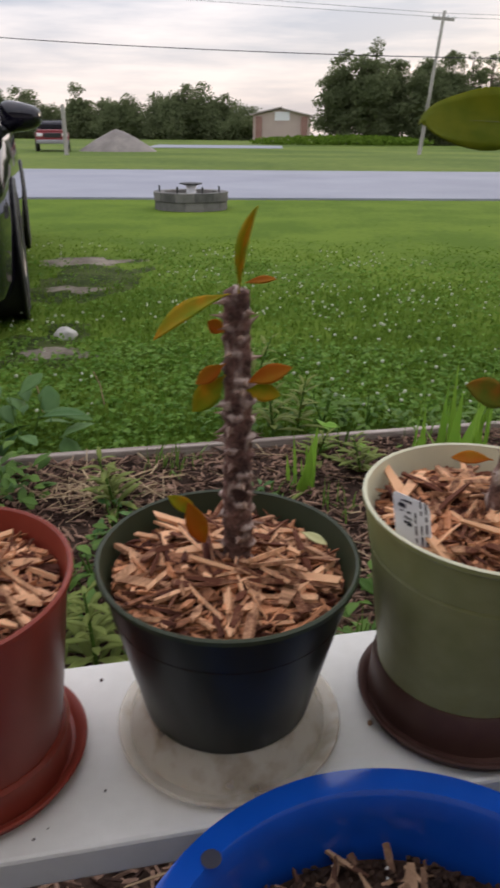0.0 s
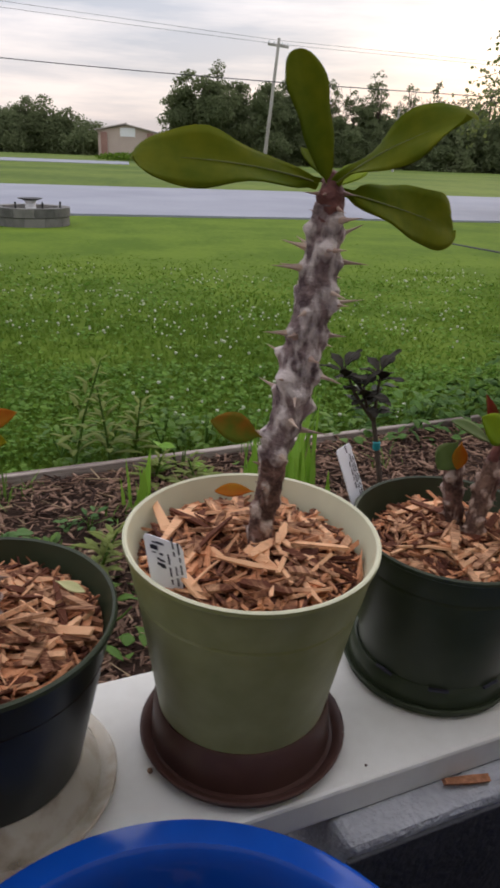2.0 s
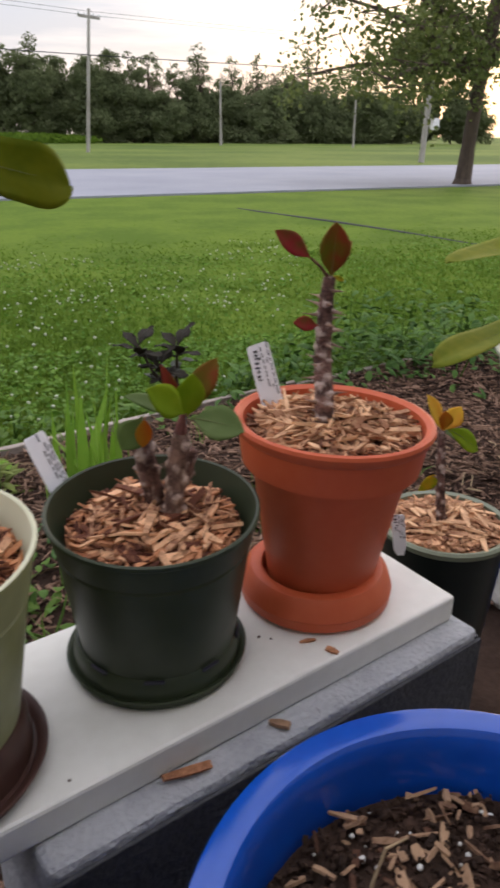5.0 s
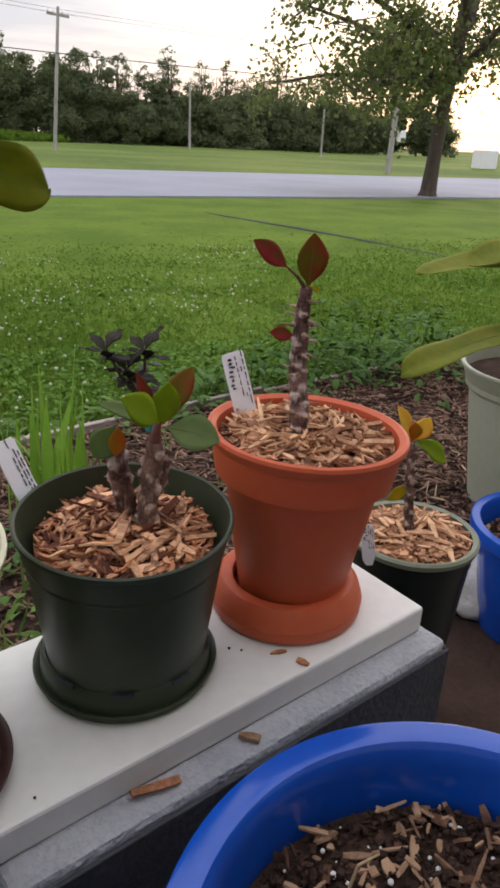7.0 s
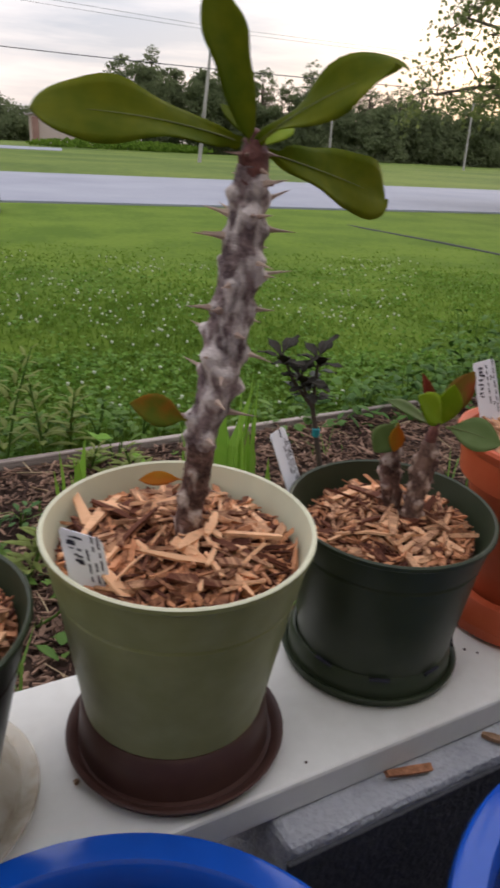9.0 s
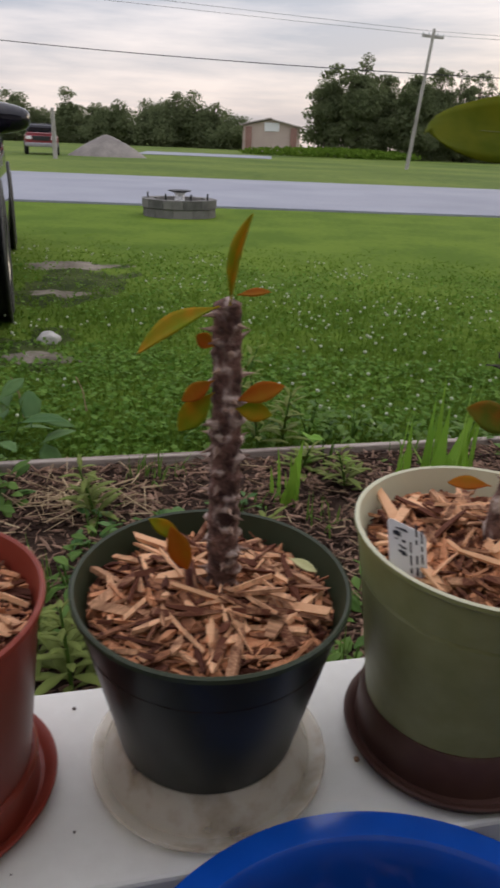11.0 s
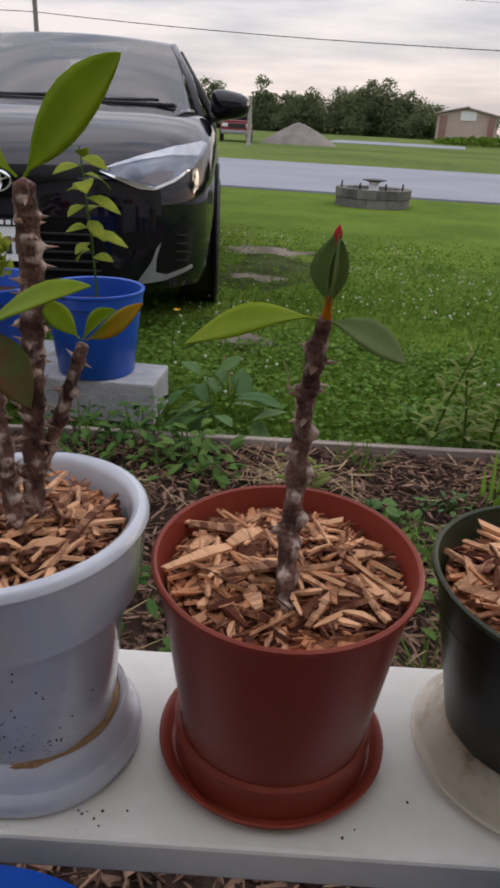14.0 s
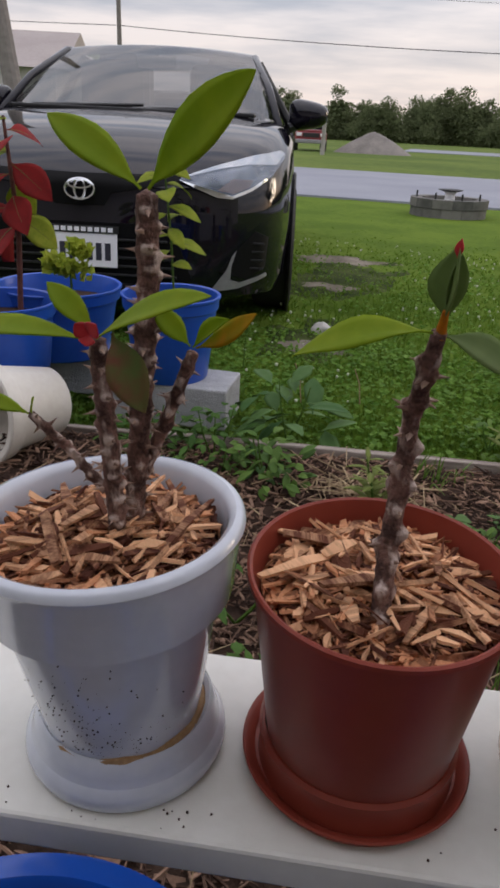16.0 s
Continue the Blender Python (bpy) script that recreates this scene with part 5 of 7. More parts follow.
# labels stuck in the pots
def tag_at(top_l, top_r, low_r, tall, label, seed, heading=True):
    """A label whose face lies in the plane of three of its corners, cut a little askew where they say so."""
    a, b, c = Vector(top_l), Vector(top_r), Vector(low_r)
    w = (b - a).length
    x, z = (b - a).normalized(), (b - c).normalized()
    y = z.cross(x).normalized()
    m = Matrix((x, y, z)).transposed().to_4x4()
    foot = (a + b) / 2 - z * tall
    ob = plant_tag(Matrix.Translation(foot), w, tall, label, tag_bars(w, tall, seed, heading))
    for q in (ob, *ob.children):
        q.data.transform(m)
    return ob


tag_at((0.1342, 0.4900, 0.6762), (0.1585, 0.4885, 0.6664), (0.1632, 0.4850, 0.6340), 0.034, "white plastic plant label with dark print, leaning in a sage pot", 5)
tag_at((0.2942, 0.6500, 0.6610), (0.3110, 0.6700, 0.6605), (0.3290, 0.6640, 0.6080), 0.056, "white plastic plant label with fine print in a dark green pot", 6, False)
tag_at((0.4985, 0.7080, 0.7025), (0.5192, 0.7080, 0.7078), (0.5290, 0.6920, 0.6560), 0.056, "white plastic plant label with a bold heading in a terracotta pot", 7)

# bits lying on the board and the block
def crumb(name, x, y, z, l, w, turn, mat, label):
    V, F = slivers(1, lambda g: (0, 0, 0), l, w, w * 0.4, tilt=0.02, seed=int(abs(x) * 1000) + 3)
    ob = link_mesh(name, V, F, mat)
    lo = min(v[2] for v in V)
    far = max(V, key=lambda v: math.hypot(v[0], v[1]))
    ob.matrix_world = pose(x, y, z - lo + 0.0003, 0, 0, turn - math.degrees(math.atan2(far[1], far[0])))
    tagged(ob, label, "wood chip", "stray wood chips")


LEDGE = BOARD_TOP - BOARD_THICK + 0.001
crumb("wood_chip", 0.460, 0.510, LEDGE, 0.024, 0.010, -12, M_CHIP_DARK, "stray brown wood chip on the concrete block")
crumb("wood_chip", 0.378, 0.487, LEDGE, 0.027, 0.010, 14, M_CHIP, "stray tan wood chip on the concrete block")
crumb("wood_chip", 0.523, 0.548, BOARD_TOP, 0.022, 0.007, 100, M_CHIP, "stray tan wood chip on the white board")
crumb("wood_chip", 0.508, 0.566, BOARD_TOP, 0.022, 0.006, 5, M_CHIP, "stray tan wood chip beside the terracotta saucer")
crumb("wood_chip", 0.135, 0.492, BOARD_TOP, 0.008, 0.006, 40, M_CHIP_DARK, "small crumb of bark on the white board")
g5 = np.random.default_rng(5)
bmc = bmesh.new()
for _ in range(46):
    q = uv(-1.3 + 1.29 * g5.uniform(), 0.012 + 0.14 * g5.uniform(), BOARD_TOP + 0.0008)
    bmesh.ops.create_icosphere(bmc, subdivisions=1, radius=g5.uniform(0.0006, 0.0016), matrix=Matrix.Translation(q))
for _ in range(30):
    q = uv(-0.987 + g5.normal(0, 0.065), 0.004 + abs(g5.normal(0, 0.016)), BOARD_TOP + 0.0006)
    bmesh.ops.create_icosphere(bmc, subdivisions=1, radius=g5.uniform(0.0003, 0.0009), matrix=Matrix.Translation(q))
tagged(part("soil_crumbs", bmc, M_SOIL), "dark crumbs of soil scattered on the white board", "soil crumbs", kind="stuff")

# ---- other pots near the board ----
def dark_pot_right():
    p = thing("potted_plant", pose(0.800, 0.785, 0.036), "black pot with an olive rim and a small orange-flowered thorny plant", "potted plant")
    h, r = 0.388, 0.086
    prof = [(0, 0.003), (0.046, 0.0), (0.05, 0.004), (0.078, h - 0.035), (0.0795, h - 0.03), (0.081, h - 0.012), (r - 0.001, h - 0.009), (r, h - 0.003), (r - 0.003, h), (r - 0.009, h - 0.002), (r - 0.011, h - 0.03)]
    pot_parts(p, prof, r - 0.01, h - 0.018, M_BLACK_POT, M_OLIVE_POT, 5)
    chips_in(p, r - 0.011, h - 0.016, 420, 17, M_CHIP_BED, (0.026, 0.008, 0.003))
    stem_at(p, [(0.7902, 0.7750, 0.4101), (0.7836, 0.7820, 0.4789), (0.7761, 0.7830, 0.5523)], [0.0066, 0.006, 0.005], M_STEM, 95, n=14, steps=60, thorns=M_THORN, thorn_len=0.005, thorn_every=0.005)
    leaf_to(p, M_FLOWER_YELLOW, (0.7775, 0.7850, 0.5524), (0.7511, 0.7850, 0.6023), 0.022, (0.2, -0.8, 0.5), 0.2, seed=71, label="yellow-orange bract")
    leaf_to(p, M_LEAF_ORANGE, (0.7787, 0.7850, 0.5522), (0.7797, 0.7850, 0.5780), 0.022, (0, -0.9, 0.4), 0.2, seed=72, label="orange bract")
    leaf_to(p, M_FLOWER_YELLOW, (0.7799, 0.7850, 0.5521), (0.8015, 0.7850, 0.5813), 0.024, (-0.2, -0.8, 0.5), 0.2, seed=73, label="yellow-orange bract")
    leaf_to(p, M_LEAF_YELLOW, (0.7823, 0.7850, 0.4937), (0.7545, 0.7850, 0.4743), 0.016, (0, -0.8, 0.5), 0.5, seed=74, label="curled yellow-green leaf")
    leaf_to(p, M_LEAF_GREY, (0.7815, 0.7850, 0.5498), (0.8078, 0.8000, 0.5362), 0.024, (0, -0.6, 0.8), 0.2, seed=75)
    leaf_to(p, M_LEAF_BRIGHT, (0.7815, 0.7850, 0.5563), (0.8391, 0.7900, 0.5144), 0.026, (-0.2, -0.7, 0.6), 0.3, seed=76)
    tag_at((0.6861, 0.7350, 0.4786), (0.7010, 0.7300, 0.4791), (0.7074, 0.7280, 0.4377), 0.036, "small white plastic plant label half hidden in a black pot", 8)


dark_pot_right()


def big_pot_right():
    p = thing("potted_plant", pose(1.60, 1.38, 0.02), "large grey-green pot with a plant of big lobed yellow-green leaves", "potted plant")
    h, r = 0.39, 0.215
    prof = [(0, 0.004), (0.135, 0.0), (0.14, 0.005), (0.185, h - 0.07), (0.19, h - 0.066), (r - 0.006, h - 0.012), (r, h - 0.008), (r, h - 0.002), (r - 0.004, h), (r - 0.012, h - 0.004), (r - 0.02, h - 0.06)]
    pot_parts(p, prof, r - 0.018, h - 0.03, M_GREY_POT)
    stem_at(p, [(1.60, 1.38, 0.36), (1.53, 1.36, 0.46), (1.50, 1.33, 0.58), (1.46, 1.30, 0.68)], [0.016, 0.014, 0.012, 0.009], M_STEM, 96, n=12, steps=40, lumps=0.05)
    for k, (bz, tip, w) in enumerate([(0.72, (0.975, 1.10, 0.694), 0.06), (0.76, (1.10, 1.14, 0.70), 0.06), (0.585, (0.97, 1.10, 0.525), 0.07), (0.72, (1.55, 1.0, 0.72), 0.16), (0.68, (1.75, 1.5, 0.62), 0.15)]):
        leaf_to(p, M_LEAF_LIME, (1.462, 1.30, bz - 0.06), tip, w, (-0.1, -0.35, 0.9), 0.18, wave=0.10, point=0.1, seed=80 + k, nx=20, ny=8, cup=0.2)


M_LEAF_LIME = material("lime_leaf", (0.16, 0.21, 0.02), (0.27, 0.28, 0.035), 0.6, scale=12, fine=70, through_light=0.4, spec=0.1)
big_pot_right()


def rock(x, y, z, size, seed, label):
    bm = bmesh.new()
    bmesh.ops.create_icosphere(bm, subdivisions=3, radius=1)
    for v in bm.verts:
        k = 1 + 0.35 * noise.noise(v.co * 1.3 + Vector((seed, 0, 0)))
        v.co = Vector((v.co.x * size[0] * k, v.co.y * size[1] * k, max(-0.5, v.co.z) * size[2] * k))
    ob = part("rock", bm, M_ROCK, smooth=True)
    ob.location = (x, y, z)
    tagged(ob, label, "rock", "rocks")


rock(1.206, 1.06, 0.075, (0.10, 0.08, 0.065), 3, "pale rounded rock beside the pots")
rock(-1.053, 3.172, 0.03, (0.05, 0.04, 0.035), 4, "small pale rock on the worn lawn")
blue_planter(1.243, 0.955, 0.26, 0.145, 0.036, 34, "blue plastic planter standing low beside the board")


def tipped_pot():
    p = thing("tipped_pot", pose(-1.37, 1.33, 0.178, 84, 0, -14), "empty white plastic pot lying on its side in the bed", "pot")
    r, h = 0.138, 0.22
    prof = [(0, -h + 0.004), (0.09, -h), (0.095, -h + 0.006), (0.118, -0.05), (0.128, -0.048), (r, -0.012), (r, -0.003), (r - 0.006, 0.0), (r - 0.024, -0.004), (r - 0.028, -0.02), (0.09, -h + 0.012), (0, -h + 0.01)]
    pot = smooth_by_angle(part("pot", lathe(prof[:5] + prof[9:]), M_WHITE_POT, p))
    smooth_by_angle(part("rim", lathe(prof[4:10]), M_WHITE_POT, pot))


M_WHITE_POT = material("cream_white_plastic", (0.72, 0.69, 0.63), (0.62, 0.58, 0.52), 0.45, scale=6, fine=60)
tipped_pot()


# ---- blue buckets on a block before the car ----
def bucket(x, y, z, r, h, label):
    p = thing("blue_bucket", pose(x, y, z), label, "bucket", "blue buckets")
    prof = [(0, 0.003), (r * 0.74, 0.0), (r * 0.76, 0.004), (r * 0.92, h - 0.045), (r - 0.006, h - 0.04), (r - 0.004, h - 0.012), (r, h - 0.008), (r, h - 0.002), (r - 0.003, h), (r - 0.010, h - 0.003), (r * 0.86, h - 0.09)]
    smooth_by_angle(part("pot", lathe(prof), M_BLUE_PALE, p))
    part("soil", lathe([(r * 0.885, h - 0.06), (0, h - 0.05)], 32), M_SOIL, p)
    return p


BUCKET = bucket(-1.135, 1.90, 0.163, 0.150, 0.256, "bright blue plastic bucket holding a young pepper plant")
bucket(-1.575, 1.93, 0.163, 0.205, 0.226, "large blue plastic bucket with a small plant")
bucket(-1.53, 1.60, 0.130, 0.165, 0.275, "blue plastic bucket with a red-leaved plant")
cbm = pose(-1.13, 1.895, 0.099, 0, 0, FRAME - 4)
concrete_block(cbm, (0.40, 0.20, 0.127), "pale grey concrete block carrying a blue bucket", 9)
concrete_block(pose(-1.56, 1.97, 0.099, 0, 0, FRAME - 2), (0.40, 0.20, 0.127), "pale grey concrete block carrying a large blue bucket", 12)


def sprig(parent, base, top, n, size, mat, seed, droop=0.35):
    """A thin stalk with n pointed leaves round it."""
    g = random.Random(seed)
    b, t = Vector(base), Vector(top)
    part("stalk", tube([local(parent, b), local(parent, b.lerp(t, 0.5) + Vector((0.006, 0, 0))), local(parent, t)], [0.0035, 0.003, 0.0018], 7), M_WEED, parent)
    for i in range(n):
        s = 0.3 + 0.7 * (i + 0.5) / n
        a = i * 2.4 + g.uniform(-0.3, 0.3)
        p = b.lerp(t, s)
        L = size * g.uniform(0.7, 1.2) * (1.15 - 0.4 * s)
        leaf_to(parent, mat, p, p + Vector((math.cos(a) * L, math.sin(a) * L, g.uniform(-0.55, 0.2) * L)), L * g.uniform(0.4, 0.6), (0, -0.5, 0.85), droop, seed=seed + i, nx=7, ny=4)


M_LEAF_CRIMSON = material("crimson_leaf", (0.38, 0.03, 0.03), (0.25, 0.03, 0.03), 0.6, scale=14, fine=90, through_light=0.4, spec=0.1)
M_LEAF_PEPPER = material("pepper_leaf", (0.24, 0.33, 0.03), (0.42, 0.45, 0.06), 0.6, scale=14, fine=90, through_light=0.45, spec=0.1)
sprig(BUCKET, (-1.105, 1.87, 0.37), (-1.13, 1.85, 0.80), 15, 0.10, M_LEAF_PEPPER, 200, 0.5)
pl = thing("red_leaved_plant", pose(-1.45, 1.60, 0.36), "red and green leaved plant growing in a blue bucket", "plant")
part("stalk", tube([(0, 0, 0), (0.02, 0, 0.25), (0.0, 0, 0.52)], [0.008, 0.007, 0.004], 8), M_STEM_RED, pl)
gg = random.Random(9)
for i in range(1, 13):
    a = i * 2.4
    b = Vector((-1.44, 1.60, 0.56 + 0.34 * i / 13))
    L = gg.uniform(0.10, 0.16)
    leaf_to(pl, M_LEAF_CRIMSON if i % 3 else M_LEAF_PEPPER, b, b + Vector((math.cos(a) * L, math.sin(a) * L, -0.09 + 0.05 * (i > 8))), 0.085, (0, -0.7, 0.7), 0.4, seed=300 + i, point=0.6)
ft = thing("feathery_plant", pose(-1.50, 1.90, 0.36), "small feathery yellow-green plant in a large blue bucket", "plant")
V, F = foliage(230, (0, 0, 0.12), (0.085, 0.085, 0.095), 0.032, 12, clumps=14)
tagged(link_mesh("foliage", V, F, M_LEAF_PEPPER, ft), "fine pale leaves", kind="stuff")
part("stalk", tube([(0, 0, 0), (0, 0, 0.17)], [0.004, 0.002], 6), M_WEED, ft)


# ---- lawn ----
PATCHES = [(-1.62, 5.35, 0.40, 0.24), (-1.38, 4.32, 0.24, 0.14), (-1.04, 2.95, 0.17, 0.14)]


def build_dirt():
    for k, (x, y, a, b) in enumerate(PATCHES):
        V, F = [], []
        n, rings = 36, 6
        for j in range(rings + 1):
            s = j / rings
            for i in range(n):
                t = 2 * math.pi * i / n
                e = 1 + 0.5 * noise.noise(Vector((math.cos(t) * 1.6 + k * 5, math.sin(t) * 1.6, 2))) + 0.35 * noise.noise(Vector((math.cos(t) * 5 + k * 5, math.sin(t) * 5, 6)))
                px, py = x + a * s * e * math.cos(t), y + b * s * e * math.sin(t)
                V.append((px, py, lawn_height(px, py) + 0.009 - 0.012 * s * s + 0.004 * noise.noise(Vector((px * 9, py * 9, 1)))))
        for j in range(rings):
            for i in range(n):
                F.append((j * n + i, j * n + (i + 1) % n, (j + 1) * n + (i + 1) % n, (j + 1) * n + i))
        tagged(link_mesh("dirt_patch", V, F, M_DIRT, smooth=True), "bare worn patch of dirt in the lawn", "dirt patch", kind="structure")


build_dirt()
M_TURF = material("thin_shaded_turf", (0.030, 0.044, 0.014), (0.075, 0.095, 0.030), 0.95, scale=4, fine=40, bump=0.6, spec=0.05, spread=0.8)
WORN_SHADED = [(-1.42, 4.7, 0.50, 1.05), (-1.12, 3.1, 0.30, 0.50)]


def build_worn_shaded():
    """Trodden turf with soil between thin grass; its dark colour also paints the car's shade."""
    for k, (x, y, a, b) in enumerate(WORN_SHADED):
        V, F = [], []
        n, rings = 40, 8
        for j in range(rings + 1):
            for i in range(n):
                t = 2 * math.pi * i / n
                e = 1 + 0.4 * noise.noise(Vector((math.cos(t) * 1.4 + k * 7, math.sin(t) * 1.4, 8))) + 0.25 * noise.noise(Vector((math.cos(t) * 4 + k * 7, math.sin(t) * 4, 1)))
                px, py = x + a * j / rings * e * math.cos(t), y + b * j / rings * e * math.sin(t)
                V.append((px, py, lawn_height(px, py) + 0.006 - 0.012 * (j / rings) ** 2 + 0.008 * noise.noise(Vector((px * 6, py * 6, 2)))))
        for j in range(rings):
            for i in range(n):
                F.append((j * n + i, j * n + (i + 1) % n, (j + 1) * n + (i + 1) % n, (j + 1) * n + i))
        tagged(link_mesh("worn_turf", V, F, M_TURF, smooth=True), "trodden turf with thin grass, coloured dark for the shade beside the car", "turf", kind="structure")


build_worn_shaded()


def lawn_points(g, n, y0, y1, left=0.98, right=0.95):
    y = np.sqrt(g.uniform(y0 * y0, y1 * y1, n * 2))
    x = g.uniform(-left, right, n * 2) * (y + 0.25)
    v = (x - CORNER.x) * FV.x + (y - CORNER.y) * FV.y
    keep = (v > EDGE_V + 0.02) & (y < 11.05 + 0.13 * x)
    for px, py, a, b in PATCHES:
        keep &= ((x - px) / a) ** 2 + ((y - py) / b) ** 2 > g.uniform(0.05, 1.1, n * 2)
    for px, py, a, b in WORN_SHADED:
        keep &= (((x - px) / a) ** 2 + ((y - py) / b) ** 2 > g.uniform(0.1, 1.5, n * 2)) | (g.uniform(0, 1, n * 2) < 0.55)
    x, y = x[keep][:n], y[keep][:n]
    z = np.array([lawn_height(a, b) for a, b in zip(x, y)])
    return x, y, z


def build_lawn():
    g = np.random.default_rng(21)
    V0, F0 = [], []
    off = 0
    for k in range(16):
        y0, y1 = 1.7 + 0.56 * k, 1.7 + 0.56 * (k + 1)
        mid = (y0 + y1) / 2
        dense = math.exp(np.interp(mid, [2.0, 4.3, 6.2, 7.4, 9.0, 10.5], np.log([3600, 1750, 640, 110, 4, 1])))
        h, w = np.interp(mid, [2.0, 4.3, 6.2, 7.4, 10.5], [0.046, 0.032, 0.016, 0.009, 0.006]), np.interp(mid, [2.0, 4.3, 6.8, 10.5], [0.0052, 0.009, 0.015, 0.018])
        x, y, z = lawn_points(g, int(dense * 0.965 * (y1 * y1 - y0 * y0)), y0, y1)
        tall = np.array([1 + 0.5 * noise.noise(Vector((a * 0.9, b * 0.9, 5))) for a, b in zip(x, y)])
        V, F = blades(x, y, z - 0.004, h * tall, w, g, 1.5)
        V0.append(V)
        F0 += (np.array(F) + off).tolist()
        off += len(V)
    tagged(link_mesh("lawn_grass", np.concatenate(V0), F0, M_BLADE), "short mown green grass of the lawn", "grass", kind="stuff")
    x, y, z = lawn_points(g, 17000, 1.7, 3.1)
    x2, y2, z2 = lawn_points(g, 8000, 2.9, 5.5)
    p = np.stack([np.concatenate([x, x2]), np.concatenate([y, y2]), np.concatenate([z, z2]) + g.uniform(0.008, 0.045, len(x) + len(x2))], 1)
    V, F = leaf_cards(p, 0.023, g, 0.72)
    tagged(link_mesh("clover_leaves", V, F, M_CLOVER), "broad clover and weed leaves among the grass", "clover", kind="stuff")
    x, y, z = lawn_points(g, 1000, 2.1, 6.0, 0.42, 0.46)
    m = np.array([noise.noise(Vector((a * 1.1, b * 1.1, 9))) for a, b in zip(x, y)]) > -0.06
    x, y, z = x[m][:720], y[m][:720], z[m][:720]
    bm = bmesh.new()
    for a, b, c in zip(x, y, z):
        bmesh.ops.create_icosphere(bm, subdivisions=1, radius=0.0074 * g.uniform(0.5, 1.15), matrix=Matrix.Translation((a, b, c + g.uniform(0.035, 0.065))))
    tagged(part("clover_blossoms", bm, M_BLOSSOM), "white clover blossoms scattered over the lawn", "clover flowers", kind="stuff")


build_lawn()

# ---- mulch and weeds in the bed ----
def bed_place(g):
    u = g.uniform(-2.2, 2.0)
    v = g.uniform(0.02 if u < -0.02 else 0.30, EDGE_V - 0.03)
    p = uv(u, v)
    return p.x, p.y, bed_height(v) + 0.006 + g.uniform(0, 0.012)


V, F = slivers(30000, bed_place, 0.027, 0.0050, 0.003, tilt=0.18, seed=3)
tagged(link_mesh("bark_mulch", V, F, M_BARK), "dark brown shredded bark mulch over the bed", "mulch", kind="stuff")
V, F = slivers(130, lambda g: (lambda p: (p.x, p.y, 0.066 + g.uniform(0, 0.018)))(uv(-0.78 + g.normal(0, 0.10), 1.29 + g.normal(0, 0.06))), 0.09, 0.003, 0.0015, tilt=0.15, seed=4)
tagged(link_mesh("dry_straw", V, F, M_STRAW), "loose dry straw on the bed", "straw", kind="stuff")


V, F = slivers(380, lambda g: (lambda p: (p.x, p.y, 0.072 + g.uniform(0, 0.012)))(uv(g.uniform(-1.6, 1.2), g.uniform(0.25, EDGE_V - 0.05))), 0.045, 0.0024, 0.0014, tilt=0.12, seed=6)
tagged(link_mesh("dry_litter", V, F, M_STRAW), "pale dry grass litter strewn over the mulch", "litter", kind="stuff")


def tuft(x, y, n, h, w, mat, seed, label, category, spread=0.05, lean=0.35, group=""):
    g = np.random.default_rng(seed)
    t = thing(category.replace(" ", "_"), pose(x, y, 0.036), label, category, group)
    V, F = blades(g.normal(0, spread, n), g.normal(0, spread, n), np.zeros(n), h, w, g, lean)
    tagged(link_mesh("leaf_tuft", V, F, mat, t), kind="stuff")
    return t


for k, (x, y, n, h) in enumerate([(0.425, 1.58, 14, 0.40), (0.38, 1.66, 6, 0.33), (0.10, 1.70, 8, 0.17), (0.47, 1.62, 6, 0.34)]):
    tuft(x, y, n, h * 0.9, 0.027, M_STRAP, 60 + k, "clump of bright green strap-shaped leaves in the bed", "strap plant", 0.030, 0.12, "strap plants")
g6 = random.Random(6)
for k in range(46):
    p = uv(g6.uniform(-1.5, 1.0), g6.uniform(0.5, EDGE_V - 0.05))
    tuft(p.x, p.y, 14, g6.uniform(0.05, 0.13), 0.005, M_WEED, 80 + k, "small tuft of grass growing through the mulch", "grass tuft", 0.025, 0.6, "grass tufts")


def leafy_weed(x, y, h, wide, n, size, mat, seed, label, name="leafy_weed", z=0.036):
    t = thing(name, pose(x, y, z), label, "weed", "leafy weeds")
    g = random.Random(seed)
    gn = np.random.default_rng(seed)
    for k in range(3):
        a = g.uniform(0, 6.28)
        part("stalk", tube([(0, 0, 0), (0.3 * wide * math.cos(a), 0.3 * wide * math.sin(a), h * 0.5), (0.45 * wide * math.cos(a), 0.45 * wide * math.sin(a), h * 0.9)], [0.003, 0.0025, 0.0015], 6), M_WEED, t)
    V, F = [], []
    for i in range(n):
        r, a = wide * math.sqrt(g.random()), g.uniform(0, 6.28)
        zz = h * (1 - 0.6 * (r / wide) ** 2) * g.uniform(0.35, 1.05)
        LV, LF = leaf_mesh(size * g.uniform(0.6, 1.3), size * g.uniform(0.35, 0.6), droop=g.uniform(0.1, 0.5), seed=seed + i, nx=5, ny=4, cup=0.2, thick=0.0004)
        m = Matrix.Translation((r * math.cos(a), r * math.sin(a), zz)) @ pose(0, 0, 0, 0, 0, math.degrees(a) + g.uniform(-70, 70)) @ pose(0, 0, 0, g.uniform(-25, 25), -g.uniform(-20, 40), 0)
        o = len(V)
        V += [tuple(m @ Vector(q)) for q in LV]
        F += [tuple(o + q for q in f) for f in LF]
    tagged(link_mesh("foliage", V, F, mat, t, smooth=True), kind="stuff")
    return t


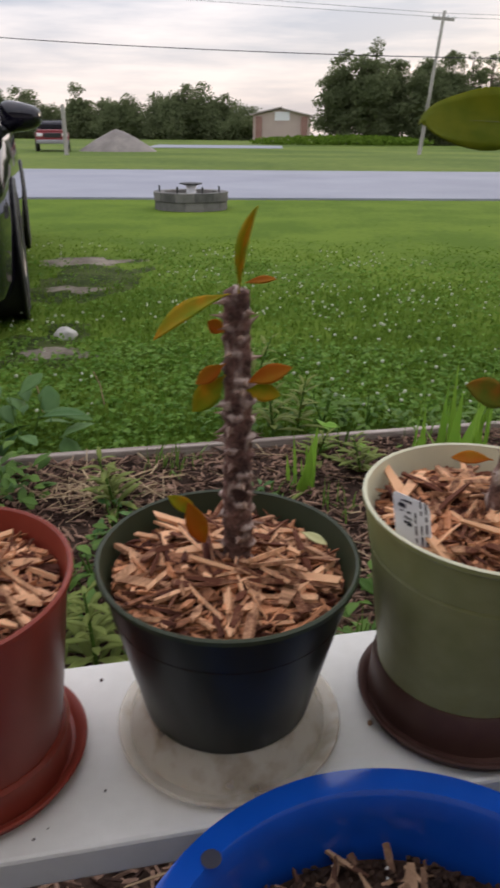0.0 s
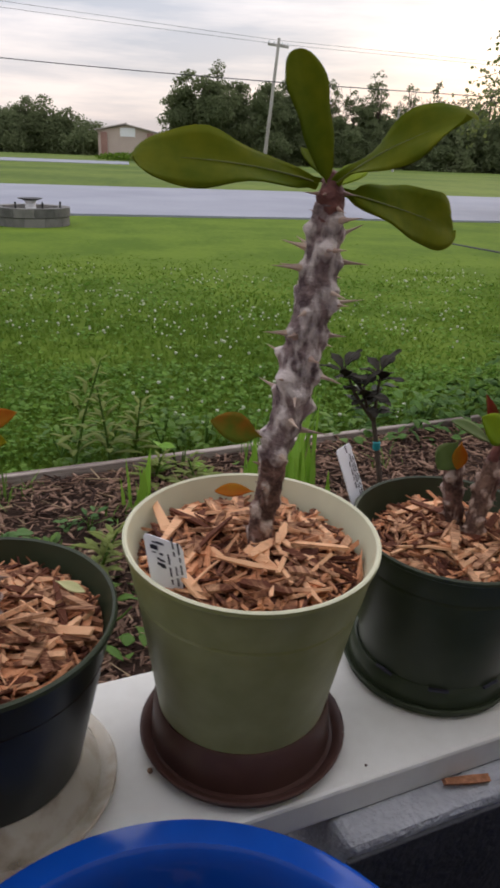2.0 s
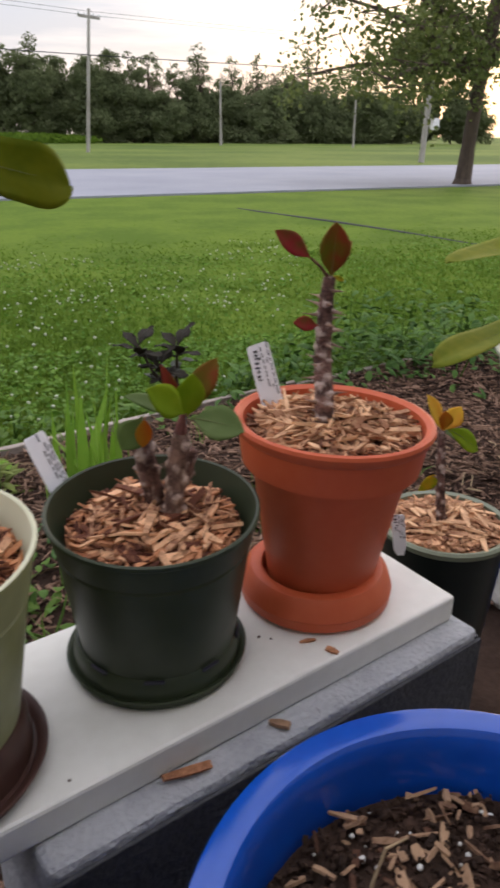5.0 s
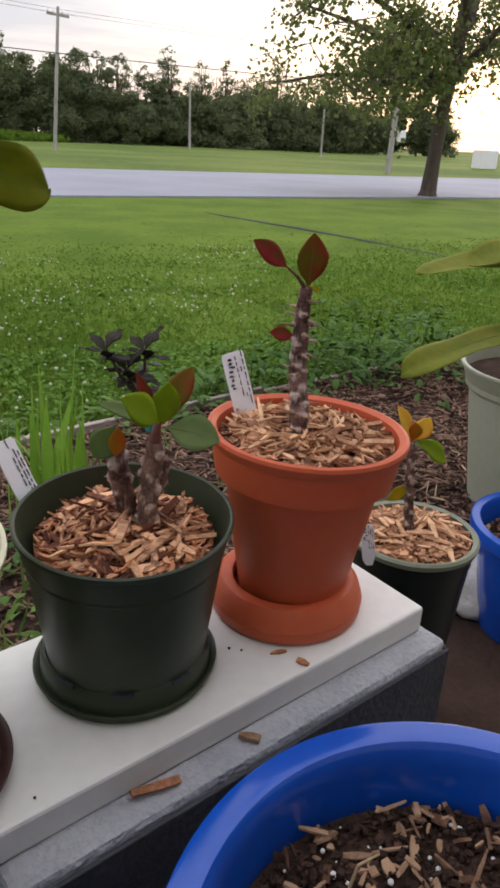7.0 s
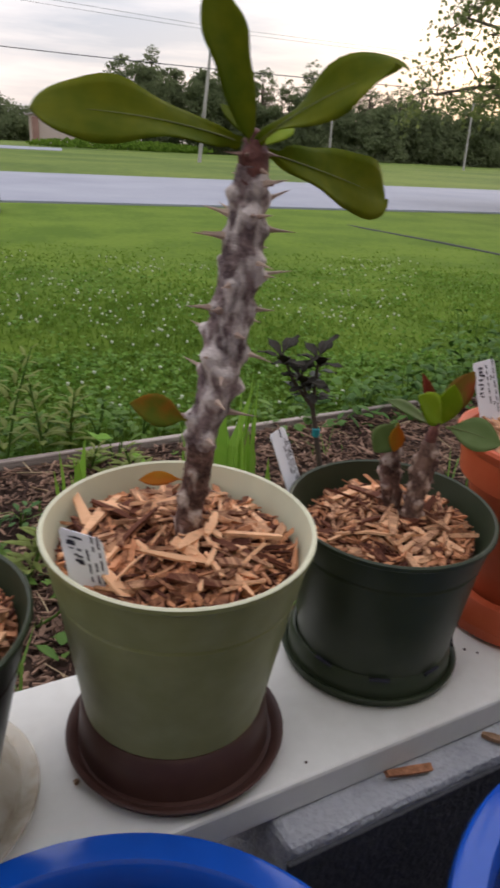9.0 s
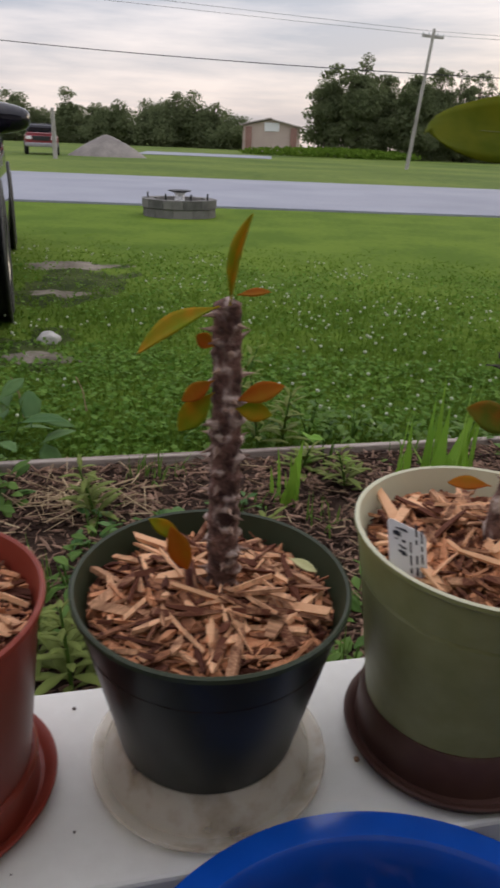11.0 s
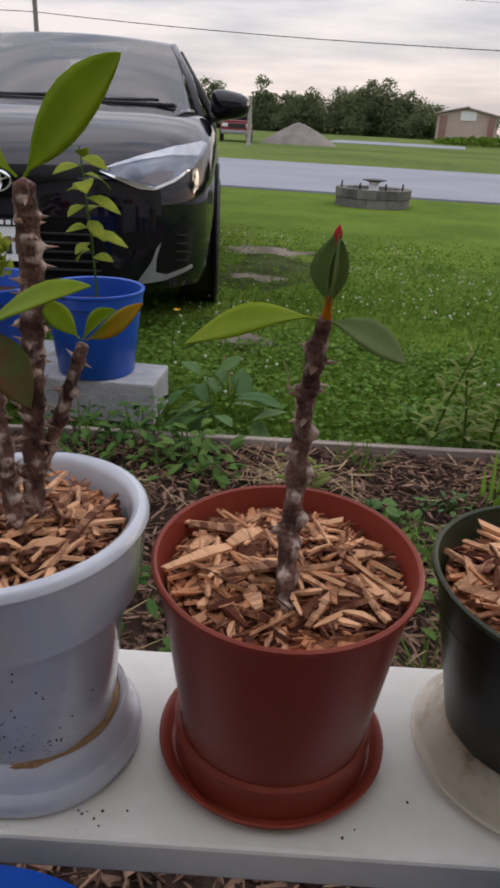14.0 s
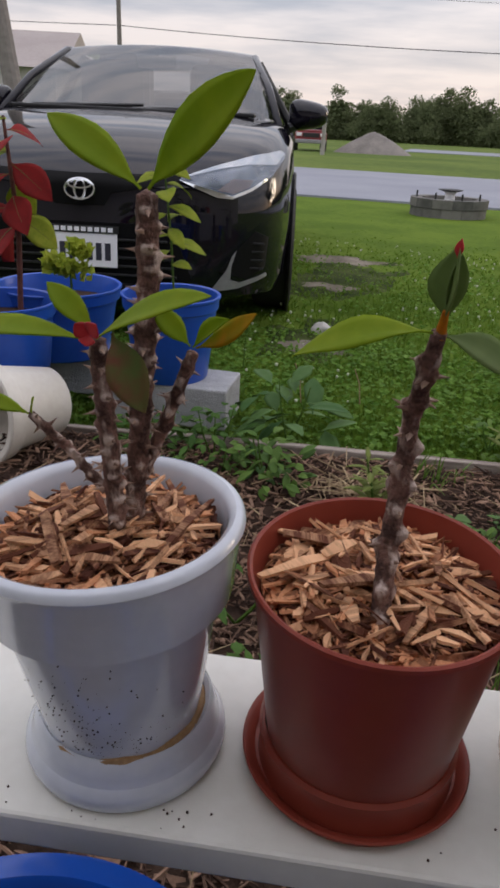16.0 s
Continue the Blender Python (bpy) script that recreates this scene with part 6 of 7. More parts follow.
leafy_weed(-0.66, 1.56, 0.15, 0.10, 60, 0.050, M_WEED, 401, "leafy green weed spreading over the bed")
leafy_weed(-0.84, 1.62, 0.18, 0.11, 80, 0.045, M_VINE, 402, "leafy green weed beside the concrete block")
leafy_weed(-1.02, 1.60, 0.14, 0.13, 90, 0.045, M_VINE, 403, "leafy green weed in the bed before the concrete block")
leafy_weed(-0.72, 1.86, 0.19, 0.13, 22, 0.115, M_WEED_BROAD, 404, "weed with large dull green leaves at the bed's edge")
leafy_weed(-0.50, 1.03, 0.10, 0.12, 40, 0.045, M_VINE, 405, "low leafy weed in the mulch behind the pots")
leafy_weed(-0.22, 0.86, 0.07, 0.08, 20, 0.040, M_VINE, 406, "low leafy weed in the mulch behind the pots")
leafy_weed(0.18, 1.92, 0.11, 0.06, 10, 0.06, M_STRAP, 407, "young plant with rounded light green leaves")
leafy_weed(0.02, 1.25, 0.07, 0.14, 40, 0.05, M_WEED, 408, "low weed with narrow leaves among the mulch")
leafy_weed(0.30, 1.2, 0.07, 0.13, 40, 0.05, M_WEED, 409, "low weed with narrow leaves among the mulch")
leafy_weed(0.72, 2.18, 0.10, 0.14, 70, 0.05, M_WEED, 410, "leafy ground cover along the edging board", z=0.02)
for k, (x, y) in enumerate([(0.98, 2.26), (1.22, 2.34), (1.47, 2.38), (1.72, 2.42), (1.98, 2.46), (1.6, 2.62), (1.9, 2.7), (1.85, 2.22)]):
    leafy_weed(x, y, 0.16 + 0.03 * (k % 3) + 0.12 * (k > 3), 0.19, 120, 0.052, M_VINE, 420 + k, "dark green ground cover mounding beside the bed", z=0.02)


def tall_weed(x, y, h, seed, lean, label):
    t = thing("tall_weed", pose(x, y, 0.036), label, "weed", "tall weeds")
    g = random.Random(seed)
    part("stalk", tube([(0, 0, 0), (lean * 0.4, 0, h * 0.5), (lean, 0, h)], [0.004, 0.0035, 0.0018], 6), M_WEED, t)
    for i in range(30):
        s = 0.12 + 0.88 * i / 30
        a = i * 2.4
        L = 0.085 * (1.1 - 0.6 * s) * g.uniform(0.7, 1.2)
        leaf(t, M_WEED_OLIVE, (lean * s * s, 0, h * s), math.degrees(a), g.uniform(15, 55), L, L * 0.25, seed=seed + i, nx=6, ny=2, droop=0.3)


gw = random.Random(12)
for k in range(16):
    q = uv(gw.uniform(-1.25, 0.15), gw.uniform(0.45, 1.42))
    leafy_weed(q.x, q.y, gw.uniform(0.05, 0.10), gw.uniform(0.05, 0.10), gw.randint(16, 34), gw.uniform(0.03, 0.05), M_WEED if k % 3 else M_WEED_BROAD, 600 + 40 * k, "low leafy weed growing through the dark mulch", z=0.045)


for k, (x, y, hh) in enumerate([(0.13, 2.20, 0.13), (0.27, 2.19, 0.12), (-0.04, 2.16, 0.09), (-0.17, 2.10, 0.10), (0.42, 2.16, 0.08)]):
    leafy_weed(x, y, hh, 0.085, 44, 0.036, M_WEED, 1400 + 40 * k, "bushy green weed leaning over the edging board", z=0.03)
tall_weed(-0.12, 2.0, 0.33, 500, 0.09, "tall thin weed with narrow leaves at the bed's edge")
tall_weed(-0.02, 2.04, 0.24, 530, -0.03, "tall thin weed with narrow leaves at the bed's edge")
gv = random.Random(31)
for k in range(9):
    q = uv(gv.uniform(-0.85, -0.05), gv.uniform(0.62, 1.40))
    tall_weed(q.x, q.y, gv.uniform(0.09, 0.19), 700 + 37 * k, gv.uniform(-0.05, 0.05), "olive narrow-leaved weed sprouting from the mulch")
tall_weed(0.05, 2.1, 0.17, 560, 0.02, "short thin weed with narrow leaves at the bed's edge")


def dark_plant(x, y):
    t = thing("dark_leaved_plant", pose(x, y, 0.036), "dark purple-leaved sapling with teal tape round its stem", "plant")
    part("stem", tube([(0, 0, 0), (-0.012, 0, 0.10), (-0.030, 0, 0.19), (-0.046, 0, 0.265)], [0.008, 0.0075, 0.0065, 0.0055], 8), M_TRUNK, t)
    tape = part("tape", lathe([(0.0075, -0.012), (0.0100, -0.009), (0.0100, 0.009), (0.0075, 0.012)], 12), M_TEAL, t, "teal tape")
    tape.location = (-0.030, 0, 0.19)
    g = random.Random(4)
    for tx, ty, tz in [(-0.130, 0.0, 0.395), (-0.035, 0.01, 0.385), (-0.085, -0.02, 0.350)]:
        part("branch", tube([(-0.044, 0, 0.255), (-0.05 + (tx + 0.05) * 0.6, ty * 0.6, 0.255 + (tz - 0.255) * 0.5), (tx, ty, tz)], [0.005, 0.004, 0.003], 6), M_TRUNK, t)
        for k in range(6):
            leaf(t, M_LEAF_DARK, (tx, ty, tz - 0.012 * (k % 3)), k * 137 + 40 * tx, 66 - 9 * k, g.uniform(0.056, 0.072), g.uniform(0.034, 0.042), seed=k, nx=6, ny=4, wave=0.10)
        for k in range(7):
            q = 0.25 + 0.09 * k
            at = Vector((-0.045, 0, 0.255)).lerp(Vector((tx, ty, tz)), q)
            leaf(t, M_LEAF_DUSK if k % 2 else M_LEAF_DARK, at, k * 144 + 900 * ty, g.uniform(-5, 30), g.uniform(0.046, 0.060), g.uniform(0.026, 0.034), seed=20 + k, nx=6, ny=4, wave=0.10)


dark_plant(0.705, 1.70)


def dry_stalk(x, y, h, lean, label, flower=None):
    t = thing("dry_stalk", pose(x, y, 0.03), label, "stalk", "bare stalks")
    part("stalk", tube([(0, 0, 0), (lean * 0.3, 0, h * 0.6), (lean, 0, h)], [0.003, 0.0025, 0.0018], 6), M_STRAW if not flower else M_WEED, t)
    if flower:
        for k in range(6):
            leaf(t, flower, (lean, 0, h), k * 60, 35, 0.016, 0.010, seed=k, nx=4, ny=2)
        for k in range(5):
            leaf(t, M_WEED, (lean * 0.3, 0, h * (0.2 + 0.12 * k)), k * 144, 30, 0.035, 0.008, seed=k, nx=4, ny=2)


dry_stalk(-0.62, 2.30, 0.12, -0.03, "bent pale dry stalk in the grass")
dry_stalk(-0.80, 2.20, 0.14, -0.03, "bent pale dry stalk in the grass")
dry_stalk(-1.13, 2.45, 0.20, 0.02, "slender weed with a yellow flower", M_FLOWER_YELLOW)


# ---- stone ring on the lawn ----
def stone_ring(x, y):
    t = thing("stone_ring", pose(x, y, 0.0), "low round ring of two courses of grey stones on the lawn", "stone ring")
    r, h = 0.47, 0.11
    for c in range(2):
        n = 12
        for i in range(n):
            a0, a1 = 2 * math.pi * (i + 0.5 * c) / n + 0.005, 2 * math.pi * (i + 1 + 0.5 * c) / n - 0.005
            bm = bmesh.new()
            ring = []
            for s in range(5):
                a = a0 + (a1 - a0) * s / 4
                ring.append([bm.verts.new((q * math.cos(a), q * math.sin(a), z)) for q, z in ((r - 0.13, c * h), (r + 0.012 * c, c * h), (r + 0.012 * c, c * h + h - 0.006), (r - 0.13, c * h + h - 0.006))])
            for p, q in zip(ring, ring[1:]):
                for k in range(4):
                    bm.faces.new((p[k], p[(k + 1) % 4], q[(k + 1) % 4], q[k]))
            bm.faces.new(ring[0][::-1]), bm.faces.new(ring[-1])
            bmesh.ops.recalc_face_normals(bm, faces=bm.faces)
            part("stone", bm, M_STONE, t)
    part("gravel_fill", lathe([(r - 0.12, 0.12), (0, 0.15)], 24), M_GRAVEL, t)
    for a in (200, 255, 300, 340):
        part("peg", tube([((r - 0.06) * math.cos(radians(a)), (r - 0.06) * math.sin(radians(a)), 0.2), ((r - 0.06) * math.cos(radians(a)), (r - 0.06) * math.sin(radians(a)), 0.29)], 0.012, 6), M_TRIM, t)
    b = thing("birdbath", pose(x - 0.0, y + 0.02, 0.135), "small white pedestal with a dark shallow bowl in the stone ring", "birdbath")
    part("pedestal", lathe([(0.10, 0), (0.07, 0.02), (0.06, 0.12), (0.08, 0.15)], 20), M_WHITE, b)
    part("bowl", lathe([(0.0, 0.158), (0.08, 0.152), (0.15, 0.17), (0.155, 0.178), (0.145, 0.18), (0.08, 0.165), (0, 0.163)], 24), M_TRIM, b, "dark shallow bowl")


stone_ring(-1.54, 9.62)
# a hose curving through the grass
hose = part("garden_hose", tube([(3.36, 9.4, 0.0), (3.6, 8.5, 0.0), (3.9, 7.6, 0.0), (4.15, 6.6, 0.0), (4.32, 5.6, 0.0), (4.6, 4.8, 0)], [0.012, 0.02, 0.022, 0.022, 0.022, 0.012], 8), M_WIRE)
hose.location.z = -0.012
tagged(hose, "dark hose lying across the lawn in a curve", "hose")

# ---- the parked car: nose at the origin, x across, y to the rear ----
from mathutils.bvhtree import BVHTree

CAR = thing("car", pose(-1.894, 2.497, 0.0, 0, 0, 21.0), "black four-door sedan parked nose-on at the edge of the lawn", "car")


def table(keys, y):
    return float(np.interp(y, [k[0] for k in keys], [k[1] for k in keys]))


HALF = [(0.0, 0.36), (0.02, 0.50), (0.06, 0.63), (0.14, 0.745), (0.28, 0.82), (0.5, 0.862), (0.9, 0.883), (2.5, 0.888), (3.9, 0.87), (4.3, 0.82), (4.52, 0.72), (4.62, 0.5)]
HOOD = [(0.0, 0.675), (0.04, 0.725), (0.12, 0.785), (0.3, 0.868), (0.6, 0.925), (0.9, 0.955), (1.2, 0.972), (1.5, 0.965), (3.6, 0.99), (3.95, 1.01), (4.45, 0.99), (4.56, 0.95), (4.62, 0.75)]
BELT = [(0.0, 0.64), (0.12, 0.71), (0.3, 0.785), (0.6, 0.848), (1.0, 0.885), (1.6, 0.90), (3.0, 0.925), (4.2, 0.94), (4.62, 0.74)]
SILL = [(0.0, 0.24), (0.1, 0.20), (0.4, 0.175), (1.0, 0.17), (4.0, 0.19), (4.62, 0.30)]


def body_section(y):
    w, top, belt, low = table(HALF, y), table(HOOD, y), table(BELT, y), table(SILL, y)
    mid = (belt + low) / 2
    crease = w * 0.90
    return [(0, low), (w * 0.80, low), (w * 0.955, low + 0.03), (w * 0.985, low + 0.10), (w, mid), (w * 0.995, mid + 0.12), (w * 0.975, belt - 0.03), (w * 0.94, belt), (crease, belt + (top - belt) * 0.45), (w * 0.80, belt + (top - belt) * 0.72), (w * 0.62, top - (top - belt) * 0.08), (w * 0.42, top - 0.004), (w * 0.2, top + 0.003), (0, top + 0.004)]


def loft(sections, ys):
    bm = bmesh.new()
    rows = []
    for pts, y in zip(sections, ys):
        right = [bm.verts.new((x, y, z)) for x, z in pts]
        left = [bm.verts.new((-x, y, z)) for x, z in pts[1:-1]][::-1]
        rows.append(right + left)
    n = len(rows[0])
    for a, b in zip(rows, rows[1:]):
        for k in range(n):
            bm.faces.new((a[k], b[k], b[(k + 1) % n], a[(k + 1) % n]))
    bm.faces.new(rows[0])
    bm.faces.new(rows[-1][::-1])
    bmesh.ops.recalc_face_normals(bm, faces=bm.faces)
    return bm


def build_car():
    ys = [0.0, 0.012, 0.03, 0.06, 0.10, 0.15, 0.21, 0.28, 0.36, 0.46, 0.58, 0.72, 0.9, 1.1, 1.35, 1.7, 2.1, 2.6, 3.1, 3.6, 3.95, 4.2, 4.4, 4.5, 4.57, 4.62]
    bm = loft([body_section(y) for y in ys], ys)
    tree = BVHTree.FromBMesh(bm)
    body = smooth_by_angle(part("body", bm, M_CAR, CAR), 50)

    def patch(name, outline, mat, lift=0.006, parent=None, cuts=5, label="", start=-1.0):
        """A panel over the nose: an outline in x and z laid on the body, standing lift proud, with a rim."""
        b = bmesh.new()
        f = b.faces.new([b.verts.new((x, 0, z)) for x, z in outline])
        bmesh.ops.triangulate(b, faces=[f])
        for _ in range(cuts - 2):
            bmesh.ops.subdivide_edges(b, edges=[e for e in b.edges if e.calc_length() > 0.03], cuts=1)
            bmesh.ops.triangulate(b, faces=b.faces[:])
        for v in b.verts:
            hit = tree.ray_cast(Vector((v.co.x, start, v.co.z)), Vector((0, 1, 0)))
            y = hit[0].y if hit[0] is not None else 0.5
            v.co.y = y - lift
        bmesh.ops.recalc_face_normals(b, faces=b.faces)
        rim = [e for e in b.edges if e.is_boundary]
        ext = bmesh.ops.extrude_edge_only(b, edges=rim)
        for v in [g for g in ext["geom"] if isinstance(g, bmesh.types.BMVert)]:
            v.co.y += lift + 0.012
        bmesh.ops.recalc_face_normals(b, faces=b.faces)
        return smooth_by_angle(part(name, b, mat, parent or CAR, label), 40)

    def mirror(o):
        return [(-x, z) for x, z in o][::-1]

    # upper grille band, lower intake, vents
    patch("upper_grille", [(-0.46, 0.694), (-0.30, 0.667), (-0.13, 0.637), (-0.10, 0.587), (0.10, 0.587), (0.13, 0.637), (0.30, 0.667), (0.46, 0.694), (0.44, 0.722), (0.24, 0.712), (0, 0.708), (-0.24, 0.712), (-0.44, 0.722)], M_GRILLE, 0.004)
    patch("lower_intake", [(-0.46, 0.30), (-0.40, 0.275), (0.40, 0.275), (0.46, 0.30), (0.40, 0.46), (0.34, 0.52), (-0.34, 0.52), (-0.40, 0.46)], M_GRILLE, 0.004)
    for k in range(5):
        part("grille_bar", box((0.80 - 0.02 * k, 0.012, 0.010), (0, -0.012 + 0.0, 0.31 + 0.036 * k), 0.003), M_TRIM, CAR)
    vent = [(0.57, 0.335), (0.69, 0.30), (0.765, 0.34), (0.775, 0.47), (0.72, 0.50), (0.66, 0.44)]
    lip = [(0.535, 0.250), (0.66, 0.262), (0.775, 0.300), (0.77, 0.316), (0.66, 0.286), (0.622, 0.300), (0.626, 0.36), (0.645, 0.425), (0.626, 0.40), (0.606, 0.345), (0.598, 0.300)]
    lamp = [(0.405, 0.700), (0.47, 0.672), (0.56, 0.637), (0.62, 0.632), (0.70, 0.664), (0.78, 0.722), (0.822, 0.784), (0.828, 0.810), (0.80, 0.818), (0.70, 0.800), (0.56, 0.760), (0.46, 0.727)]
    for o in (lambda p: p, mirror):
        v = patch("side_vent", o(vent), M_GRILLE, 0.004)
        for k in range(4):
            sx = 1 if o(vent)[0][0] > 0 else -1
            part("vent_slat", box((0.12, 0.01, 0.008), (sx * 0.70, 0.118, 0.345 + 0.035 * k), 0.002), M_TRIM, v)
        # pale grey strip paints the sky's reflection on the bumper lip
        patch("lip_trim", o(lip), M_GLINT_TRIM, 0.006, label="lower bumper corner with its sky glint painted pale grey")
        h = patch("headlight", o(lamp), M_LAMP_BACK, 0.003, cuts=6, label="headlight with chrome upper edge")
        patch("lens", o(lamp), M_LENS, 0.020, h, 6)
        edge = [(0.41, 0.704), (0.56, 0.744), (0.68, 0.764), (0.79, 0.762), (0.824, 0.806), (0.80, 0.816), (0.70, 0.799), (0.56, 0.760), (0.46, 0.727)]
        patch("chrome_edge", o(edge), M_CHROME, 0.012, h)
        keel = [(0.405, 0.700), (0.47, 0.672), (0.56, 0.637), (0.62, 0.632), (0.70, 0.664), (0.76, 0.706), (0.752, 0.712), (0.695, 0.674), (0.62, 0.644), (0.56, 0.649), (0.47, 0.684)]
        patch("lower_edge", o(keel), M_CHROME, 0.023, h)
        patch("turn_signal", o([(0.560, 0.664), (0.625, 0.652), (0.685, 0.676), (0.700, 0.705), (0.620, 0.708)]), M_AMBER, 0.010, h, label="amber turn signal")
    # plate with illegible bars, dealer frame above it, maker's badge as plain rings
    pl = part("number_plate", box((0.305, 0.006, 0.140), (0, 0, 0), 0.004), M_TAG, CAR, "white number plate with dark bars")
    pl.matrix_local = pose(0.0, -0.022, 0.410, -4, 0, 0)
    for k in range(7):
        part("bar", box((0.024, 0.002, 0.07), (-0.115 + 0.038 * k, -0.004, -0.006), 0.002), M_INK, pl)
    pf = part("plate_frame", box((0.32, 0.008, 0.030), (0, 0, 0), 0.003), M_TRIM, CAR)
    pf.matrix_local = pose(0.0, -0.020, 0.492, -4, 0, 0)
    for k in range(10):
        part("bar", box((0.020, 0.002, 0.018), (-0.126 + 0.028 * k, -0.005, 0), 0.001), M_TAG, pf)
    badge = new("badge")
    badge.parent = CAR
    badge.matrix_local = pose(0.004, -0.014, 0.648, 80, 0, 0)
    ring = [(math.cos(2 * math.pi * i / 32), math.sin(2 * math.pi * i / 32)) for i in range(33)]
    for a, b, oy in ((0.060, 0.040, 0.0), (0.022, 0.037, 0.0), (0.048, 0.016, 0.019)):
        part("badge_ring", tube([(a * x, b * y + oy, 0) for x, y in ring], 0.006, 6, cap=False), M_CHROME, badge)
    # bonnet shut line
    part("bonnet_seam", tube([(-0.70, 0.95, 0.912), (-0.66, 0.40, 0.840), (-0.52, 0.10, 0.722), (-0.25, 0.028, 0.706), (0, 0.016, 0.700), (0.25, 0.028, 0.706), (0.52, 0.10, 0.722), (0.66, 0.40, 0.840), (0.70, 0.95, 0.912)], 0.003, 5), M_TRIM, CAR)

    # greenhouse: roof, pillars, glass
    def glass_sheet(name, low, high, n=12, m=6, mat=M_GLASS, bow=0.02):
        b = bmesh.new()
        rows = []
        for j in range(m + 1):
            s = j / m
            rows.append([b.verts.new(Vector(low(i / n * 2 - 1)).lerp(Vector(high(i / n * 2 - 1)), s) + Vector((0, -bow * math.sin(math.pi * s), bow * math.sin(math.pi * s)))) for i in range(n + 1)])
        for p, q in zip(rows, rows[1:]):
            for i in range(n):
                b.faces.new((p[i], p[i + 1], q[i + 1], q[i]))
        ob = part(name, b, mat, CAR, smooth=True)
        ob.visible_shadow = False
        return ob

    glass_sheet("windscreen", lambda q: (0.765 * q, 1.10 + 0.22 * q * q, 1.01 - 0.03 * q * q), lambda q: (0.585 * q, 1.93 + 0.10 * q * q, 1.385 - 0.025 * q * q))
    glass_sheet("rear_window", lambda q: (0.66 * q, 4.0 - 0.1 * q * q, 1.06), lambda q: (0.54 * q, 3.25 - 0.05 * q * q, 1.365 - 0.02 * q * q), bow=-0.02)
    for s in (-1, 1):
        for y0, y1, t0, t1 in ((1.42, 2.42, 2.02, 2.42), (2.50, 3.40, 2.50, 3.22)):
            b = bmesh.new()
            f = b.faces.new([b.verts.new(p) for p in ((s * 0.842, y0, 0.955), (s * 0.85, y1, 0.97), (s * 0.60, t1, 1.345), (s * 0.60, t0, 1.335))])
            part("side_window", b, M_GLASS, CAR).visible_shadow = False
        # roof rail and pillars as one bent tube each
        part("roof_rail", tube([(s * 0.78, 1.24, 0.955), (s * 0.70, 1.58, 1.17), (s * 0.595, 2.0, 1.345), (s * 0.58, 2.5, 1.38), (s * 0.58, 3.1, 1.365), (s * 0.66, 3.65, 1.22), (s * 0.74, 4.02, 1.04)], [0.022, 0.021, 0.021, 0.020, 0.022, 0.04, 0.05], 10), M_CAR, CAR, smooth=True)
        part("door_pillar", tube([(s * 0.855, 2.46, 0.955), (s * 0.60, 2.46, 1.35)], 0.03, 8), M_TRIM, CAR)
        # door mirror
        mb = bmesh.new()
        bmesh.ops.create_uvsphere(mb, u_segments=24, v_segments=14, radius=1)
        for v in mb.verts:
            q = v.co.copy()
            v.co = Vector((math.copysign(abs(q.x) ** 0.6, q.x), q.y, math.copysign(abs(q.z) ** 0.65, q.z)))
            v.co = Vector((v.co.x * 0.118, (v.co.y if v.co.y < 0 else v.co.y * 0.45) * 0.085, v.co.z * (0.078 - 0.02 * s * v.co.x)))
        mr = part("door_mirror", mb, M_CAR, CAR, smooth=True)
        at = pose(s * 0.945, 1.62, 1.03, 0, 0, -s * 8)
        mr.matrix_local = at
        part("mirror_arm", tube([(s * 0.83, 1.60, 0.955), (s * 0.90, 1.61, 0.98)], [0.03, 0.022], 8), M_TRIM, mr).matrix_local = at.inverted()
    rb = bmesh.new()
    rows = []
    for y, z, w in ((1.90, 1.368, 0.598), (1.96, 1.388, 0.600), (2.1, 1.404, 0.600), (2.5, 1.418, 0.60), (2.9, 1.408, 0.598), (3.2, 1.378, 0.58), (3.27, 1.36, 0.575)):
        rows.append([rb.verts.new((w * q, y + (0.08 * q * q if y < 2 else -0.03 * q * q if y > 3.1 else 0), z - 0.035 * q * q)) for q in [k / 6 - 1 for k in range(13)]])
    for p, q in zip(rows, rows[1:]):
        for i in range(12):
            rb.faces.new((p[i], p[i + 1], q[i + 1], q[i]))
    roof = part("roof", rb, M_CAR, CAR, smooth=True)
    sol = roof.modifiers.new("thick", "SOLIDIFY")
    sol.thickness = 0.03
    # inside: dashboard, seats, headrests, rear-view mirror
    part("dashboard", box((1.35, 0.5, 0.16), (0, 1.62, 0.96), 0.05), M_TRIM, CAR)
    for s in (-0.38, 0.38):
        seat = part("seat", box((0.50, 0.16, 0.62), (s, 2.45, 1.02), 0.06), M_SEAT, CAR)
        part("headrest", box((0.27, 0.10, 0.18), (s, 2.5, 1.30), 0.045), M_SEAT, seat)
    part("rear_seat", box((1.25, 0.2, 0.5), (0, 3.4, 0.95), 0.06), M_SEAT, CAR)
    part("rear_view_mirror", box((0.24, 0.03, 0.07), (0, 1.86, 1.29), 0.012), M_TRIM, CAR)
    part("mirror_stalk", tube([(0, 1.86, 1.32), (0, 1.90, 1.36)], 0.014, 8), M_TRIM, CAR)
    part("cowl", box((1.30, 0.14, 0.02), (0, 1.13, 1.004), 0.006), M_TRIM, CAR)
    part("wiper", tube([(-0.55, 1.12, 1.01), (-0.2, 1.10, 1.02), (0.05, 1.14, 1.03)], 0.009, 6), M_TRIM, CAR)
    part("wiper", tube([(0.05, 1.12, 1.01), (0.32, 1.10, 1.02), (0.55, 1.22, 1.03)], 0.009, 6), M_TRIM, CAR)
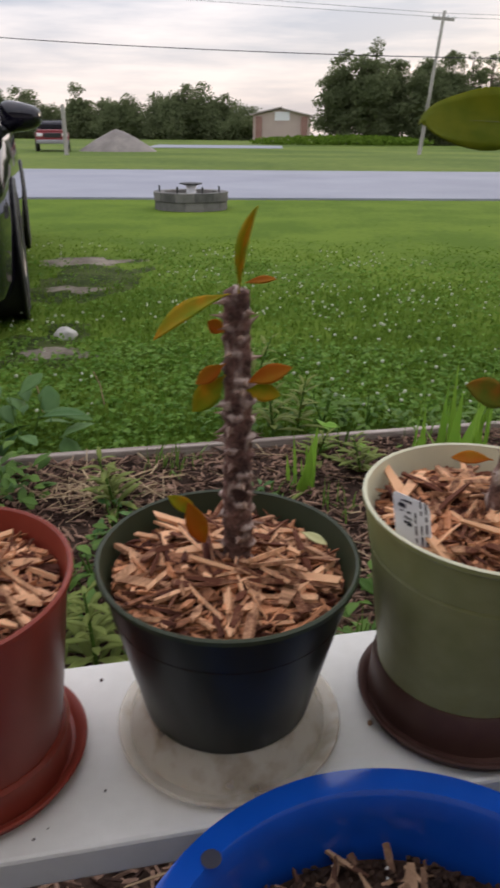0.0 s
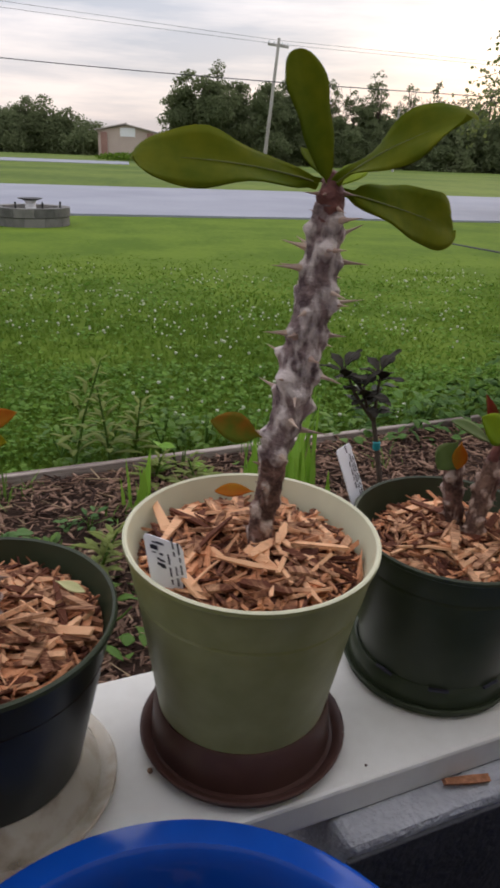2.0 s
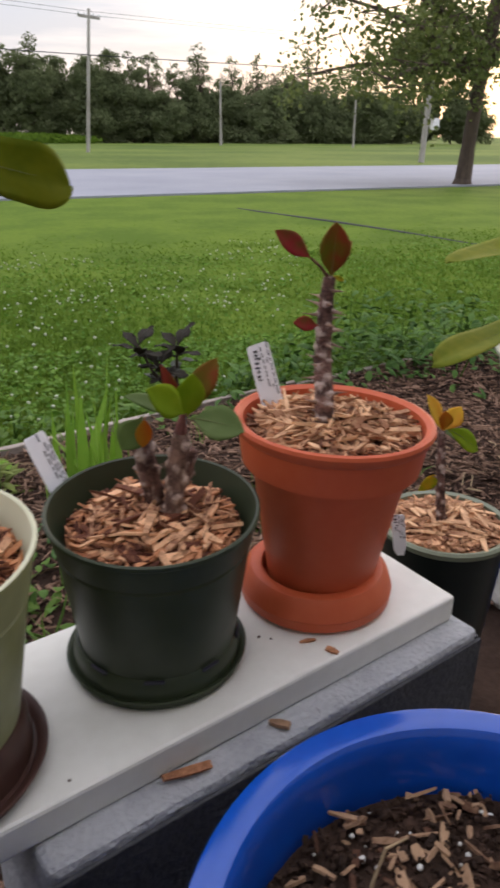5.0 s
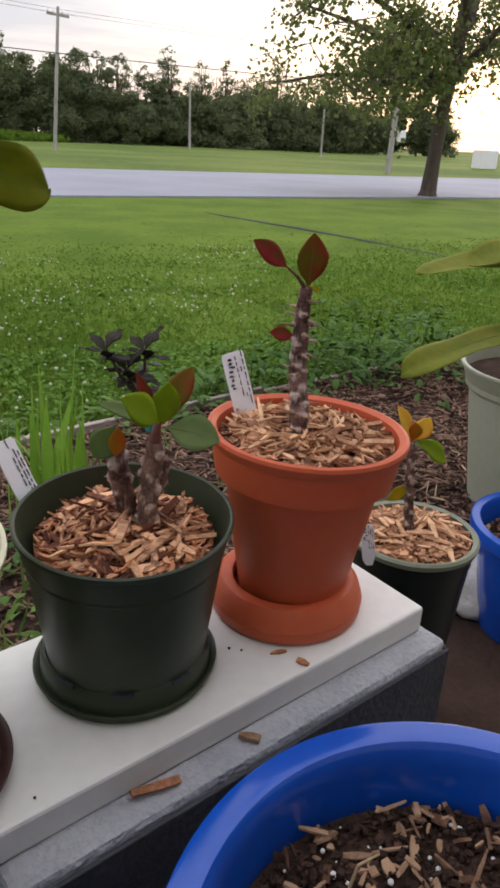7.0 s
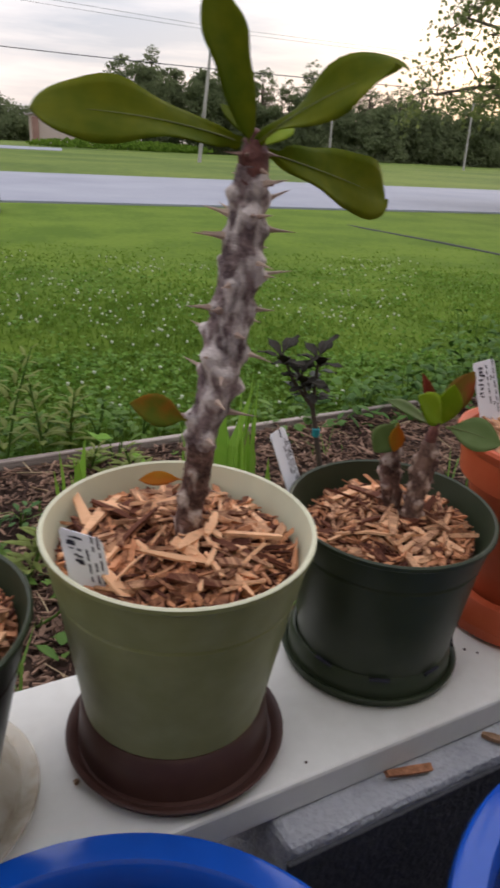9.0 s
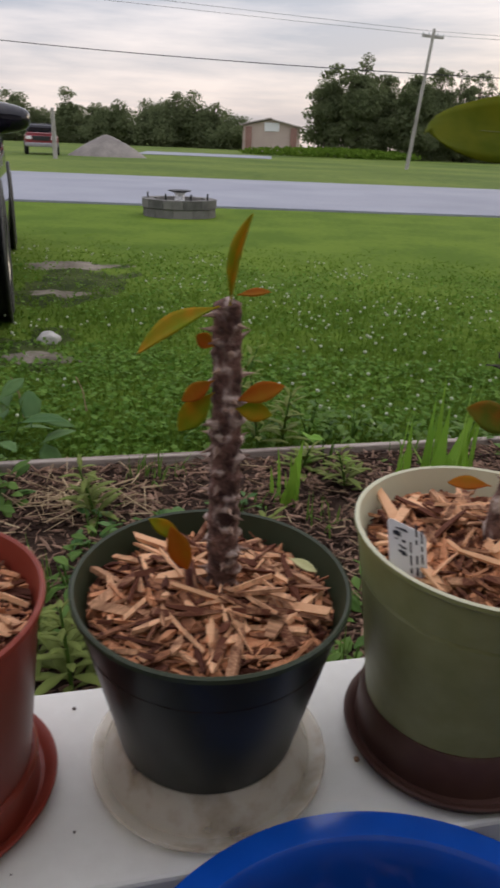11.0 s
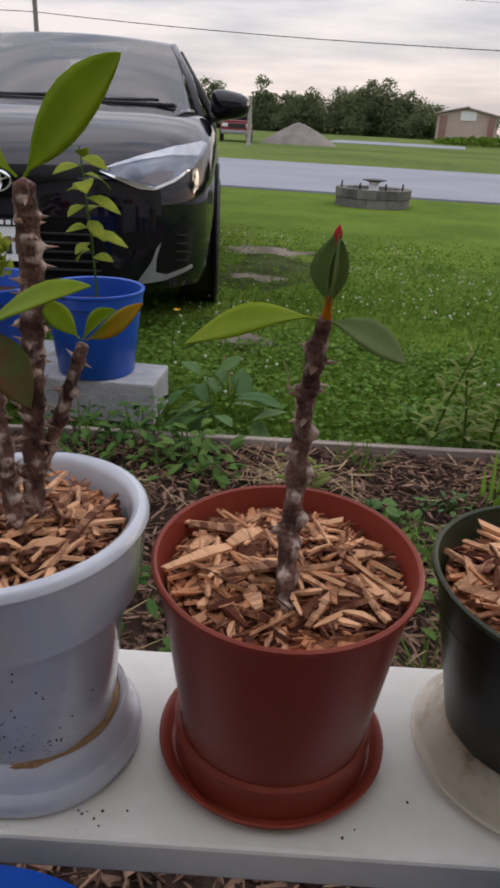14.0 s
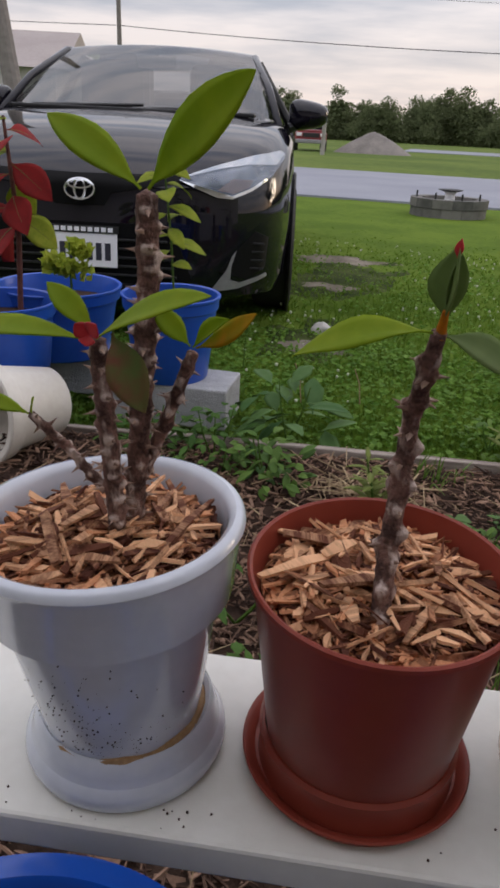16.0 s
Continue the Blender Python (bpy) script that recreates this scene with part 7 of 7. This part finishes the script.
    # the cabin sits on the shoulders of the body
    for ob in CAR.children:
        if ob.name.split(".")[0] in ("windscreen", "rear_window", "side_window", "roof_rail", "door_pillar", "door_mirror", "roof", "dashboard", "seat", "rear_seat", "rear_view_mirror", "mirror_stalk", "cowl", "wiper"):
            ob.location.z -= 0.038
    # wheels under dark arches
    for s in (-1, 1):
        for y in (0.955, 3.655):
            arch = part("wheel_arch", lathe([(0.30, 0.0), (0.365, 0.0), (0.372, 0.012), (0.365, 0.02), (0.30, 0.02)], 32), M_TRIM, CAR)
            arch.matrix_local = pose(s * 0.868, y, 0.335, 0, s * 90, 0)
            w = new("wheel")
            w.parent = CAR
            w.matrix_local = pose(s * 0.79, y, 0.325, 0, s * 90, 0)
            part("tyre", lathe([(0.20, -0.09), (0.29, -0.10), (0.318, -0.08), (0.325, -0.05), (0.325, 0.06), (0.318, 0.088), (0.29, 0.105), (0.20, 0.10)], 40), M_TYRE, w, smooth=True)
            part("rim", lathe([(0, 0.07), (0.05, 0.085), (0.07, 0.06), (0.16, 0.075), (0.195, 0.095), (0.205, 0.098), (0.205, -0.08)], 30), M_ALLOY, w)


# grey for the truck's bumper and for the painted glint on the car's lip
M_GLINT_TRIM = material("trim_and_glint_grey", (0.34, 0.33, 0.35), None, 0.20, metal=0.2)
M_LAMP_BACK = material("lamp_reflector", (0.36, 0.38, 0.42), (0.10, 0.105, 0.125), 0.22, metal=0.7, scale=14, fine=60, spread=0.9)
build_car()
CAR.scale = (0.978, 0.978, 0.978)

# ---- beyond the lawn ----
def pole(name, x, y, h, r, mat, label, category, lean=0.0, arm=0.0):
    t = thing(name, pose(x, y, 0, 0, lean, 0), label, category)
    part("shaft", tube([(0, 0, -0.1), (0, 0, h * 0.5), (0, 0, h)], [r, r * 0.85, r * 0.7], 12), mat, t)
    if arm:
        part("crossarm", box((arm, 0.1, 0.12), (0, 0, h - 0.35), 0.01), mat, t)
        for k in (-0.45, -0.2, 0.2, 0.45):
            part("insulator", lathe([(0, 0), (0.05, 0), (0.06, 0.05), (0.03, 0.12), (0, 0.13)], 10), M_WHITE, t).location = (arm * k, 0, h - 0.29)
    return t


pole("utility_pole", 5.45, 41, 6.6, 0.105, M_POLE, "weathered wooden utility pole with a crossarm beyond the road", "utility pole", 5.0, 1.1)
pole("utility_pole", 21.4, 69, 5.4, 0.12, M_POLE, "slim pale pole standing before the far trees", "utility pole")
pole("utility_pole", 28.7, 56, 5.4, 0.09, M_POLE, "slim pale pole standing before the far trees", "utility pole")
pole("fence_post", -11.4, 34, 2.1, 0.11, M_POLE, "weathered wooden post in the grass beyond the road", "post")
pole("utility_pole", -9.6, 11.3, 9.0, 0.17, M_POLE_DARK, "dark weathered utility pole standing near the parked car", "utility pole", -8.0)
pole("utility_pole", -17.2, 26.0, 9.5, 0.10, M_POLE_DARK, "slim dark pole that carries the long cable", "utility pole")
mp = thing("marker_post", pose(15.6, 24.6, 0), "white roadside marker post with a grey box", "post")
part("shaft", tube([(0, 0, 0), (0.12, 0, 3.4)], [0.11, 0.09], 10), M_POLE, mp)
part("meter_box", box((0.28, 0.2, 0.4), (0.42, 0, 1.3), 0.02), M_WHITE, mp)
ub = thing("utility_cabinet", pose(28.8, 35.5, 0), "pale green utility cabinet on the verge", "utility cabinet")
part("housing", box((1.2, 0.8, 1.0), (0, 0, 0.5), 0.04), M_WHITE, ub)


def cable(pts, label, r=0.013):
    """A sagging wire through pts."""
    out = []
    for a, b in zip(pts, pts[1:]):
        A, B = Vector(a), Vector(b)
        sag = min(0.5, (B - A).length * 0.004)
        out += [A.lerp(B, s / 12) - Vector((0, 0, 4 * sag * (s / 12) * (1 - s / 12))) for s in range(12)]
    out.append(Vector(pts[-1]))
    tagged(part("cable", tube(out, r, 5), M_WIRE), label, "cable", "overhead cables")


cable([(-60, 27, 6.6), (-17.2, 26.0, 4.30), (-6.6, 25.2, 3.50), (5.4, 24.3, 3.02), (60, 40, 4.4)], "black overhead cable strung along the road")
cable([(-40, 30, 8.3), (5.9, 41, 6.3), (80, 55, 6.6)], "thin overhead cable strung between utility poles", 0.008)
cable([(-40, 31, 8.9), (5.9, 41.2, 6.5), (80, 56, 7.0)], "thin overhead cable strung between utility poles", 0.008)


def crown_tree(x, y, h, wide, seed, n=1500, leaf_size=0.45, low=0.2, mat=None, clumps=20, airy=False):
    """A trunk with limbs that fork into the crown; the crown is many clumps of small leaves with gaps between them."""
    t = thing("tree", pose(x, y, 0), "leafy green tree in the row beyond the field", "tree", "far tree row")
    g = np.random.default_rng(seed)
    sway = g.uniform(-0.06, 0.06) * h
    part("trunk", tube([(0, 0, -0.2), (sway * 0.4, 0, h * 0.35), (sway, 0.1, h * 0.88)], [0.02 * h, 0.014 * h, 0.03], 7), M_TRUNK, t)
    k = int(clumps * (2.0 if airy else 1.7))
    s = np.sort(g.uniform(0, 1, k))
    belly = g.uniform(0.55, 0.95)
    girth = np.sin(np.pi * np.clip(s, 0.03, 1.0) ** belly) ** 0.55 * (1 - 0.25 * s) + 0.10
    az, out = g.uniform(0, 2 * np.pi, k), np.sqrt(g.uniform(0.05, 1, k))
    cz = h * (low + (0.96 - low) * s) + g.normal(0, 0.02 * h, k)
    cx = sway * s + np.cos(az) * out * girth * wide * 0.46
    cy = np.sin(az) * out * girth * wide * 0.40
    cr = wide * g.uniform(0.09, 0.20, k) * (0.75 + 0.5 * girth)
    if airy:
        cr *= 0.60
    for q in g.choice(k, min(k, 8), replace=False):
        z0 = max(0.15 * h, cz[q] - 0.28 * h)
        part("limb", tube([(sway * z0 / h, 0, z0), (cx[q] * 0.55, cy[q] * 0.55, (z0 + cz[q]) / 2 + 0.04 * h), (cx[q], cy[q], cz[q])], [0.007 * h, 0.005 * h, 0.02], 5), M_TRUNK, t)
    share = cr ** 2 / (cr ** 2).sum()
    pick = g.choice(k, int(n * (1.0 if airy else 1.5)), p=share)
    d = g.normal(size=(len(pick), 3))
    d /= np.linalg.norm(d, axis=1)[:, None]
    p = np.stack([cx, cy, cz], 1)[pick] + d * (cr[pick] * g.uniform(0.02, 1.15, len(pick)) ** 0.5)[:, None] * np.array((1.1, 1.0, 0.72))
    p[:, 2] = np.maximum(p[:, 2], 0.15)
    V, F = leaf_cards(p, leaf_size * 0.7, g)
    if not airy:
        # larger boughs close the heart of the crown
        V3, F3 = foliage(n // 3, (sway * 0.5, 0, h * (low + (1 - low) * 0.42)), (wide * 0.33, wide * 0.28, h * (1 - low) * 0.36), leaf_size * 1.5, seed + 50, shell=0.0)
        V3[:, 2] = np.maximum(V3[:, 2], 0.1)
        F += (np.array(F3) + len(V)).tolist()
        V = np.concatenate([V, V3])
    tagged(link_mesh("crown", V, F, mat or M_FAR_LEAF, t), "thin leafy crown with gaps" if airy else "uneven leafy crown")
    return t


def tree_row(places, seed, **kw):
    for i, (x, y, h, w) in enumerate(places):
        crown_tree(x, y, h, w, seed * 100 + i, **kw)


g7 = random.Random(7)
# far row left of the building: rounded crowns of uneven height, grown together
tree_row([(-68 + 3.6 * i + g7.uniform(-1.2, 1.2), 150 + g7.uniform(-6, 6), g7.choice([6.2, 7.0, 7.8, 8.6, 9.6]), g7.uniform(8, 11.5)) for i in range(16)], 1, low=0.0, leaf_size=0.55, n=2600, clumps=18)
# the tall cluster beside the building
tree_row([(2.4, 87, 9.6, 5.6), (5.2, 85, 10.6, 6.4), (8.2, 88, 9.0, 5.6), (11.0, 84, 8.2, 5.4), (14.0, 86, 9.2, 5.6)], 2, low=0.02, leaf_size=0.36, n=5600, clumps=28)
# broken row towards the yard tree: thin, tall and pointed crowns over low dark ones
tree_row([(15.0 + 2.7 * i + g7.uniform(-1.2, 1.2), 86 + g7.uniform(-4, 4), g7.choice([5.0, 5.8, 6.4, 7.4]), g7.uniform(4.6, 6.6)) for i in range(18)], 3, low=0.0, leaf_size=0.38, n=2800, clumps=14)
tree_row([(16.8, 88, 9.6, 3.8), (19.4, 92, 10.4, 4.2), (22.6, 90, 8.8, 3.4), (25.0, 88, 10.8, 4.4), (29.5, 90, 9.8, 4.2), (32.4, 91, 10.2, 3.6), (36, 88, 8.8, 4.5), (39.5, 90, 10.0, 4.2), (44, 88, 9.2, 5.0)], 4, low=0.22, leaf_size=0.28, n=1700, clumps=24, airy=True)
tree_row([(62 + 9 * i, 120 + 10 * i, 5.0, 11) for i in range(6)], 5, low=0.0, leaf_size=0.5, n=1600)
tree_row([(-95 + 9 * i, 152, 8, 11) for i in range(3)], 6, low=0.0, leaf_size=0.55, n=1400)
V, F = foliage(20000, (33, 88.5, 2.2), (26, 2.4, 3.4), 0.5, 16, shell=0.0)
V[:, 2] = np.maximum(V[:, 2] + 0.5 * np.sin(V[:, 0] * 0.8) * (V[:, 2] > 2), 0.05)
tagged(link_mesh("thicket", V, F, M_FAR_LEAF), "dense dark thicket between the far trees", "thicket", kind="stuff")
tree_row([(12 + 4.1 * i + g7.uniform(-1, 1), 91 + g7.uniform(-2, 2), g7.uniform(7.0, 9.6), g7.uniform(3.6, 5.2)) for i in range(12)], 7, low=0.25, leaf_size=0.28, n=1200, clumps=18, airy=True)
V, F = foliage(6000, (-45, 151, 1.6), (46, 2.5, 2.6), 0.8, 17, shell=0.0)
V[:, 2] = np.maximum(V[:, 2], 0.05)
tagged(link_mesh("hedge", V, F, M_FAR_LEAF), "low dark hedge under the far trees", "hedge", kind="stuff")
# bare brush behind the thicket
V, F = slivers(800, lambda g: (g.uniform(6, 42), 92 + g.uniform(-2, 2), g.uniform(3, 7.6)), 1.9, 0.06, 0.05, tilt=1.3, seed=14)
tagged(link_mesh("bare_brush", V, F, M_BRUSH), "bare brownish twigs rising behind the thicket", "brush", kind="stuff")
# low hedge of tall weeds before the brick building, and the rough verge
V, F = foliage(2600, (2.5, 78, 0.35), (9.5, 2.2, 0.6), 0.35, 15)
V[:, 2] = np.maximum(V[:, 2], 0.05)
tagged(link_mesh("tall_grass", V, F, M_BLADE), "band of tall grass before the far trees", "tall grass", kind="stuff")

# ---- the yard tree by the road ----
def yard_tree(x, y):
    t = thing("tree", pose(x, y, 0), "broad yard tree with a dark trunk and drooping leafy limbs", "tree")
    g = random.Random(4)
    part("trunk", tube([(-0.02, 0, -0.1), (0.0, 0, 0.12), (0.03, 0, 0.7), (0.09, 0.0, 1.6), (0.22, 0, 2.6), (0.42, 0.1, 4.2), (0.5, 0.1, 6.2)], [0.25, 0.165, 0.135, 0.13, 0.13, 0.10, 0.05], 12), M_TRUNK, t)
    limbs = [((0.2, 0, 1.9), (-1.3, -0.2, 2.8), (-3.0, -0.2, 3.0)), ((0.3, 0, 2.3), (-1.5, 0.4, 3.6), (-3.3, 0.6, 4.0)), ((0.34, 0, 2.4), (1.4, -0.3, 3.2), (3.0, -0.4, 3.4)), ((0.4, 0, 3.0), (-0.8, -1.0, 4.4), (-1.8, -1.6, 5.2)), ((0.4, 0, 3.0), (1.4, 1.0, 4.4), (2.4, 1.6, 5.0)), ((0.2, 0, 1.9), (-1.1, 0.9, 2.4), (-2.6, 1.5, 2.0)), ((0.2, 0, 1.9), (-1.2, -0.6, 2.3), (-2.3, -0.9, 1.75)), ((0.2, 0, 2.0), (-0.8, 0.3, 2.3), (-1.5, 0.2, 1.8)), ((0.3, 0, 2.2), (0.6, 1.4, 3.0), (0.8, 2.6, 3.2)), ((0.3, 0, 2.2), (0.3, -1.4, 3.2), (0.2, -2.6, 3.5))]
    pts = []
    for a, b, c in limbs:
        A, B, C = Vector(a), Vector(b), Vector(c)
        path = [A.lerp(B, s / 4).lerp(B.lerp(C, s / 4), s / 4) for s in range(5)]
        part("limb", tube(path, [0.085, 0.065, 0.05, 0.035, 0.02], 7), M_TRUNK, t)
        for k in range(15):
            q = path[min(4, 1 + k % 4)] + Vector((g.uniform(-0.6, 0.6), g.uniform(-0.6, 0.6), g.uniform(-0.3, 0.6)))
            tip = q + Vector((g.uniform(-0.9, 0.9), g.uniform(-0.9, 0.9), g.uniform(-0.7, 0.35)))
            part("twig", tube([path[min(4, 1 + k % 4)], q, tip], [0.018, 0.012, 0.005], 5), M_TRUNK, t)
            for m in range(105):
                s = g.random()
                pts.append(q.lerp(tip, s) + Vector((g.gauss(0, 0.17), g.gauss(0, 0.17), g.gauss(-0.06, 0.16))))
    gl = np.random.default_rng(8)
    V, F = leaf_cards(np.array(pts), 0.088, gl)
    tagged(link_mesh("crown", V, F, M_TREE_LEAF, t), "drooping clumps of small dark leaves")


yard_tree(9.15, 12.7)


# ---- brick-piered building in the field ----
def field_building():
    x0, x1, y0, dep, eave, ridge = -10.6, -1.35, 125.0, 9.0, 3.9, 4.85
    t = thing("building", pose((x0 + x1) / 2, y0, 0), "small tan building with brick corner piers and a low gable", "building")
    w = x1 - x0
    bm = bmesh.new()
    o = [(-w / 2, 0), (w / 2, 0)]
    v = [bm.verts.new(p) for p in ((-w / 2, 0, 0), (w / 2, 0, 0), (w / 2, 0, eave), (0, 0, ridge), (-w / 2, 0, eave), (-w / 2, dep, 0), (w / 2, dep, 0), (w / 2, dep, eave), (0, dep, ridge), (-w / 2, dep, eave))]
    for f in ((0, 1, 2, 3, 4), (9, 8, 7, 6, 5), (1, 6, 7, 2), (5, 0, 4, 9), (0, 5, 6, 1)):
        bm.faces.new([v[i] for i in f])
    part("wall", bm, M_TAN_WALL, t)
    for s in (-1, 1):
        rb = bmesh.new()
        q = [rb.verts.new(p) for p in ((0, -0.5, ridge + 0.12), (s * (w / 2 + 0.5), -0.5, eave - 0.02), (s * (w / 2 + 0.5), dep + 0.5, eave - 0.02), (0, dep + 0.5, ridge + 0.12))]
        rb.faces.new(q)
        r = part("roof", rb, M_ROOF, t)
        sol = r.modifiers.new("thick", "SOLIDIFY")
        sol.thickness = 0.18
        part("pier", box((1.0, 0.3, eave - 0.2), (s * (w / 2 - 0.95), -0.12, eave / 2 - 0.1), 0.01), M_BRICK, t)
    part("sign", box((2.4, 0.08, 1.3), (0.1, -0.08, 3.75), 0.01), M_WHITE, t)


field_building()


def gravel_pile(x, y, r, h):
    bm = bmesh.new()
    n, rings = 40, 14
    rows = []
    for j in range(rings + 1):
        s = j / rings
        row = []
        for i in range(n):
            a = 2 * math.pi * i / n
            e = 1 + 0.12 * noise.noise(Vector((math.cos(a), math.sin(a), 4)))
            row.append(bm.verts.new((r * 1.15 * s * e * math.cos(a), r * 0.8 * s * e * math.sin(a), h * (1 - s ** 1.25) + 0.07 * noise.noise(Vector((s * 7 * math.cos(a), s * 7 * math.sin(a), 1))) * (1 - s))))
        rows.append(row)
    for p, q in zip(rows, rows[1:]):
        for i in range(n):
            bm.faces.new((p[i], p[(i + 1) % n], q[(i + 1) % n], q[i]))
    ob = part("mound", bm, M_GRAVEL, smooth=True)
    ob.location = (x, y, 0)
    tagged(ob, "heap of grey-brown gravel in the field beyond the road", "gravel heap")


gravel_pile(-11.2, 42.4, 1.95, 1.15)


def far_truck(x, y, turn):
    t = thing("pickup_truck", pose(x, y, 0, 0, 0, turn), "dark red pickup truck parked beyond the road", "truck", "parked trucks")
    part("body", box((1.75, 4.4, 0.55), (0, 0, 0.72), 0.12), M_RED_PAINT, t)
    part("bonnet", box((1.55, 1.3, 0.14), (0, -1.45, 1.03), 0.06), M_RED_PAINT, t)
    part("cab", box((1.5, 1.9, 0.52), (0, 0.25, 1.26), 0.16), M_CAR, t, "dark-windowed cab")
    part("roof", box((1.36, 1.5, 0.07), (0, 0.25, 1.54), 0.03), M_CAR, t)
    part("grille", box((0.9, 0.06, 0.22), (0, -2.2, 0.82), 0.02), M_TRIM, t)
    part("bumper", box((1.7, 0.18, 0.2), (0, -2.22, 0.5), 0.04), M_GLINT_TRIM, t)
    for sx in (-0.66, 0.66):
        part("headlight", box((0.3, 0.08, 0.16), (sx, -2.18, 0.84), 0.02), M_WHITE, t)
    for sx in (-0.8, 0.8):
        for sy in (-1.4, 1.4):
            w = part("wheel", lathe([(0, -0.12), (0.28, -0.12), (0.34, -0.08), (0.34, 0.08), (0.28, 0.12), (0, 0.12)], 20), M_TYRE, t)
            w.matrix_local = pose(sx, sy, 0.34, 0, 90, 0)


far_truck(-14.9, 42.0, 21)


# ---- a neighbour's pale house far beyond the car ----
def far_house(x, y):
    t = thing("house", pose(x, y, 0, 0, 0, 25), "pale blue-grey house far beyond the parked car", "house")
    part("wall", box((12, 8, 3.2), (0, 0, 1.6), 0.02), M_SIDING, t)
    bm = bmesh.new()
    v = [bm.verts.new(p) for p in ((-6.5, -4.5, 3.1), (6.5, -4.5, 3.1), (6.5, 4.5, 3.1), (-6.5, 4.5, 3.1), (-6.5, 0, 5.0), (6.5, 0, 5.0))]
    for f in ((0, 1, 5, 4), (2, 3, 4, 5), (1, 2, 5), (3, 0, 4), (3, 2, 1, 0)):
        bm.faces.new([v[i] for i in f])
    part("roof", bm, M_ROOF, t)
    for k in (-3.5, 0, 3.5):
        w = part("window", box((1.3, 0.1, 1.1), (k, -4.03, 1.8), 0.01), M_WHITE, t)
        part("pane", box((1.1, 0.06, 0.9), (k, -4.07, 1.8)), M_GLASS, w)


far_house(-30.5, 31)
